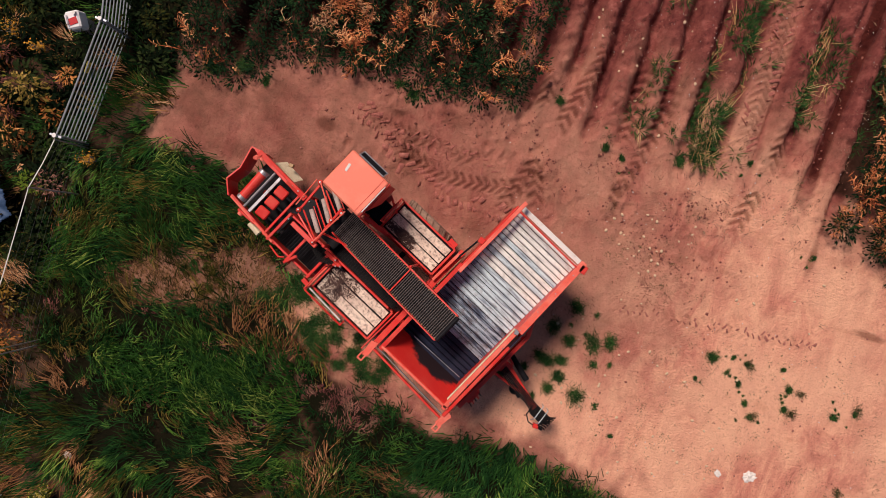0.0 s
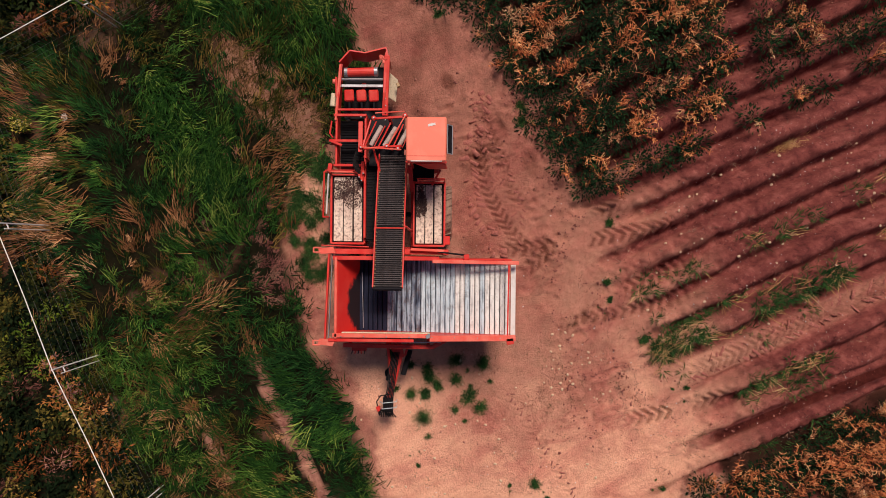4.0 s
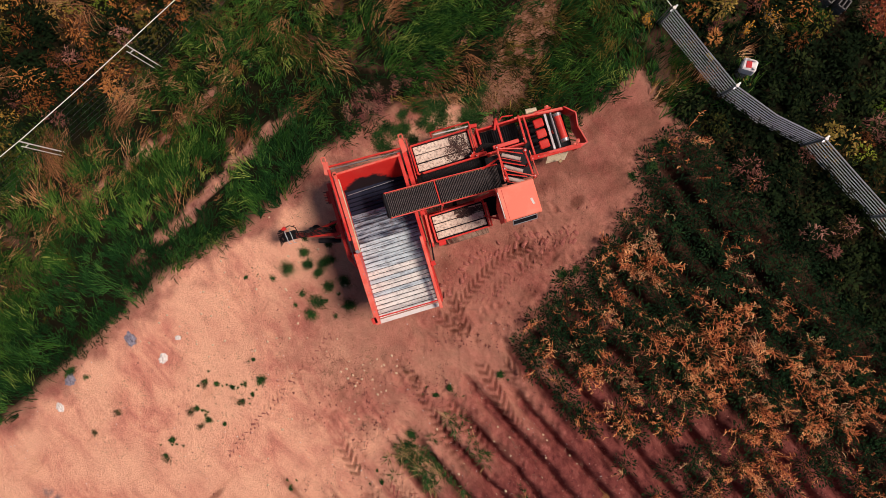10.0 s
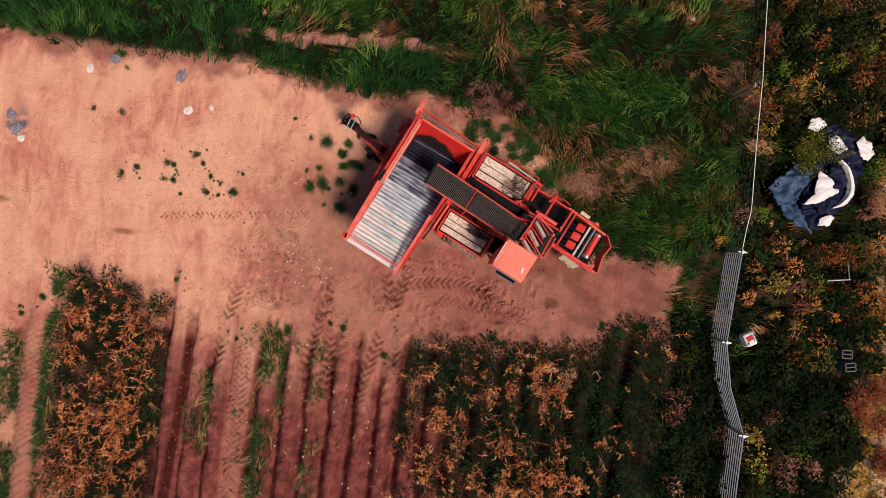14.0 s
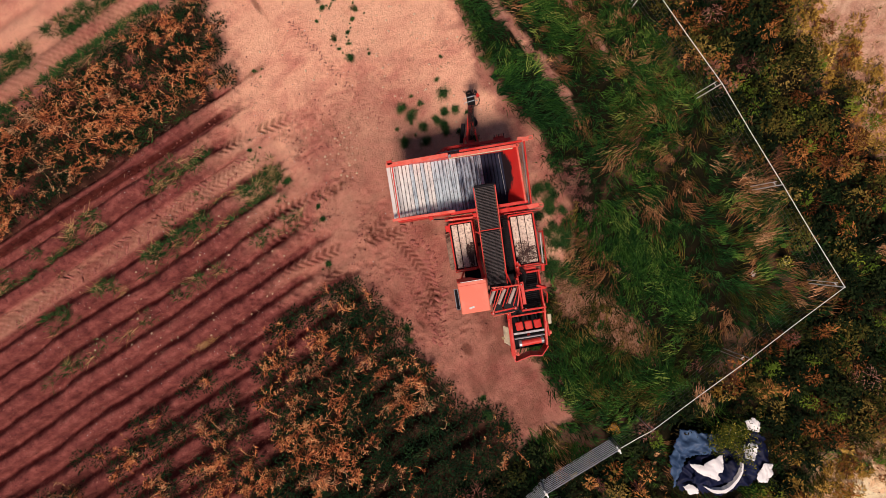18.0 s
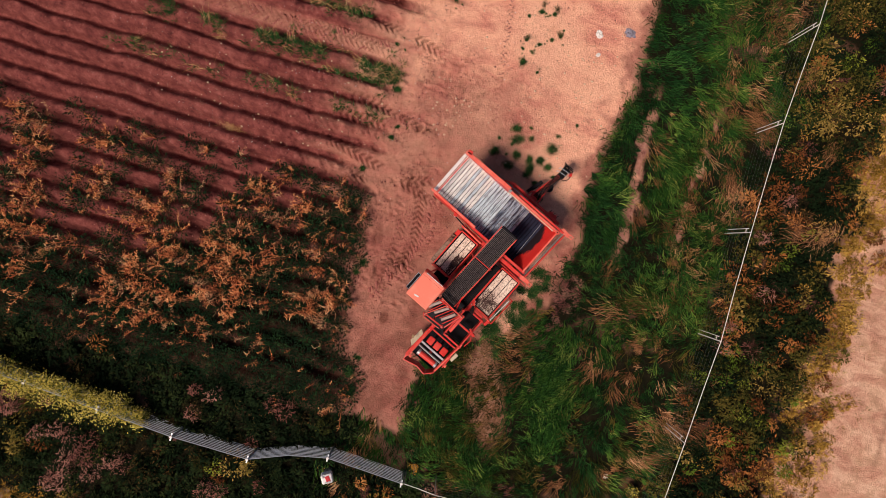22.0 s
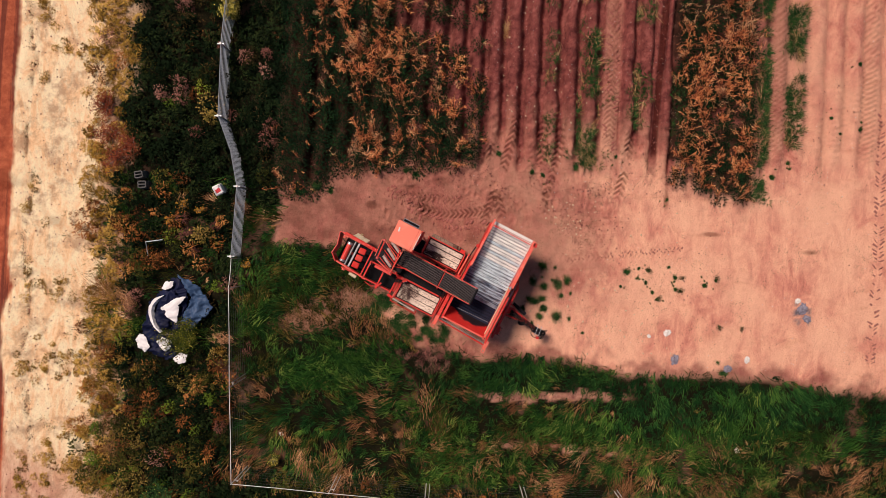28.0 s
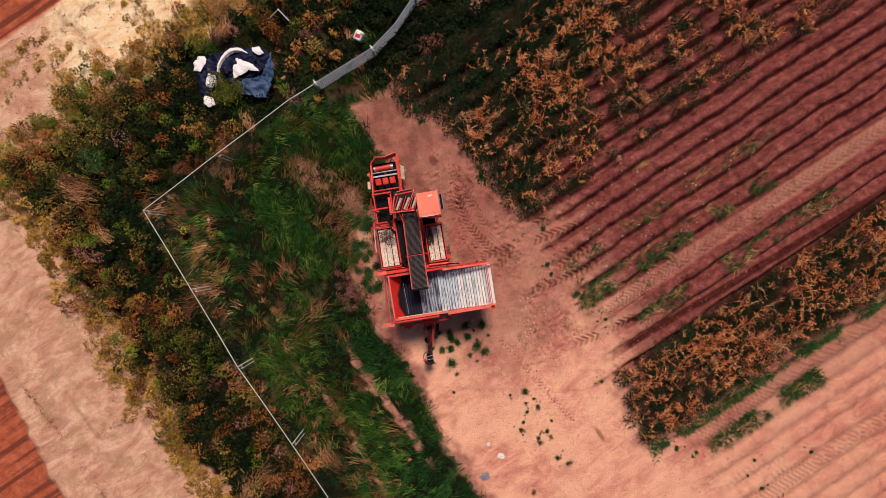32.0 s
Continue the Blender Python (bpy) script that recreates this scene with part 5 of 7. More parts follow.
x, y, z, h = scatter(15000, *MEADOW, lambda x, y, z: open_meadow(x, y, z) * (1 - 0.6 * straw_at(x, y)) * (1 - 0.35 * dead_spot(x, y)) * (0.40 + 0.6 * np.maximum(edge_band(x, y, z), blue_band(x, y))))
sward("dark_grass", x, y, z, h, 17, 0.32, (0.35, 1.0), (0.015, 0.030), 0.11, DARKGRASS, "dark blue-green meadow grass beside bare soil", 0.5)
x, y, z, h = scatter(13000, *MEADOW, lambda x, y, z: open_meadow(x, y, z) * lush_at(x, y) * (1 - 0.7 * straw_at(x, y)) * (1 - 0.65 * edge_band(x, y, z)) * (1 - dead_spot(x, y)))
sward("lush_grass", x, y, z, h, 22, 0.38, (0.4, 1.1), (0.015, 0.030), 0.12, LUSH, "bright green long grass combed in clumps", 0.35)
x, y, z, h = scatter(10000, *MEADOW, lambda x, y, z: open_meadow(x, y, z) * (1 - 0.8 * edge_band(x, y, z)) * (1 - blue_band(x, y)) * (0.10 + 0.6 * step(streaks(x, y, 207), 0.46, 0.58) * (1 - 0.5 * step(x, 0, 3))) * (1 + 0.4 * dead_spot(x, y)))
sward("olive_grass", x, y, z, h, 20, 0.32, (0.4, 1.15), (0.014, 0.028), 0.12, OLIVEGRASS, "olive and yellowing meadow grass", 0.45)
x, y, z, h = scatter(9500, *MEADOW, lambda x, y, z: open_meadow(x, y, z) * straw_at(x, y) * (1 - 0.9 * edge_band(x, y, z)) * (1 - blue_band(x, y)) * (1 - dead_spot(x, y)) * 0.8)
sward("dry_grass", x, y, z, h, 22, 0.36, (0.6, 1.3), (0.012, 0.024), 0.12, STRAW, "bleached dry grass laid over in streaks", 0.3, (0.25, 1.0))


# tussocks of dead turf and weeds
def tussocks(name, count, keep, per, spread, length, lean, width, material, label, region=(-13.8, 21, -15.0, 1.5)):
    x, y, z, h = scatter(count, *region, keep)
    size = 0.5 + 0.9 * rng.random(len(x))
    k = np.repeat(np.arange(len(x)), per)
    n = len(k)
    a, q = rng.uniform(0, 2 * np.pi, n), np.sqrt(rng.random(n)) * spread * size[k]
    base = np.stack([x[k] + q * np.cos(a), y[k] + q * np.sin(a), h[k] - 0.02], -1)
    az = (lodged(x, y) + rng.normal(0, 0.35, len(x)))[k] + rng.normal(0, 0.5, n)
    ob = stuff(name, ribbons(base, az, rng.uniform(0.45, 1.0, n) * length * size[k], rng.uniform(*lean, n), rng.uniform(*width, n), rng.uniform(0.2, 0.5, n), 3), material, label, "grass")
    toned(ob, rng.random(len(x))[k], 7)


DEADTURF = leaf_material("dead turf", [(0.0, (0.03, 0.026, 0.009)), (0.45, (0.09, 0.055, 0.022)), (0.8, (0.24, 0.12, 0.058)), (1.0, (0.44, 0.25, 0.13))], plants=True)
tussocks("dead_turf", 1700, lambda x, y, z: step(1.15 - ((x + 4.2) / 2.3) ** 2 - ((y + 2.9 - 0.35 * (x + 4.2)) / 0.9) ** 2 + z["wob"] * 2.0, 0.0, 0.5) * (1 - z["soil"]), 20, 0.14, 0.17, (0.6, 1.4), (0.011, 0.022), DEADTURF, "short brown dead turf behind harvester", (-7, -1.2, -5, -0.6))
PINK = leaf_material("dead pinkish weeds", [(0.0, (0.07, 0.022, 0.024)), (0.5, (0.2, 0.07, 0.062)), (1.0, (0.42, 0.2, 0.15))], plants=True)
tussocks("dead_weeds", 4200, lambda x, y, z: np.maximum(z["grassy"], withered(x, y)) * np.clip(withered(x, y) + step(1.0 - np.hypot((x + 0.7) / 1.3, (y + 4.9) / 0.55) + z["wob"], 0.1, 0.5) + step(fbm(x, y, 1.3, 181), 0.7, 0.76) * step(y, -9, -8) * 0.7 + 0.8 * step(1.0 - np.hypot((x + 3.9) / 1.3, (y + 1.9) / 0.9) + z["wob"], 0.2, 0.6) * step(fbm(x, y, 2.0, 183), 0.45, 0.6), 0, 1), 40, 0.12, 0.2, (0.6, 1.4), (0.007, 0.014), PINK, "flattened dead pinkish weeds in meadow", (-8, 12, -9.5, 0.5))


def weeds(name, count, region, keep, tall, leaf, material, label, per=34):
    x, y, z, h = scatter(count, *region, keep)
    size = tall * (0.25 + 1.5 * fbm(x, y, 0.8, 131) ** 1.5) * (0.6 + 0.7 * rng.random(len(x)))
    k = np.repeat(np.arange(len(x)), per)
    n = len(k)
    up = rng.random(n) ** 0.6
    a, q = rng.uniform(0, 2 * np.pi, n), (0.08 + 0.3 * np.sin(up * 2.7)) * size[k] * np.sqrt(rng.random(n))
    base = np.stack([x[k] + q * np.cos(a), y[k] + q * np.sin(a), h[k] + up * size[k]], -1)
    L = rng.uniform(0.5, 1.5, n) * leaf
    stuff(name, leaves(base, a + rng.normal(0, 0.6, n), rng.normal(0.25, 0.5, n), L, L * rng.uniform(0.2, 0.42, n)), material, label, "weeds")
    return x, y, h, size


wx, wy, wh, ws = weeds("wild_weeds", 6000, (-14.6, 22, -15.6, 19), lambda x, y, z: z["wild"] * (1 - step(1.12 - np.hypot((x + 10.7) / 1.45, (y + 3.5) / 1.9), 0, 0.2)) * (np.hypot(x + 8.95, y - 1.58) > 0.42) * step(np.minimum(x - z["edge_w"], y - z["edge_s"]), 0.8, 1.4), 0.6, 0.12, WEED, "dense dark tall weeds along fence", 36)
# bushes of weeds, each in its own colour
def bushes(name, x, y, rad, tall, per, leaf, slim, material, label):
    """Domes of leaves that hang outwards, lumpy, one tone to a plant."""
    h = height(x, y)
    k = np.repeat(np.arange(len(x)), per)
    n = len(k)
    a = rng.uniform(0, 2 * np.pi, n)
    lump = 0.62 + 0.75 * value(a * 1.4 + k * 7.3, k * 3.1 + 0.5, 301)
    top = np.arccos(rng.uniform(0.02, 1, n))
    q = (0.45 + 0.55 * np.sqrt(rng.random(n))) * lump
    base = np.stack([x[k] + q * rad[k] * np.sin(top) * np.cos(a), y[k] + q * rad[k] * np.sin(top) * np.sin(a), h[k] + 0.04 + q * tall[k] * np.cos(top)], -1)
    L = rng.uniform(0.5, 1.5, n) * leaf
    ob = stuff(name, leaves(base, a + rng.normal(0, 0.55, n), 0.35 - top * 0.6 + rng.normal(0, 0.4, n), L, L * slim * rng.uniform(0.7, 1.3, n)), material, label, "weeds")
    toned(ob, (rng.random(len(x)) ** 1.35)[k], 4)


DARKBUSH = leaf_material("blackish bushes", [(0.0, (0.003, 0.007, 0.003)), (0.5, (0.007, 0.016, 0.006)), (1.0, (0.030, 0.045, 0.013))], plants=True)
OLIVE = leaf_material("olive bushes", [(0.0, (0.008, 0.012, 0.004)), (0.4, (0.045, 0.048, 0.010)), (0.75, (0.15, 0.11, 0.024)), (1.0, (0.42, 0.27, 0.08))], plants=True)
RUSTY = leaf_material("rusty bushes", [(0.0, (0.03, 0.012, 0.006)), (0.35, (0.14, 0.048, 0.015)), (0.7, (0.36, 0.135, 0.038)), (1.0, (0.58, 0.27, 0.09))], plants=True)
FEATHER = leaf_material("pinkish feathery heads", [(0.0, (0.05, 0.018, 0.016)), (0.5, (0.2, 0.08, 0.062)), (1.0, (0.46, 0.24, 0.18))], plants=True)
GOLDEN = leaf_material("golden weeds", [(0.0, (0.08, 0.045, 0.008)), (0.5, (0.34, 0.19, 0.035)), (1.0, (0.66, 0.42, 0.11))], plants=True)
LIME = leaf_material("bright green weeds", [(0.0, (0.02, 0.05, 0.008)), (0.5, (0.085, 0.14, 0.016)), (1.0, (0.28, 0.31, 0.04))], plants=True)


def wild_spots(cell):
    """Spots of the wild ground on a shaken grid, clear of the sheet, the fence and what lies about."""
    gx, gy = np.meshgrid(np.arange(-15.0, 20, cell), np.arange(-16, 19, cell))
    x, y = gx.ravel() + rng.uniform(-0.5, 0.5, gx.size) * cell * 1.3, gy.ravel() + rng.uniform(-0.5, 0.5, gx.size) * cell * 1.3
    z = land(x, y)
    d = np.minimum(x - z["edge_w"], y - z["edge_s"])
    m = ((z["wild"] > 0.5) | (np.abs(d) < 0.8) & (z["soil"] < 0.1)) & (rng.random(len(x)) < 0.25 + 0.75 * step(d, -0.8, 0.4)) & (np.hypot((x + 10.45) / 1.75, (y + 3.5) / 2.15) > 1) & (np.hypot(x + 8.95, y - 1.58) > 0.55) & (np.hypot(x + 12.2, y - 2.0) > 0.7)
    return x[m], y[m], d[m]


bx, by, bd = wild_spots(0.37)
north_w, nw = step(by, -1.0, 1.0), step(by, -6.5, -4.5) * step(-11.0 - bx, -0.6, 0.6) * step(3.5 - by, 0, 1)
drift = lambda seed: (fbm(bx, by, 0.55, seed) * 2) ** 4
share = np.stack([(1.9 + 7 * north_w + 30 * north_w * step(bx, -9.0, -8.4) + 5 * step(bx, -10.2, -9.4) * step(by, -7, -5.5)) * drift(311), (1.25 - 0.95 * north_w) * drift(313), (0.55 + 2.6 * nw) * drift(317) * (1 - 0.8 * north_w * step(bx, -12.6, -11.8)),
                  (0.1 + 0.7 * north_w * step(bx, -12.8, -11.5)) * drift(319), (0.06 * (1 - north_w) + 40 * step(1.2 - bd, 0, 0.9)) * drift(323), 0.22 * (1 - 0.97 * north_w) * drift(327)])
share[0] *= step(bd, 0.5, 1.3)
share /= share.sum(0)
kind = (rng.random(len(bx)) > np.cumsum(share, 0)).sum(0)
low = (0.7 + 0.3 * step(bd, 0.4, 1.6)) * np.where((bx > -9.4) & (bx < -7.4) & (by > -1.5), 0.6, 1.0)
for i, (name, rad, tall, per, leaf, slim, material, label) in enumerate((
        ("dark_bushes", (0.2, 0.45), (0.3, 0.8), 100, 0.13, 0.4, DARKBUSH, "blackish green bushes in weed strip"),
        ("olive_bushes", (0.22, 0.5), (0.5, 1.15), 130, 0.105, 0.4, OLIVE, "olive and golden bushes along fence"),
        ("rusty_bushes", (0.2, 0.45), (0.4, 0.95), 135, 0.115, 0.26, RUSTY, "rusty orange dying bushes"),
        ("feathery_weeds", (0.16, 0.34), (0.7, 1.2), 150, 0.10, 0.2, FEATHER, "pinkish brown feathery weeds beyond rail fence"),
        ("golden_weeds", (0.14, 0.36), (0.2, 0.5), 125, 0.10, 0.32, GOLDEN, "golden yellow weeds at verge edge"),
        ("lime_weeds", (0.16, 0.36), (0.4, 0.85), 150, 0.09, 0.35, LIME, "bright yellow-green weeds in strip"))):
    m = (kind == i) & (rng.random(len(bx)) < (0.6 if i == 0 else 0.86))
    n = int(m.sum())
    bushes(name, bx[m], by[m], rng.uniform(*rad, n), rng.uniform(*tall, n) * low[m], per, leaf, slim, material, label)


# long grass laid over in sweeps
def sweeps(name, count, keep, per, length, material, label, region):
    x, y, z, h = scatter(count, *region, keep)
    size = rng.uniform(0.6, 1.25, len(x))
    k = np.repeat(np.arange(len(x)), per)
    n = len(k)
    turn = lodged(x, y) + rng.normal(0, 0.3, len(x))
    along_, across = rng.normal(0, 0.34, n) * size[k], rng.normal(0, 0.2, n) * size[k]
    base = np.stack([x[k] + along_ * np.cos(turn[k]) - across * np.sin(turn[k]), y[k] + along_ * np.sin(turn[k]) + across * np.cos(turn[k]), h[k] + rng.uniform(0.0, 0.2, n) + 0.45 * z["wild"][k]], -1)
    az = turn[k] + 1.1 * (fbm(base[:, 0], base[:, 1], 1.6, 341) - 0.5) * 2 + rng.normal(0, 0.26, n)
    ob = stuff(name, ribbons(base, az, rng.uniform(0.5, 1.0, n) * length * size[k], rng.uniform(0.75, 1.25, n), rng.uniform(0.007, 0.014, n), rng.uniform(0.2, 0.42, n), 3), material, label, "grass")
    toned(ob, np.clip(rng.uniform(0.2, 0.95, len(x))[k] + rng.normal(0, 0.2, n), 0, 1), 7)


by_fence = lambda x, y: np.clip(step(1.4 - np.abs(y + 9.7), 0, 1.0) + step(1.4 - np.abs(x + 8.2), 0, 1.0) * step(-3 - y, 0, 1) + 0.12, 0, 1)
laid = lambda x, y: sum(np.exp(-((x - a) ** 2 + (y - b) ** 2) / 0.35) for a, b in ((-9.2, -10.1), (-12.0, -9.8), (-7.6, -11.8), (-10.1, -11.8), (-9.4, -5.8), (-5.7, -8.8), (7.2, -9.3), (4.0, -8.6)))
clear = lambda x, y: np.hypot((x + 10.45) / 1.9, (y + 3.5) / 2.3) > 1
sweeps("straw_sweeps", 800, lambda x, y, z: z["grassy"] * np.clip(by_fence(x, y) * step(fbm(x, y, 0.6, 331), 0.5, 0.66) * 0.4 + 0.35 * laid(x, y), 0, 1) * clear(x, y), 170, 0.5, STRAW, "long dry grass laid over in sweeps", (-13.5, 18, -14.5, -1))
# short yellow growth where the weeds meet the verge
def fringe(x, y, z):
    """A belt of short growth thinning out onto the sand."""
    d = np.minimum(x - z["edge_w"], y - z["edge_s"])
    return step(d, -0.9, 0.0) ** 2 * step(0.9 - d, 0, 0.5) * step(fbm(x, y, 0.9, 133), 0.3, 0.55) + 0.10 * step(-d, 0, 0.5) * step(1.9 + d, 0, 0.6) * step(fbm(x, y, 0.9, 135), 0.55, 0.68)


x, y, z, h = scatter(60000, -16.4, 22, -17.2, 19, fringe)
k, base, a = tufted(x, y, h, 9, 0.09)
n = len(k)
stuff("verge_grass", ribbons(base, a, rng.uniform(0.10, 0.28, n), rng.uniform(0.3, 1.0, n), rng.uniform(0.010, 0.02, n), rng.uniform(0.2, 0.6, n)), VERGEGRASS, "short yellow grass along sandy verge", "grass")


# potato rows
def haulm(name, xs, y_of, y1, keep, seed, label):
    """Dying potato plants on the ridges: dark leaves below, arched orange stems above."""
    rows = np.random.default_rng(seed)
    px, py = [], []
    for xr in xs:
        yy = np.arange(float(y_of(xr)), y1, 0.29)
        m = rows.random(len(yy)) < keep(np.full(len(yy), xr), yy)
        px.append(xr + rows.normal(0, 0.12, m.sum()))
        py.append(yy[m] + rows.normal(0, 0.12, m.sum()))
    px, py = np.concatenate(px), np.concatenate(py)
    h = height(px, py)
    size = (0.35 + 1.3 * fbm(px, py, 1.1, seed + 400)) * rows.uniform(0.6, 1.35, len(px))
    dry = np.clip(5.5 * (fbm(px, py, 0.8, seed + 410) - 0.43), 0.0, 1.0) * (0.05 + 0.95 * step(px + 0.35 * np.clip(py - 4, 0, 4), -4.9, -2.9))
    dry = np.where(rows.random(len(px)) < 0.3, 0.08, np.maximum(dry, 0.16 * step(px, -4.6, -3.4)))
    dry = np.where(px > 8, np.maximum(dry, 0.32), dry)
    # main stems leaning out from each plant, then side twigs along them
    k = np.repeat(np.arange(len(px)), 12)
    k = k[rows.random(len(k)) < dry[k]]
    n = len(k)
    az = np.where(rows.random(n) < 0.45, rows.uniform(0, 2 * np.pi, n), 2.05 + rows.normal(0, 0.5, n))
    base = np.stack([px[k] + rows.normal(0, 0.06, n), py[k] + rows.normal(0, 0.06, n), h[k]], -1)
    st = ribbons(base, az, rows.uniform(0.42, 0.75, n) * size[k], rows.uniform(0.2, 0.85, n), rows.uniform(0.016, 0.028, n), rows.uniform(0.2, 0.45, n), 3)
    rib = st[0].reshape(n, -1, 3)
    kk = np.repeat(np.arange(n), 17)
    t = rows.uniform(0.3, 1.0, len(kk))
    seg = np.minimum((t * 3).astype(int), 2)
    f = (t * 3 - seg)[:, None]
    nxt = np.where(seg < 2, 2 * seg + 2, 6)
    tb = rib[kk, 2 * seg] * (1 - f) + rib[kk, nxt] * f
    tw = ribbons(tb, az[kk] + rows.choice([-1, 1], len(kk)) * rows.uniform(0.3, 1.9, len(kk)), rows.uniform(0.06, 0.19, len(kk)) * size[k][kk], rows.uniform(0.1, 1.0, len(kk)), rows.uniform(0.012, 0.023, len(kk)), rows.uniform(0.3, 1.4, len(kk)), 3)
    stuff(name, gather(st, tw), HAULM, label, "crop")
    # leaves below the stems, their colour carrying the shade of the gaps
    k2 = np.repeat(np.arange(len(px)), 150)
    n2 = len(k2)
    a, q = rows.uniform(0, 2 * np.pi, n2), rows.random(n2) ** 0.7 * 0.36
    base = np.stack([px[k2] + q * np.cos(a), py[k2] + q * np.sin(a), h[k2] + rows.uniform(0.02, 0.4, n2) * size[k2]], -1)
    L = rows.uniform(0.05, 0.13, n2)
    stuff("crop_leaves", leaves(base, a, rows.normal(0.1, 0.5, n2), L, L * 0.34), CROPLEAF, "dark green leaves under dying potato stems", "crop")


ridge_at = [1.69 + 0.755 * i for i in range(-11, 20)]
north_at = lambda x: float(np.interp(x, *NORTH)) + 0.05
haulm("potato_crop", [x for x in ridge_at if -6.7 < x < 1.2], north_at, 19,
      lambda x, y: np.clip(0.95 - 0.85 * step(y - (x * -1.5 + 3.4), 0, 4.0) * (0.15 + 1.5 * (fbm(x, y, 0.6, 121) - 0.15)) * step(x, -4.7, -3.0), 0.08, 1), 5, "dying orange potato plants in rows")
haulm("potato_crop", [x for x in ridge_at if 8.8 < x < 12.0], north_at, 19, lambda x, y: 0.72 + 0.5 * fbm(x, y, 0.6, 125), 6, "strip of dying orange potato plants left standing")


# green weeds and straw along some ridges
def row_weeds(x0, half, y0, y1, dens, seed):
    r = np.random.default_rng(seed)
    n = int(dens * (y1 - y0))
    y = r.uniform(y0, y1, n)
    x = x0 + r.normal(0, half, n)
    m = fbm(x, y, 0.9, 140 + seed) > 0.46
    return x[m], y[m]


gxs, gys = [], []
for a in ((5.45, 0.28, 3.2, 6.0, 60, 1), (5.5, 0.2, 6, 14, 34, 2), (7.45, 0.2, 4.0, 15, 34, 3), (13.55, 0.16, 4.4, 10, 60, 4), (9.0, 0.15, 3.0, 12, 26, 5), (12.3, 0.2, 2.2, 14, 50, 6), (3.9, 0.12, 3.5, 14, 10, 7)):
    q = row_weeds(*a)
    gxs.append(q[0])
    gys.append(q[1])
rx, ry = np.concatenate(gxs), np.concatenate(gys)
k, base, a = tufted(rx, ry, height(rx, ry), 16, 0.10)
n = len(k)
stuff("ridge_weeds", ribbons(base, a, rng.uniform(0.12, 0.3, n), rng.uniform(0.3, 1.1, n), rng.uniform(0.012, 0.024, n), rng.uniform(0.2, 0.6, n)), GREEN, "green weeds growing along potato ridges", "weeds")
m = rng.random(len(rx)) < np.where(rx > 8, 0.07, 0.16)
k, base, a = tufted(rx[m], ry[m], height(rx[m], ry[m]) + 0.05, 6, 0.16)
n = len(k)
stuff("dry_stalks", ribbons(base, rng.choice([1.2, 1.9, 4.4, 5.1, 0.4], len(rx))[k] + rng.normal(0, 0.35, n), rng.uniform(0.25, 0.7, n), rng.uniform(1.2, 1.5, n), rng.uniform(0.010, 0.016, n), rng.uniform(0.0, 0.15, n)), PALESTRAW, "pale dry stalks lying on ridges", "straw")


# ---------------------------------------------------------------- single plants, litter and stones
def weed_tuft(x, y, size, seed, name="weed_tuft", material=GREEN, label="small dark green weed tuft on bare soil", per=420, flat=1.35):
    """A ragged tuft made of a few crowded rosettes."""
    r = np.random.default_rng(seed)
    c = r.normal(0, size * 0.08, (7, 2))
    c[0] = 0
    w = r.integers(0, 7, per)
    a = r.uniform(0, 2 * np.pi, per)
    base = np.stack([c[w, 0] + r.normal(0, size * 0.14, per), c[w, 1] + r.normal(0, size * 0.14, per), np.zeros(per)], -1)
    d = ribbons(base, a, r.uniform(0.13, 0.32, per) * size ** 0.8, r.uniform(0.1, flat, per), r.uniform(0.006, 0.012, per), r.uniform(0.2, 0.7, per))
    ob = new(name, raw_mesh(name, *d, material))
    ob.location, ob.rotation_euler, ob.scale = (x, y, at_ground(x, y) - 0.01), (0, 0, r.uniform(0, 6.283)), (r.uniform(1.0, 1.25), r.uniform(0.75, 1.0), 1.0)
    return tagged(ob, label, "weed", "weed tufts" if material is GREEN else "")


TUFTS = ((7.32, -0.88, 0.42), (7.8, -0.72, 0.18), (8.15, -0.78, 0.16), (8.1, -1.28, 0.2), (8.6, -1.92, 0.2), (8.38, -1.65, 0.2), (9.28, -1.02, 0.26), (9.0, -0.6, 0.14), (9.3, -1.48, 0.22), (10.45, -1.28, 0.24), (10.9, -1.05, 0.18), (7.12, -1.48, 0.12),
         (4.56, -1.45, 0.65), (4.95, -1.35, 0.5), (3.95, -0.8, 0.55), (4.6, -2.78, 0.75), (3.6, -1.45, 0.5), (3.55, -2.2, 0.5), (4.05, -1.6, 0.45), (5.7, -3.42, 0.16), (11.4, -4.72, 0.42), (6.67, 3.68, 0.2), (16.24, 5.24, 0.32), (15.47, 5.05, 0.16), (15.1, 5.64, 0.18),
         (16.1, 7.82, 0.2), (13.52, 3.76, 0.28), (12.88, 3.16, 0.26), (8.78, 2.08, 0.18), (3.33, 2.93, 0.3), (3.8, 2.78, 0.2), (1.98, 3.58, 0.3), (-1.7, 2.7, 0.36), (-1.3, 2.55, 0.42), (-4.67, 1.75, 0.3), (-5.9, 1.7, 0.55), (-5.2, 1.95, 0.5), (5.4, 3.35, 0.5), (5.15, 3.2, 0.4),
         (-0.4, -3.7, 0.68), (-1.45, -3.75, 0.68), (-0.6, -3.2, 0.61), (-1.6, -3.1, 0.81), (-2.2, -2.7, 0.81), (-2.7, -3.1, 0.81), (-0.9, -3.95, 0.54), (-1.2, -2.5, 0.68), (0.05, -2.7, 0.54))
for i, (x, y, s) in enumerate(TUFTS):
    weed_tuft(x, y, s, 200 + i)
near_by = random.Random(23)
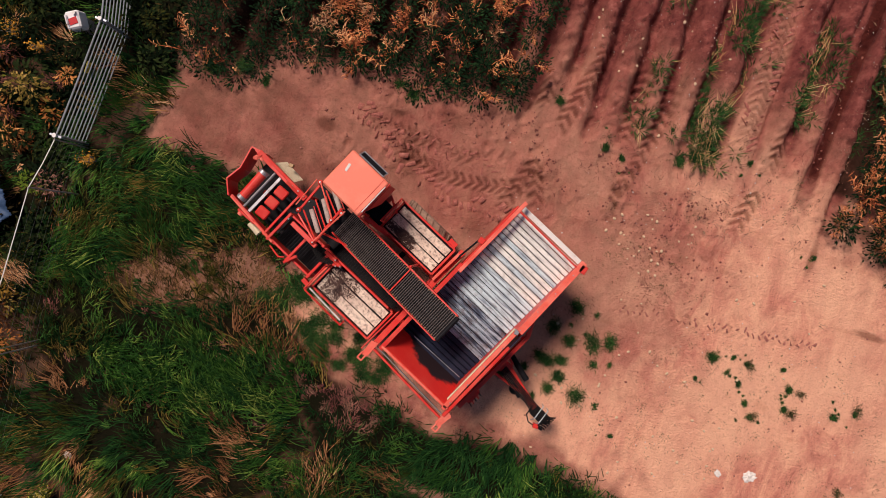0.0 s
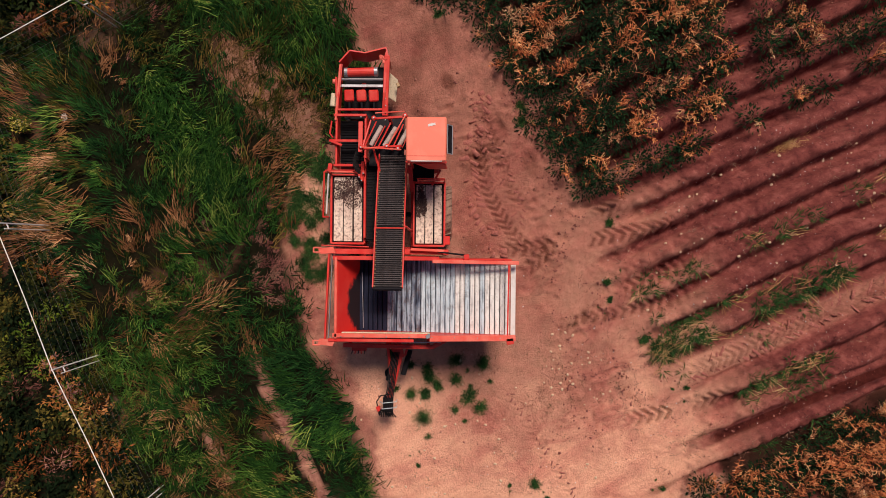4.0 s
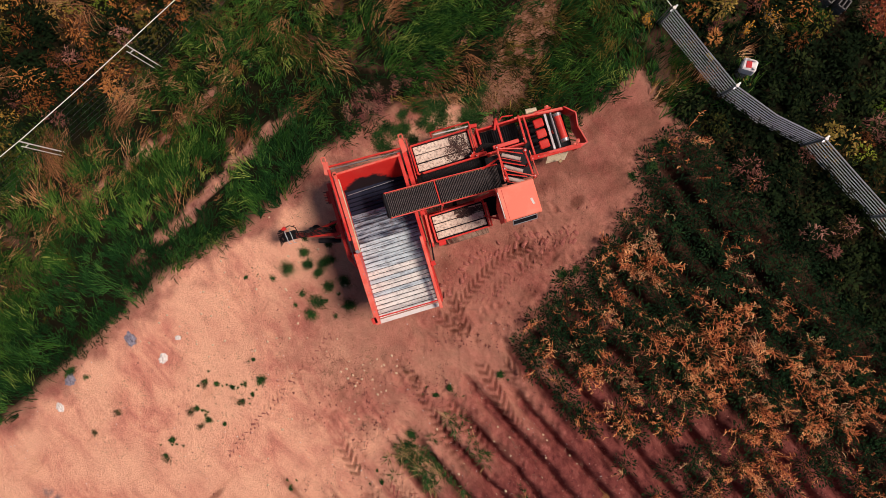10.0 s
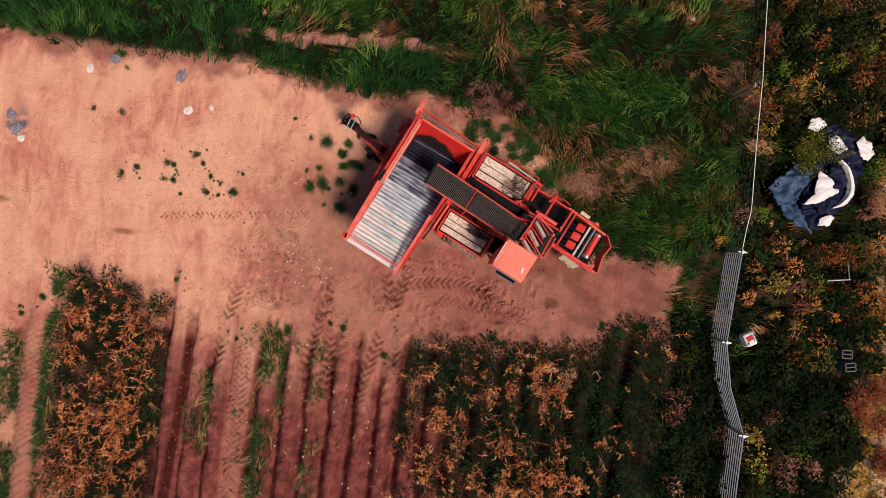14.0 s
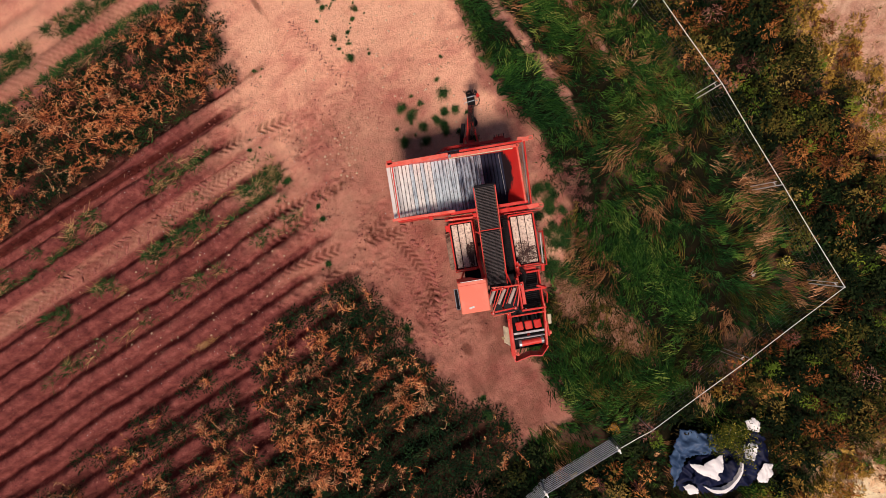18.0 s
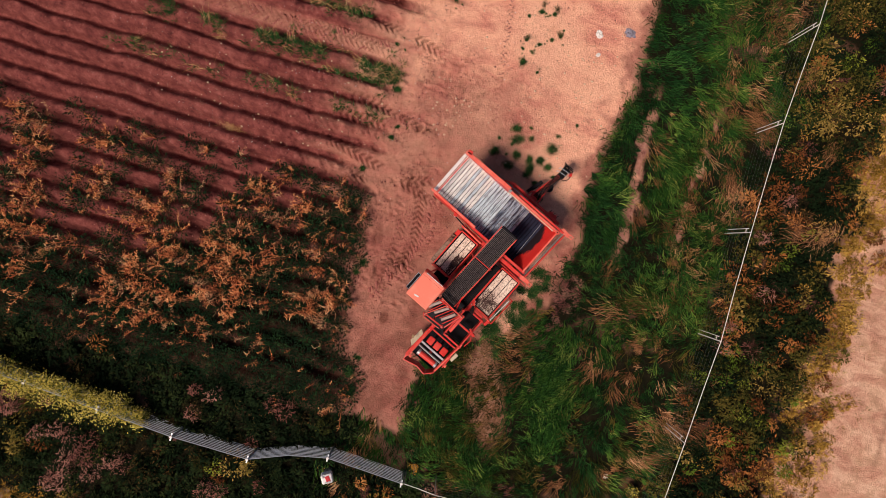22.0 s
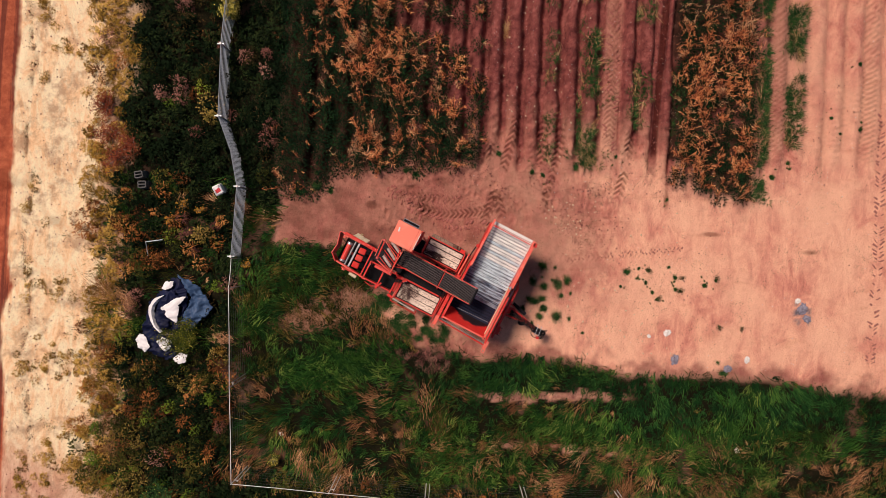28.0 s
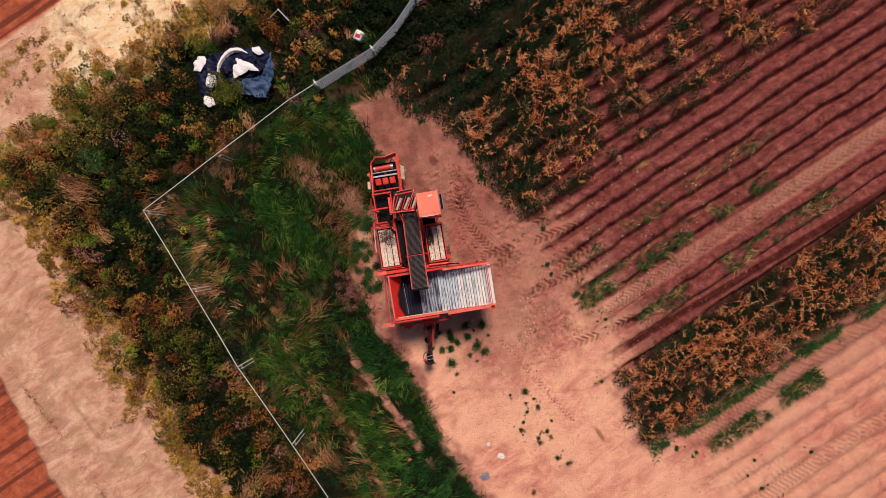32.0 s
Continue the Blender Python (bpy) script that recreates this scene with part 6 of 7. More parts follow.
for i, (x, y, s) in enumerate(TUFTS[:38]):
    for j in range(2 if s < 0.3 else 1):
        a, q = near_by.uniform(0, 6.283), s * 0.5 + near_by.uniform(0.05, 0.3)
        weed_tuft(x + q * math.cos(a), y + q * math.sin(a), s * near_by.uniform(0.3, 0.6), 500 + 2 * i + j, label="tiny green weed beside a larger tuft", per=160)
shade_side = random.Random(21)
for i in range(26):
    v = HARV @ Vector((shade_side.uniform(-2.3, 1.1), shade_side.uniform(-2.75, -1.7), 0))
    weed_tuft(v.x, v.y, shade_side.uniform(0.35, 0.75), 400 + i, label="dark green weed tuft crowding the harvester's side")
for i in range(7):
    v = HARV @ Vector((shade_side.uniform(2.6, 4.2), shade_side.uniform(-0.3, 1.5), 0))
    weed_tuft(v.x, v.y, shade_side.uniform(0.25, 0.5), 440 + i, label="dark green weed tuft beside the drawbar")
weed_tuft(2.08, 8.61, 1.25, 300, "straw_tuft", PALESTRAW, "pale dry straw bundle lying on ridge", 480, 1.5)
weed_tuft(0.44, 2.18, 0.2, 301, "dry_weed", SEED, "small dry brown weed on bare soil", 40, 1.2)
weed_tuft(-7.6, 4.6, 1.0, 302, "dry_shrub", PALESTRAW, "pale yellow dry weed beside rail fence", 130, 0.9)

# seedlings and trodden scraps of green on the bare soil
SEEDLING = leaf_material("trodden seedlings", [(0.0, (0.03, 0.03, 0.014)), (0.5, (0.07, 0.075, 0.03)), (0.8, (0.16, 0.10, 0.06)), (1.0, (0.34, 0.2, 0.12))])
x, y, z, h = scatter(5200, 2.0, 18, -4.8, 4.2, lambda x, y, z: z["soil"] * (0.55 * step(fbm(x, y, 0.9, 157, 4), 0.56, 0.66) + 0.5 * np.exp(-((x - 8.3) / 1.5) ** 2 - ((y + 1.6) / 1.0) ** 2) + 0.35 * np.exp(-((x - 5.4) / 1.1) ** 2 - ((y - 0.4) / 0.7) ** 2)))
k, base, a = tufted(x, y, h, 14, 0.045)
n = len(k)
stuff("seedlings", ribbons(base, a, rng.uniform(0.03, 0.10, n), rng.uniform(0.5, 1.4, n), rng.uniform(0.005, 0.011, n), rng.uniform(0.2, 0.6, n)), SEEDLING, "tiny trodden seedlings dotted over bare soil", "weeds")

for i, (x, y) in enumerate(((12.03, -2.93), (10.93, -0.97), (9.5, -1.52), (9.57, -1.01), (8.66, -1.89), (8.2, -0.77), (11.12, -2.92))):
    weed_tuft(x, y, 0.3 + 0.05 * (i % 3), 620 + i, "trodden_weed", SEEDLING, "faint trodden weed patch on pale soil", 170)

# broken dry twigs strewn where the hopper was emptied and between the ridges
x, y, z, h = scatter(2600, 1.5, 9.5, -2.0, 13, lambda x, y, z: z["soil"] * (0.75 * np.exp(-((x - 5.5) / 0.9) ** 2 - ((y - 0.3) / 0.6) ** 2) + 0.45 * np.exp(-((x - 5.2) / 2.0) ** 2 - ((y - 2.6) / 0.8) ** 2) + 0.22 * z["field"] + 0.02))
k, base, a = tufted(x, y, h + 0.03, 4, 0.05)
n = len(k)
stuff("dry_twigs", ribbons(base, a, rng.uniform(0.05, 0.20, n), rng.uniform(1.1, 1.55, n), rng.uniform(0.006, 0.011, n), rng.uniform(0.0, 0.2, n)), SEED, "broken dry brown twigs strewn on soil", "twigs")

# clods and crumbs of soil
CLOD = surface("soil clod", (0.30, 0.11, 0.085), (0.45, 0.2, 0.15), (0.16, 0.06, 0.05), 0.95, 0.0, 6)


def clods(name, x, y, size, material, label):
    n = len(x)
    oct_v = np.array([(1, 0, 0), (-1, 0, 0), (0, 1, 0), (0, -1, 0), (0, 0, 0.8), (0, 0, -0.6)])
    oct_f = np.array([(0, 2, 4), (2, 1, 4), (1, 3, 4), (3, 0, 4), (2, 0, 5), (1, 2, 5), (3, 1, 5), (0, 3, 5)])
    v = oct_v[None] * rng.uniform(0.6, 1.3, (n, 6, 1)) * size[:, None, None]
    a = rng.uniform(0, 6.28, n)
    c, s = np.cos(a)[:, None], np.sin(a)[:, None]
    v = np.stack([c * v[..., 0] - s * v[..., 1], s * v[..., 0] + c * v[..., 1], v[..., 2]], -1)
    v += np.stack([x, y, height(x, y) + size * 0.2], -1)[:, None]
    f = (oct_f[None] + (np.arange(n) * 6)[:, None, None]).reshape(-1)
    stuff(name, (v.reshape(-1, 3), f, np.full(n * 8, 3)), material, label, "soil")


x, y, z, h = scatter(24000, -6.6, 19, -5, 17, lambda x, y, z: z["soil"] * (0.15 + 0.85 * z["field"]) * (0.3 + 0.7 * step(fbm(x, y, 1.2, 151), 0.4, 0.6)) * (1 - 0.7 * step(x, 9, 13)))
clods("soil_clods", x, y, 0.008 + 0.03 * rng.random(len(x)) ** 3, CLOD, "crumbled red soil clods on field")
CRUMB = surface("damp soil crumb", (0.22, 0.075, 0.06), (0.34, 0.13, 0.10), (0.09, 0.03, 0.026), 0.95, 0.0, 6)
x, y, z, h = scatter(16000, -4.5, 9, -1.2, 5.2, lambda x, y, z: z["soil"] * np.clip(0.75 * churned(x, y, z) * step(fbm(x, y, 1.9, 159), 0.42, 0.6) + 0.25 * step(wheel_marks(x, y), 0.005, 0.02), 0, 1))
clods("damp_crumbs", x, y, 0.009 + 0.034 * rng.random(len(x)) ** 3, CRUMB, "dark damp soil crumbs turned up by wheels")
CHURN = surface("churned damp soil", (0.36, 0.125, 0.10), (0.48, 0.19, 0.145), (0.16, 0.05, 0.042), 0.95, 0.0, 6, 0.55, 0.5, 1.0, 0.05)


def lug_prints(name, path, seed, label, half=0.19, pitch=0.17, size=(0.085, 0.026, 0.022), material=None):
    """Soil squeezed up between the lugs of a tyre: two slanting rows of short bars along a path."""
    r = np.random.default_rng(seed)
    vs, fs, k = [], [], 0
    cube = np.array([(-1, -1, -0.5), (1, -1, -0.5), (1, 1, -0.5), (-1, 1, -0.5), (-0.7, -0.5, 1), (0.7, -0.5, 1), (0.7, 0.5, 1), (-0.7, 0.5, 1)])
    quads = np.array([(4, 5, 6, 7), (0, 1, 5, 4), (1, 2, 6, 5), (2, 3, 7, 6), (3, 0, 4, 7)])
    p = np.array(path, float)
    d = np.r_[0, np.cumsum(np.hypot(*np.diff(p, axis=0).T))]
    for s in np.arange(0, d[-1], pitch):
        for side in (-1, 1):
            if r.random() < 0.34:
                continue
            ss = s + (0.5 * pitch if side > 0 else 0) + r.normal(0, 0.015)
            c = np.array([np.interp(ss, d, p[:, 0]), np.interp(ss, d, p[:, 1])])
            t = np.array([np.interp(ss + 0.1, d, p[:, 0]), np.interp(ss + 0.1, d, p[:, 1])]) - np.array([np.interp(ss - 0.1, d, p[:, 0]), np.interp(ss - 0.1, d, p[:, 1])])
            a = math.atan2(t[1], t[0])
            c = c + np.array([-math.sin(a), math.cos(a)]) * side * half * 0.5 + r.normal(0, 0.012, 2)
            b = a + side * 0.95 + r.normal(0, 0.15)
            v = cube * np.array(size) * r.uniform(0.6, 1.35, 3) * r.uniform(0.75, 1.25, (8, 1)) + r.normal(0, 0.012, (8, 3)) * np.array([1, 1, 0.5])
            w = np.stack([c[0] + v[:, 0] * math.cos(b) - v[:, 1] * math.sin(b), c[1] + v[:, 0] * math.sin(b) + v[:, 1] * math.cos(b), v[:, 2]], -1)
            w[:, 2] += height(np.array([c[0]]), np.array([c[1]]))[0] + 0.004
            vs.append(w)
            fs.append(quads + k)
            k += 8
    f = np.concatenate(fs)
    stuff(name, (np.concatenate(vs), f.ravel(), np.full(len(f), 4)), material or CHURN, label, "soil")


lug_prints("tyre_prints", ((-2.3, 2.05), (-1.9, 1.68), (-0.9, 0.93), (0.0, 0.68), (1.1, 0.66), (1.9, 0.66)), 1, "deep tyre lug prints in red soil", 0.26, 0.16, (0.10, 0.05, 0.045))
lug_prints("tyre_prints", ((-2.6, 1.9), (-1.4, 1.55), (-0.3, 1.65), (0.8, 1.6), (1.5, 1.15)), 2, "faint tyre lug prints in red soil", 0.26, 0.16, (0.09, 0.022, 0.014))
lug_prints("tyre_prints", ((4.8, -0.53), (6.3, -0.3), (8.0, -0.05), (9.5, 0.13)), 3, "faint line of tyre lug prints in sand", 0.10, 0.15, (0.05, 0.02, 0.012), CLOD)
lug_prints("tyre_prints", ((6.35, 3.9), (6.35, 8.0), (6.3, 14.0)), 6, "tyre lug prints along flattened lane", 0.34, 0.18, (0.12, 0.03, 0.014))
lug_prints("tyre_prints", ((17.2, -4.0), (17.3, 0.0), (17.1, 6.0)), 7, "tyre lug prints in pale sand", 0.26, 0.17, (0.1, 0.03, 0.016), CLOD)
x, y, z, h = scatter(7000, 1.0, 19, -5, 14, lambda x, y, z: z["soil"] * (0.4 * step(fbm(x, y, 0.8, 155), 0.5, 0.62) + 0.35 * z["field"] * step(8 - x, 0, 2)))
clods("pale_stones", x, y, 0.006 + 0.014 * rng.random(len(x)) ** 2, WHITE, "small pale stones in soil")

# scattered potatoes
SPUD = surface("pale potato skin", (0.66, 0.50, 0.33), (0.5, 0.33, 0.2), (0.25, 0.13, 0.09), 0.7, 0.0, 20)
spud_me = bpy.data.meshes.new("potato")
bm = bmesh.new()
bmesh.ops.create_icosphere(bm, subdivisions=2, radius=1.0)
for v in bm.verts:
    v.co *= 1 + 0.12 * noise.noise(v.co * 1.7)
    v.co.x *= 1.35
bm.to_mesh(spud_me)
bm.free()
spud_me.materials.append(SPUD)
r = random.Random(17)
for i in range(150):
    if i < 24:
        x, y = 4.9 + r.gauss(0, 0.5), 1.2 + r.gauss(0, 0.4)
    elif i < 80:
        x, y = r.uniform(3.5, 9.5), r.uniform(-4.3, 2.0)
    else:
        x, y = r.uniform(2.0, 6.0), r.uniform(3.5, 12.0)
    s = r.uniform(0.016, 0.034)
    o = new("potato", spud_me)
    o.matrix_world = Matrix.Translation((x, y, at_ground(x, y) + s * 0.5)) @ Euler((r.random() * 3, 0, r.random() * 6)).to_matrix().to_4x4() @ Matrix.Diagonal((s, s, s, 1))
    tagged(o, "small pale potato lying on soil", "potato", "scattered potatoes")


# ---------------------------------------------------------------- silage sheet and shrub beyond the fence
def film(name, label, corners, seed, material, parent, z0=0.4, deep=0.1, ragged=0.06, pitch=0.035):
    """A crumpled piece of film: its rough outline by a few corners, angular folds, torn edge."""
    p = np.array(corners, float)
    (x0, y0), (x1, y1) = p.min(0) - 0.15, p.max(0) + 0.15
    x, y = np.meshgrid(np.arange(x0, x1, pitch), np.arange(y0, y1, pitch))
    dist, inside = np.full(x.shape, 9.0), np.zeros(x.shape, bool)
    for (ax, ay), (bx_, by_) in zip(p, np.roll(p, -1, 0)):
        ex, ey = bx_ - ax, by_ - ay
        t = np.clip(((x - ax) * ex + (y - ay) * ey) / (ex * ex + ey * ey), 0, 1)
        dist = np.minimum(dist, np.hypot(x - ax - t * ex, y - ay - t * ey))
        cross = (ay > y) != (by_ > y)
        inside ^= cross & (x < ex * (y - ay) / (ey if ey else 1e-9) + ax)
    d = np.where(inside, dist, -dist) + ragged * 2.4 * (fbm(x, y, 3.2, seed) - 0.5) + ragged * (fbm(x, y, 11, seed + 2) - 0.5)
    u, v = x + 0.35 * fbm(x, y, 1.6, seed + 5), y + 0.35 * fbm(x, y, 1.6, seed + 7)
    fold = 1 - np.abs(fbm(u, v, 2.1, seed + 9, 2) - 0.5) * 4
    crease = 1 - np.abs(fbm(u * 0.5 + v, v * 2 - u, 2.6, seed + 11, 2) - 0.5) * 4
    heap = 0.22 * np.exp(-((x / 1.2) ** 2 + (y / 1.4) ** 2)) + 0.1 * (fbm(x, y, 0.9, 401) - 0.5)
    z = z0 + heap + deep * fold + 0.45 * deep * crease - 0.25 * np.clip(0.12 - d, 0, 0.3)
    n, m = x.shape
    idx = np.arange(n * m).reshape(n, m)
    ok = d > 0
    keep = ok[:-1, :-1] & ok[:-1, 1:] & ok[1:, 1:] & ok[1:, :-1]
    q = np.stack([idx[:-1, :-1], idx[:-1, 1:], idx[1:, 1:], idx[1:, :-1]], -1)[keep]
    used, q = np.unique(q, return_inverse=True)
    ob = new(name, raw_mesh(name, np.stack([x, y, z], -1).reshape(-1, 3)[used], q.ravel(), np.full(q.size // 4, 4), material, True))
    ob.parent = parent
    ob.modifiers.new("thickness", "SOLIDIFY").thickness = 0.004
    return tagged(ob, label)


def film_material(name, a, b, dirt, rough):
    m, nt, p = nodes_of(name)
    c = ramp(nt, noise_node(nt, 1.8, 6, 0.65), [(0.35, a), (0.65, b)])
    c = mix(nt, ramp(nt, noise_node(nt, 7, 6, 0.7), [(0.6, grey(0)), (0.72, grey(0.7))]), c, dirt)
    link(nt, c, p.inputs["Base Color"])
    p.inputs["Roughness"].default_value, p.inputs["Specular IOR Level"].default_value = rough, 0.12
    link(nt, bump(nt, noise_node(nt, 16, 5, 0.6), 0.3, 0.01), p.inputs["Normal"])
    return m


NAVY = film_material("navy film", (0.004, 0.006, 0.022), (0.009, 0.014, 0.045), (0.02, 0.02, 0.03), 0.55)
BLUE = film_material("blue-grey film", (0.022, 0.05, 0.11), (0.07, 0.13, 0.23), (0.03, 0.04, 0.06), 0.45)
MILK = film_material("white film", (0.74, 0.74, 0.74), (0.84, 0.83, 0.80), (0.4, 0.36, 0.3), 0.45)
S0 = (-10.6, -3.55)
sheet = thing("silage_sheet", "crumpled navy and white silage sheet heaped in weeds", "tarpaulin", Matrix.Translation((*S0, at_ground(*S0))))
DARK_SIDE, BLUE_SIDE, WHITE_SIDE = "navy side of the film", "blue-grey side of the film", "white side of the film"
film("dark_film", DARK_SIDE, ((-1.15, -1.3), (-1.15, -0.5), (-0.95, 0.45), (-0.1, 1.55), (0.2, 1.6), (0.75, 0.9), (0.55, 0.1), (0.85, -0.4), (0.2, -1.1), (0.35, -1.75), (-0.5, -1.65)), 11, NAVY, sheet, 0.34, 0.13, 0.12)
film("dark_film", DARK_SIDE, ((-0.55, 0.0), (-0.45, 0.65), (0.1, 1.15), (0.45, 0.8), (-0.1, 0.3), (0.1, -0.4), (-0.2, -0.6)), 13, NAVY, sheet, 0.47, 0.12)
film("blue_film", BLUE_SIDE, ((0.15, 1.7), (0.65, 1.5), (1.35, 1.0), (1.62, 0.5), (1.3, 0.0), (0.85, -0.4), (0.45, -0.1), (0.7, 0.8)), 17, BLUE, sheet, 0.42, 0.12, 0.1)
film("white_fold", WHITE_SIDE, ((-0.32, 0.38), (0.2, 0.78), (0.72, 0.92), (0.42, 0.5), (0.36, -0.2), (-0.02, 0.0)), 23, MILK, sheet, 0.6, 0.06, 0.04, 0.025)
film("white_fold", WHITE_SIDE, ((-0.42, 1.1), (-0.25, 1.42), (0.1, 1.42), (0.08, 1.2), (-0.2, 1.02)), 29, MILK, sheet, 0.55, 0.06, 0.04, 0.025)
film("white_fold", WHITE_SIDE, ((-1.32, -0.95), (-1.2, -0.68), (-0.9, -0.78), (-0.72, -1.2), (-0.95, -1.45), (-1.22, -1.3)), 31, MILK, sheet, 0.48, 0.08, 0.05, 0.025)
film("white_fold", WHITE_SIDE, ((-0.5, -1.0), (-0.25, -0.75), (0.1, -0.9), (0.12, -1.15), (-0.1, -1.35), (-0.35, -1.25)), 37, MILK, sheet, 0.52, 0.08, 0.05, 0.025)
film("white_fold", WHITE_SIDE, ((0.1, -1.62), (0.4, -1.38), (0.72, -1.45), (0.66, -1.72), (0.32, -1.88)), 41, MILK, sheet, 0.45, 0.07, 0.05, 0.025)


def strip(name, label, pts, w, z, material, parent):
    """A narrow fold of film along a line of points."""
    bm = bmesh.new()
    rows = []
    for i, (x, y) in enumerate(pts):
        ww = w[i]
        a = Vector(pts[min(i + 1, len(pts) - 1)]) - Vector(pts[max(i - 1, 0)])
        d = Vector((-a.y, a.x)).normalized() * ww
        rows.append([bm.verts.new((x + d.x * s, y + d.y * s, z + 0.06 * (1 - s * s) + 0.015 * math.sin(i * 0.9) - 0.12 * max(0.0, abs(s) - 0.5))) for s in (-1, -0.4, 0.4, 1)])
    for a, b in zip(rows, rows[1:]):
        for k in range(3):
            bm.faces.new((a[k], b[k], b[k + 1], a[k + 1]))
    ob = part(name, bm, material, parent, label)
    ob.modifiers.new("thickness", "SOLIDIFY").thickness = 0.006
    return ob


def along(points, n=16):
    """A smooth run of points through a few corners."""
    p = np.array(points, float)
    t = np.linspace(0, len(p) - 1, n)
    k = np.clip(t.astype(int), 0, len(p) - 2)
    f = t - k
    m = np.gradient(p, axis=0)
    h00, h10, h01, h11 = 2 * f ** 3 - 3 * f ** 2 + 1, f ** 3 - 2 * f ** 2 + f, -2 * f ** 3 + 3 * f ** 2, f ** 3 - f ** 2
    q = h00[:, None] * p[k] + h10[:, None] * m[k] + h01[:, None] * p[k + 1] + h11[:, None] * m[k + 1]
    return [tuple(v) for v in q]


def widths(*w, n=16):
    r = random.Random(len(w))
    return [float(np.interp(i / (n - 1) * (len(w) - 1), range(len(w)), w)) * r.uniform(0.85, 1.15) for i in range(n)]


strip("white_fold", WHITE_SIDE, along([(-0.28, -0.6), (-0.55, -0.35), (-0.7, -0.02), (-0.72, 0.35), (-0.55, 0.66), (-0.22, 0.86)]), widths(0.05, 0.09, 0.11, 0.12, 0.09, 0.02), 0.72, MILK, sheet)


def shrub(name, label, x, y, size, tall, seed, materials, n=900, squash=1.0, turn=0.0):
    """A shrub: stems forking from the root, leaves and blossom at their ends."""
    r = np.random.default_rng(seed)
    t = thing(name, label, "shrub", Matrix.Translation((x, y, at_ground(x, y))) @ pose(0, 0, 0, 0, 0, turn))
    bm = bmesh.new()
    tips = []
    for i in range(14):
        a, q = r.uniform(0, 6.283), size * 0.5 * math.sqrt(r.random())
        tip = Vector((q * math.cos(a), q * math.sin(a) * squash, tall * r.uniform(0.6, 0.95)))
        mid = tip * 0.5 + Vector((0, 0, tall * 0.12))
        tube((tip.x * 0.08, tip.y * 0.08, -0.05), mid, 0.016, 5, bm, 0.011)
        tube(mid, tip, 0.011, 5, bm, 0.004)
        tips += [mid, tip]
    part("stems", bm, WOOD, t)
    tips = np.array([tuple(p) for p in tips])
    for part_name, material, share, ls in materials:
        m = int(n * share)
        c = tips[r.integers(0, len(tips), m)]
        b = c + r.normal(0, 1, (m, 3)) * np.array([size * 0.13, size * 0.13 * squash, tall * 0.13])
        b[:, 2] = np.maximum(b[:, 2], 0.03) + (0.04 if part_name == "blossom" else 0)
        L = r.uniform(0.6, 1.4, m) * ls
        me = raw_mesh(part_name, *leaves(b, r.uniform(0, 6.28, m), r.normal(0.25, 0.5, m), L, L * r.uniform(0.35, 0.6, m)), material)
        ob = new(part_name, me)
        ob.parent = t
    return t


shrub("flowering_shrub", "yellow-green flowering shrub growing through sheet", -10.2, -4.25, 1.35, 0.95, 51, (("foliage", SHRUBLEAF, 1.0, 0.065), ("blossom", YELLOW, 0.05, 0.045)), 3000)
shrub("flowering_shrub", "bright green shrub with yellow flowers among weeds", -10.9, -10.6, 1.1, 0.7, 52, (("foliage", GREEN, 1.0, 0.08), ("blossom", YELLOW, 0.06, 0.045)), 1500)
shrub("flowering_shrub", "small yellow flower clump beside wire fence", -6.4, -9.0, 0.45, 0.5, 53, (("foliage", SHRUBLEAF, 0.8, 0.06), ("blossom", YELLOW, 0.5, 0.05)), 300)
REDLEAF = leaf_material("russet leaves", [(0.0, (0.09, 0.018, 0.010)), (0.6, (0.24, 0.06, 0.03)), (1.0, (0.40, 0.14, 0.06))])
for i, (x, y, s) in enumerate(((-13.5, 3.6, 1.2), (-13.2, 2.7, 1.1), (-13.7, 4.7, 0.9), (-12.6, 3.1, 0.8))):
    shrub("russet_shrub", "russet-leaved low shrub at verge edge", x, y, s, 0.6, 60 + i, (("foliage", REDLEAF, 1.0, 0.07),), 800)
ORANGELEAF = leaf_material("orange flower heads", [(0.0, (0.35, 0.15, 0.02)), (1.0, (0.6, 0.32, 0.05))])
for i, (x, y, s) in enumerate(((-13.3, 2.1, 0.35), (-10.35, 0.9, 0.4), (-9.7, 0.75, 0.3), (-10.9, 0.3, 0.35), (-7.75, -1.3, 0.3))):
    shrub("yellow_weed", "orange-yellow weed among dark undergrowth", x, y, s, 0.7, 70 + i, (("foliage", ORANGELEAF, 1.0, 0.05),), 160)
# climber over the northern rail panels
for i in range(12):
    yy = 8.55 + i * 0.62
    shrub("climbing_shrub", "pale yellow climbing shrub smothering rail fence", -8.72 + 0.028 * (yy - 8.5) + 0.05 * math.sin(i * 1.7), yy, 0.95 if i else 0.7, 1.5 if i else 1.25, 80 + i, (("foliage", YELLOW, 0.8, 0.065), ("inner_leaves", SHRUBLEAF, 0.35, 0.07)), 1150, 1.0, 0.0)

# ---------------------------------------------------------------- odd things lying about
REDPLASTIC = surface("red plastic", (0.55, 0.03, 0.035), (0.5, 0.06, 0.06), (0.2, 0.05, 0.04), 0.45)
can = thing("plastic_canister", "white plastic canister with red panel among weeds", "canister", pose(-8.95, 1.58, at_ground(-8.95, 1.58) + 0.36, 8, -6, 28))
part("body", box((0, 0, 0.17), (0.34, 0.4, 0.34), (0, 0, 0), 0.04), MILK, can)
part("red_panel", box((0.02, -0.03, 0.345), (0.2, 0.15, 0.02), (0, 0, 8), 0.006), REDPLASTIC, can, "red panel")
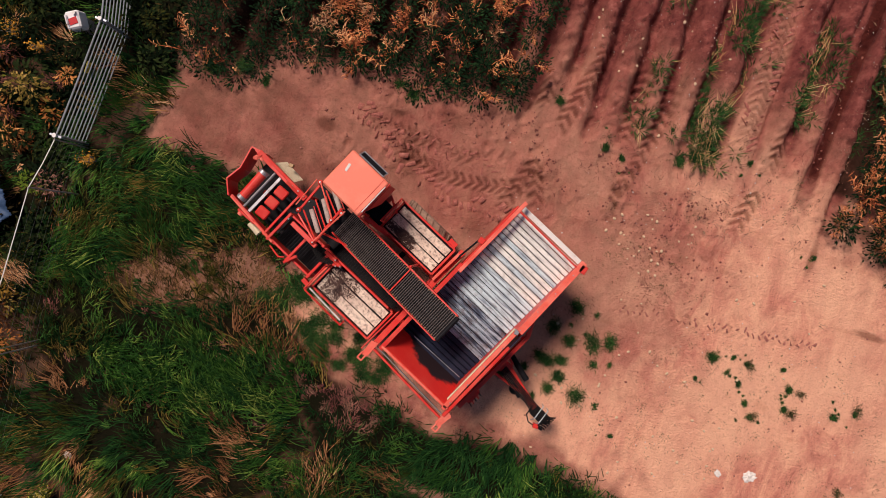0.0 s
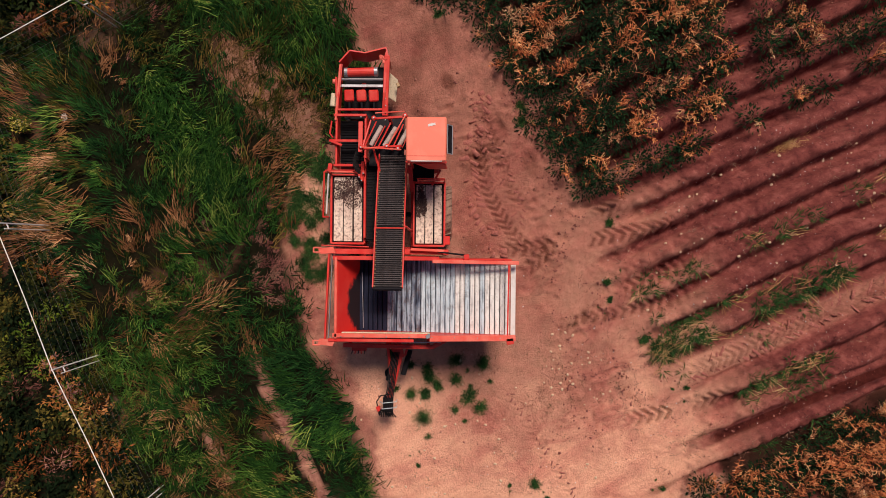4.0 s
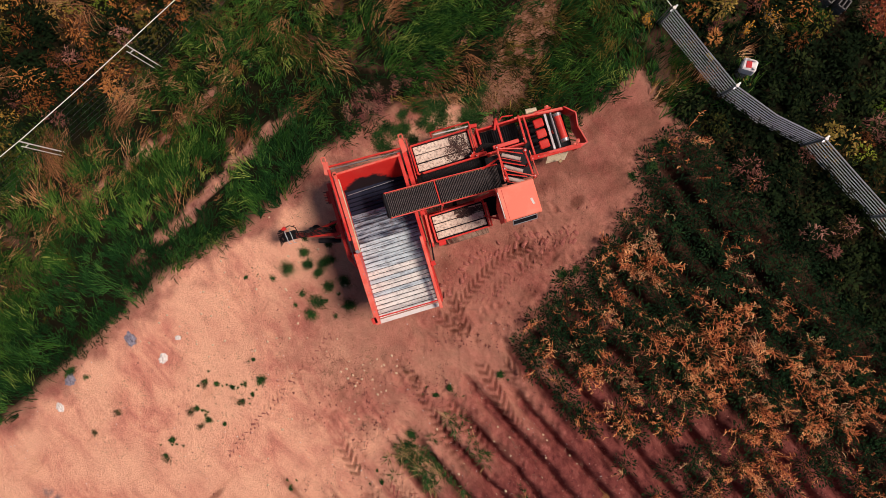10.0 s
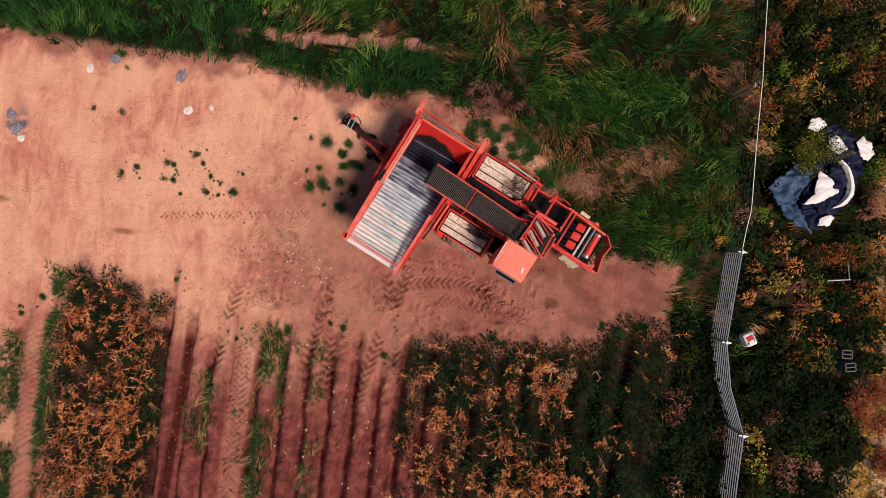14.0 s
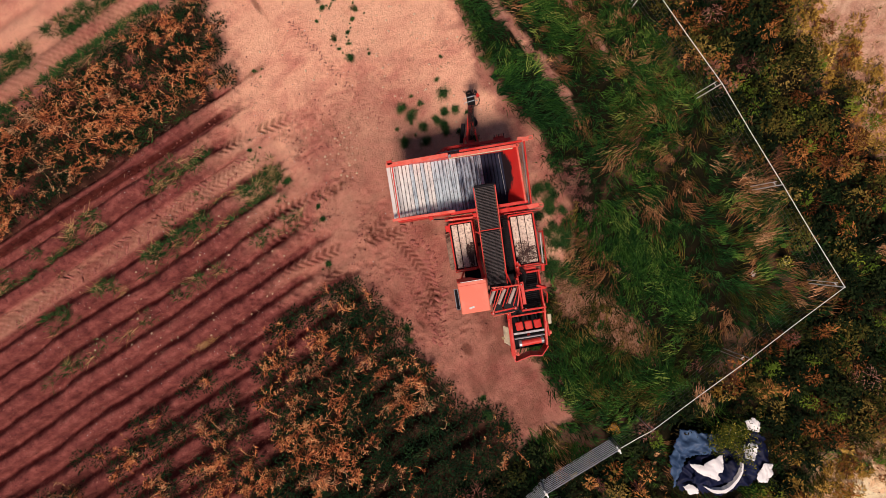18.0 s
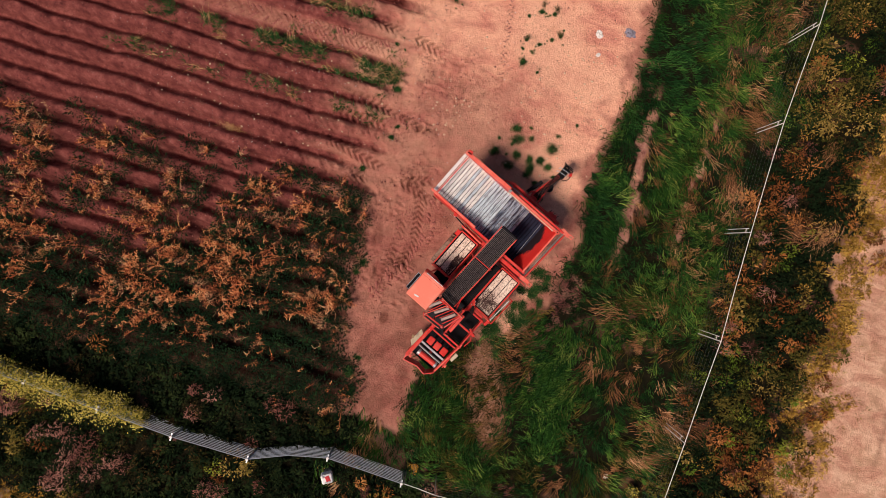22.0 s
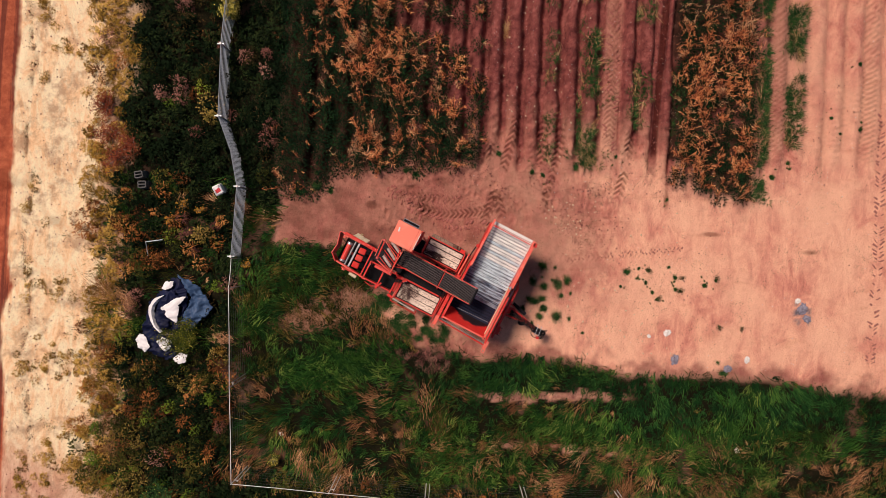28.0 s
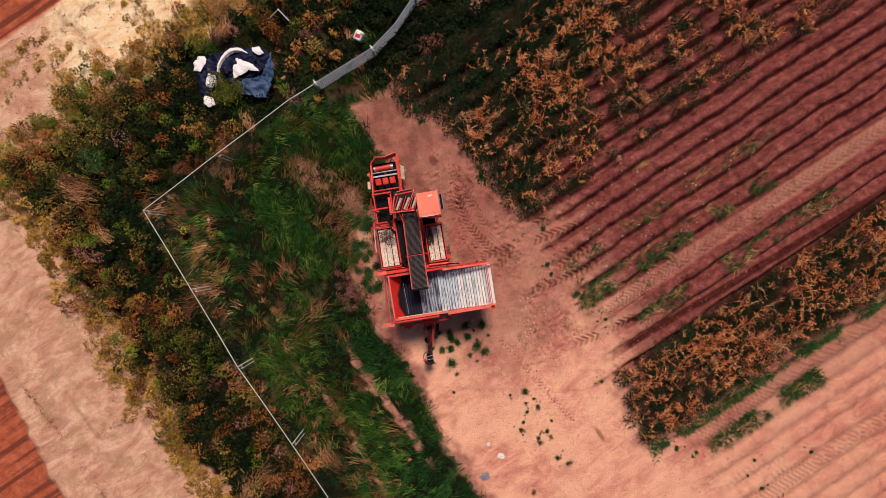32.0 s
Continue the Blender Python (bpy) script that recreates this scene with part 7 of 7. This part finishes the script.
part("cap", tube((0.1, 0.13, 0.34), (0.1, 0.13, 0.39), 0.04, 12), WHITE, can)
part("handle", bent([(-0.1, 0.1, 0.33), (-0.1, 0.1, 0.4), (-0.1, -0.08, 0.4), (-0.1, -0.08, 0.33)], 0.018), MILK, can)
crate = thing("support_stump", "weathered wooden stump under canister among weeds", "stump", pose(-8.95, 1.58, at_ground(-8.95, 1.58)))
part("stump", tube((0, 0, -0.05), (0, 0, 0.35), 0.17, 12, None, 0.16), WOOD, crate)

GREYSTONE = surface("grey concrete", (0.13, 0.13, 0.125), (0.08, 0.08, 0.075), (0.04, 0.035, 0.03), 0.9)
for i, (x, y, r) in enumerate(((-12.2, 2.0, 12), (-12.05, 1.62, 4))):
    b = thing("concrete_block", "grey hollow concrete block among weeds", "block", pose(x, y, at_ground(x, y) + 0.3, 0, 0, r), "concrete blocks")
    for yy in (-0.12, 0, 0.12):
        part("web", box((0, yy, 0.1), (0.34, 0.04, 0.2)), GREYSTONE, b)
    for xx in (-0.15, 0.15):
        part("shell", box((xx, 0, 0.1), (0.04, 0.28, 0.2)), GREYSTONE, b)
    part("base_slab", box((0, 0, -0.16), (0.36, 0.3, 0.32)), GREYSTONE, b)
pole = thing("fence_rail", "loose grey rail lying in weeds", "rail", pose(-11.4, -0.6, at_ground(-11.4, -0.6) + 0.5, 0, 0, 8))
part("bar", tube((-0.35, 0, 0.1), (0.35, 0.03, 0.12), 0.02, 8), GALV, pole)
part("bar", tube((-0.33, 0, 0.1), (-0.33, -0.55, 0.02), 0.016, 8), GALV, pole)
part("leg", tube((0, 0.02, -0.55), (0, 0.02, 0.1), 0.02, 8), GALV, pole)

SCRAP = film_material("pale scrap film", (0.62, 0.58, 0.52), (0.75, 0.72, 0.68), (0.35, 0.25, 0.2), 0.5)
DARKSCRAP = film_material("grey scrap film", (0.12, 0.11, 0.14), (0.3, 0.28, 0.33), (0.5, 0.48, 0.5), 0.5)


def scrap(x, y, s, seed, material, label, name="film_scrap"):
    r = random.Random(seed)
    bm = bmesh.new()
    bmesh.ops.create_icosphere(bm, subdivisions=3, radius=1.0)
    for v in bm.verts:
        k = 1 + 0.7 * noise.noise(v.co * 2.2 + Vector((seed, 0, 0))) + 0.4 * noise.noise(v.co * 5 + Vector((0, seed, 0)))
        v.co = Vector((v.co.x * k * 1.25, v.co.y * k, max(v.co.z * k * 0.4, -0.1)))
    me = bpy.data.meshes.new(name)
    bm.to_mesh(me)
    bm.free()
    me.materials.append(material)
    o = new(name, me)
    o.matrix_world = Matrix.Translation((x, y, at_ground(x, y) + 0.02)) @ Matrix.Rotation(r.random() * 6, 4, "Z") @ Matrix.Diagonal((s, s, s, 1))
    return tagged(o, label, "litter")


scrap(9.08, -3.23, 0.11, 1, SCRAP, "crumpled pale film scrap on bare soil")
scrap(8.35, -3.4, 0.06, 2, SCRAP, "small pale litter scrap on bare soil")
scrap(12.3, -4.15, 0.10, 3, SCRAP, "torn pale paper scrap on bare soil")
scrap(9.43, -4.28, 0.14, 4, DARKSCRAP, "grey crumpled litter beside grass edge")
scrap(11.55, -4.55, 0.13, 5, DARKSCRAP, "grey crumpled litter beside grass edge")
scrap(12.1, -7.8, 0.09, 6, SCRAP, "pale litter scrap lying in meadow grass")
scrap(11.7, -9.2, 0.12, 7, NAVY, "dark film scrap lying in meadow grass")
scrap(14.4, -2.0, 0.16, 8, DARKSCRAP, "grey ash lump in burnt patch")
scrap(14.6, -2.4, 0.12, 9, DARKSCRAP, "grey ash lump in burnt patch")
scrap(14.2, -1.7, 0.09, 10, SCRAP, "white ash lump in burnt patch")
scrap(-6.2, -8.1, 0.07, 11, SCRAP, "white litter scrap in grass near fence corner")
# ragged line of small weeds and clods along the road's edge
dy = rng.uniform(-19, 18, 420)
dx = crack_x(dy) + rng.normal(0, 0.06, 420)
ex = rng.uniform(-17, 20, 420)
ey = -18.4 + 0.05 * ex + rng.normal(0, 0.06, 420)
lx, ly = np.r_[dx, ex], np.r_[dy, ey]
m = fbm(lx, ly, 1.2, 231) > 0.42
k, base, a = tufted(lx[m], ly[m], height(lx[m], ly[m]), 12, 0.06)
n = len(k)
stuff("roadside_weeds", ribbons(base, a, rng.uniform(0.05, 0.14, n), rng.uniform(0.4, 1.2, n), rng.uniform(0.008, 0.016, n), rng.uniform(0.2, 0.6, n)), BROWNWEED, "thin brown weeds in crack along road edge", "weeds")
clods("verge_clods", np.r_[lx, rng.uniform(-17.4, -14, 1500)], np.r_[ly, rng.uniform(-18, 18, 1500)], 0.008 + 0.035 * rng.random(len(lx) + 1500) ** 3, CLOD, "soil lumps along sandy verge")
# dead pinkish weeds at the grass edge by the hopper
for i, (x, y, s) in enumerate(((-0.3, -4.8, 0.5), (-0.8, -5.0, 0.45), (0.4, -4.9, 0.4), (-1.3, -4.7, 0.45), (2.3, -4.5, 0.4), (-2.2, -5.9, 0.3), (-1.6, -6.9, 0.28))):
    weed_tuft(x, y, s, 330 + i, "dead_weed", SEED, "flattened dead pinkish weed at grass edge", 130, 1.4)

# low straw-coloured and dark weed clumps dotted over the verge
vx, vy = rng.uniform(-17.2, -13.6, 900), rng.uniform(-16, 17, 900)
m = (fbm(vx, vy, 0.7, 241) > 0.56) & (vx > road_x(vy) + 0.6)
bushes("verge_weeds", vx[m], vy[m], rng.uniform(0.06, 0.2, m.sum()), rng.uniform(0.04, 0.12, m.sum()), 60, 0.07, 0.3, GOLDEN, "low straw-coloured weeds scattered on verge")
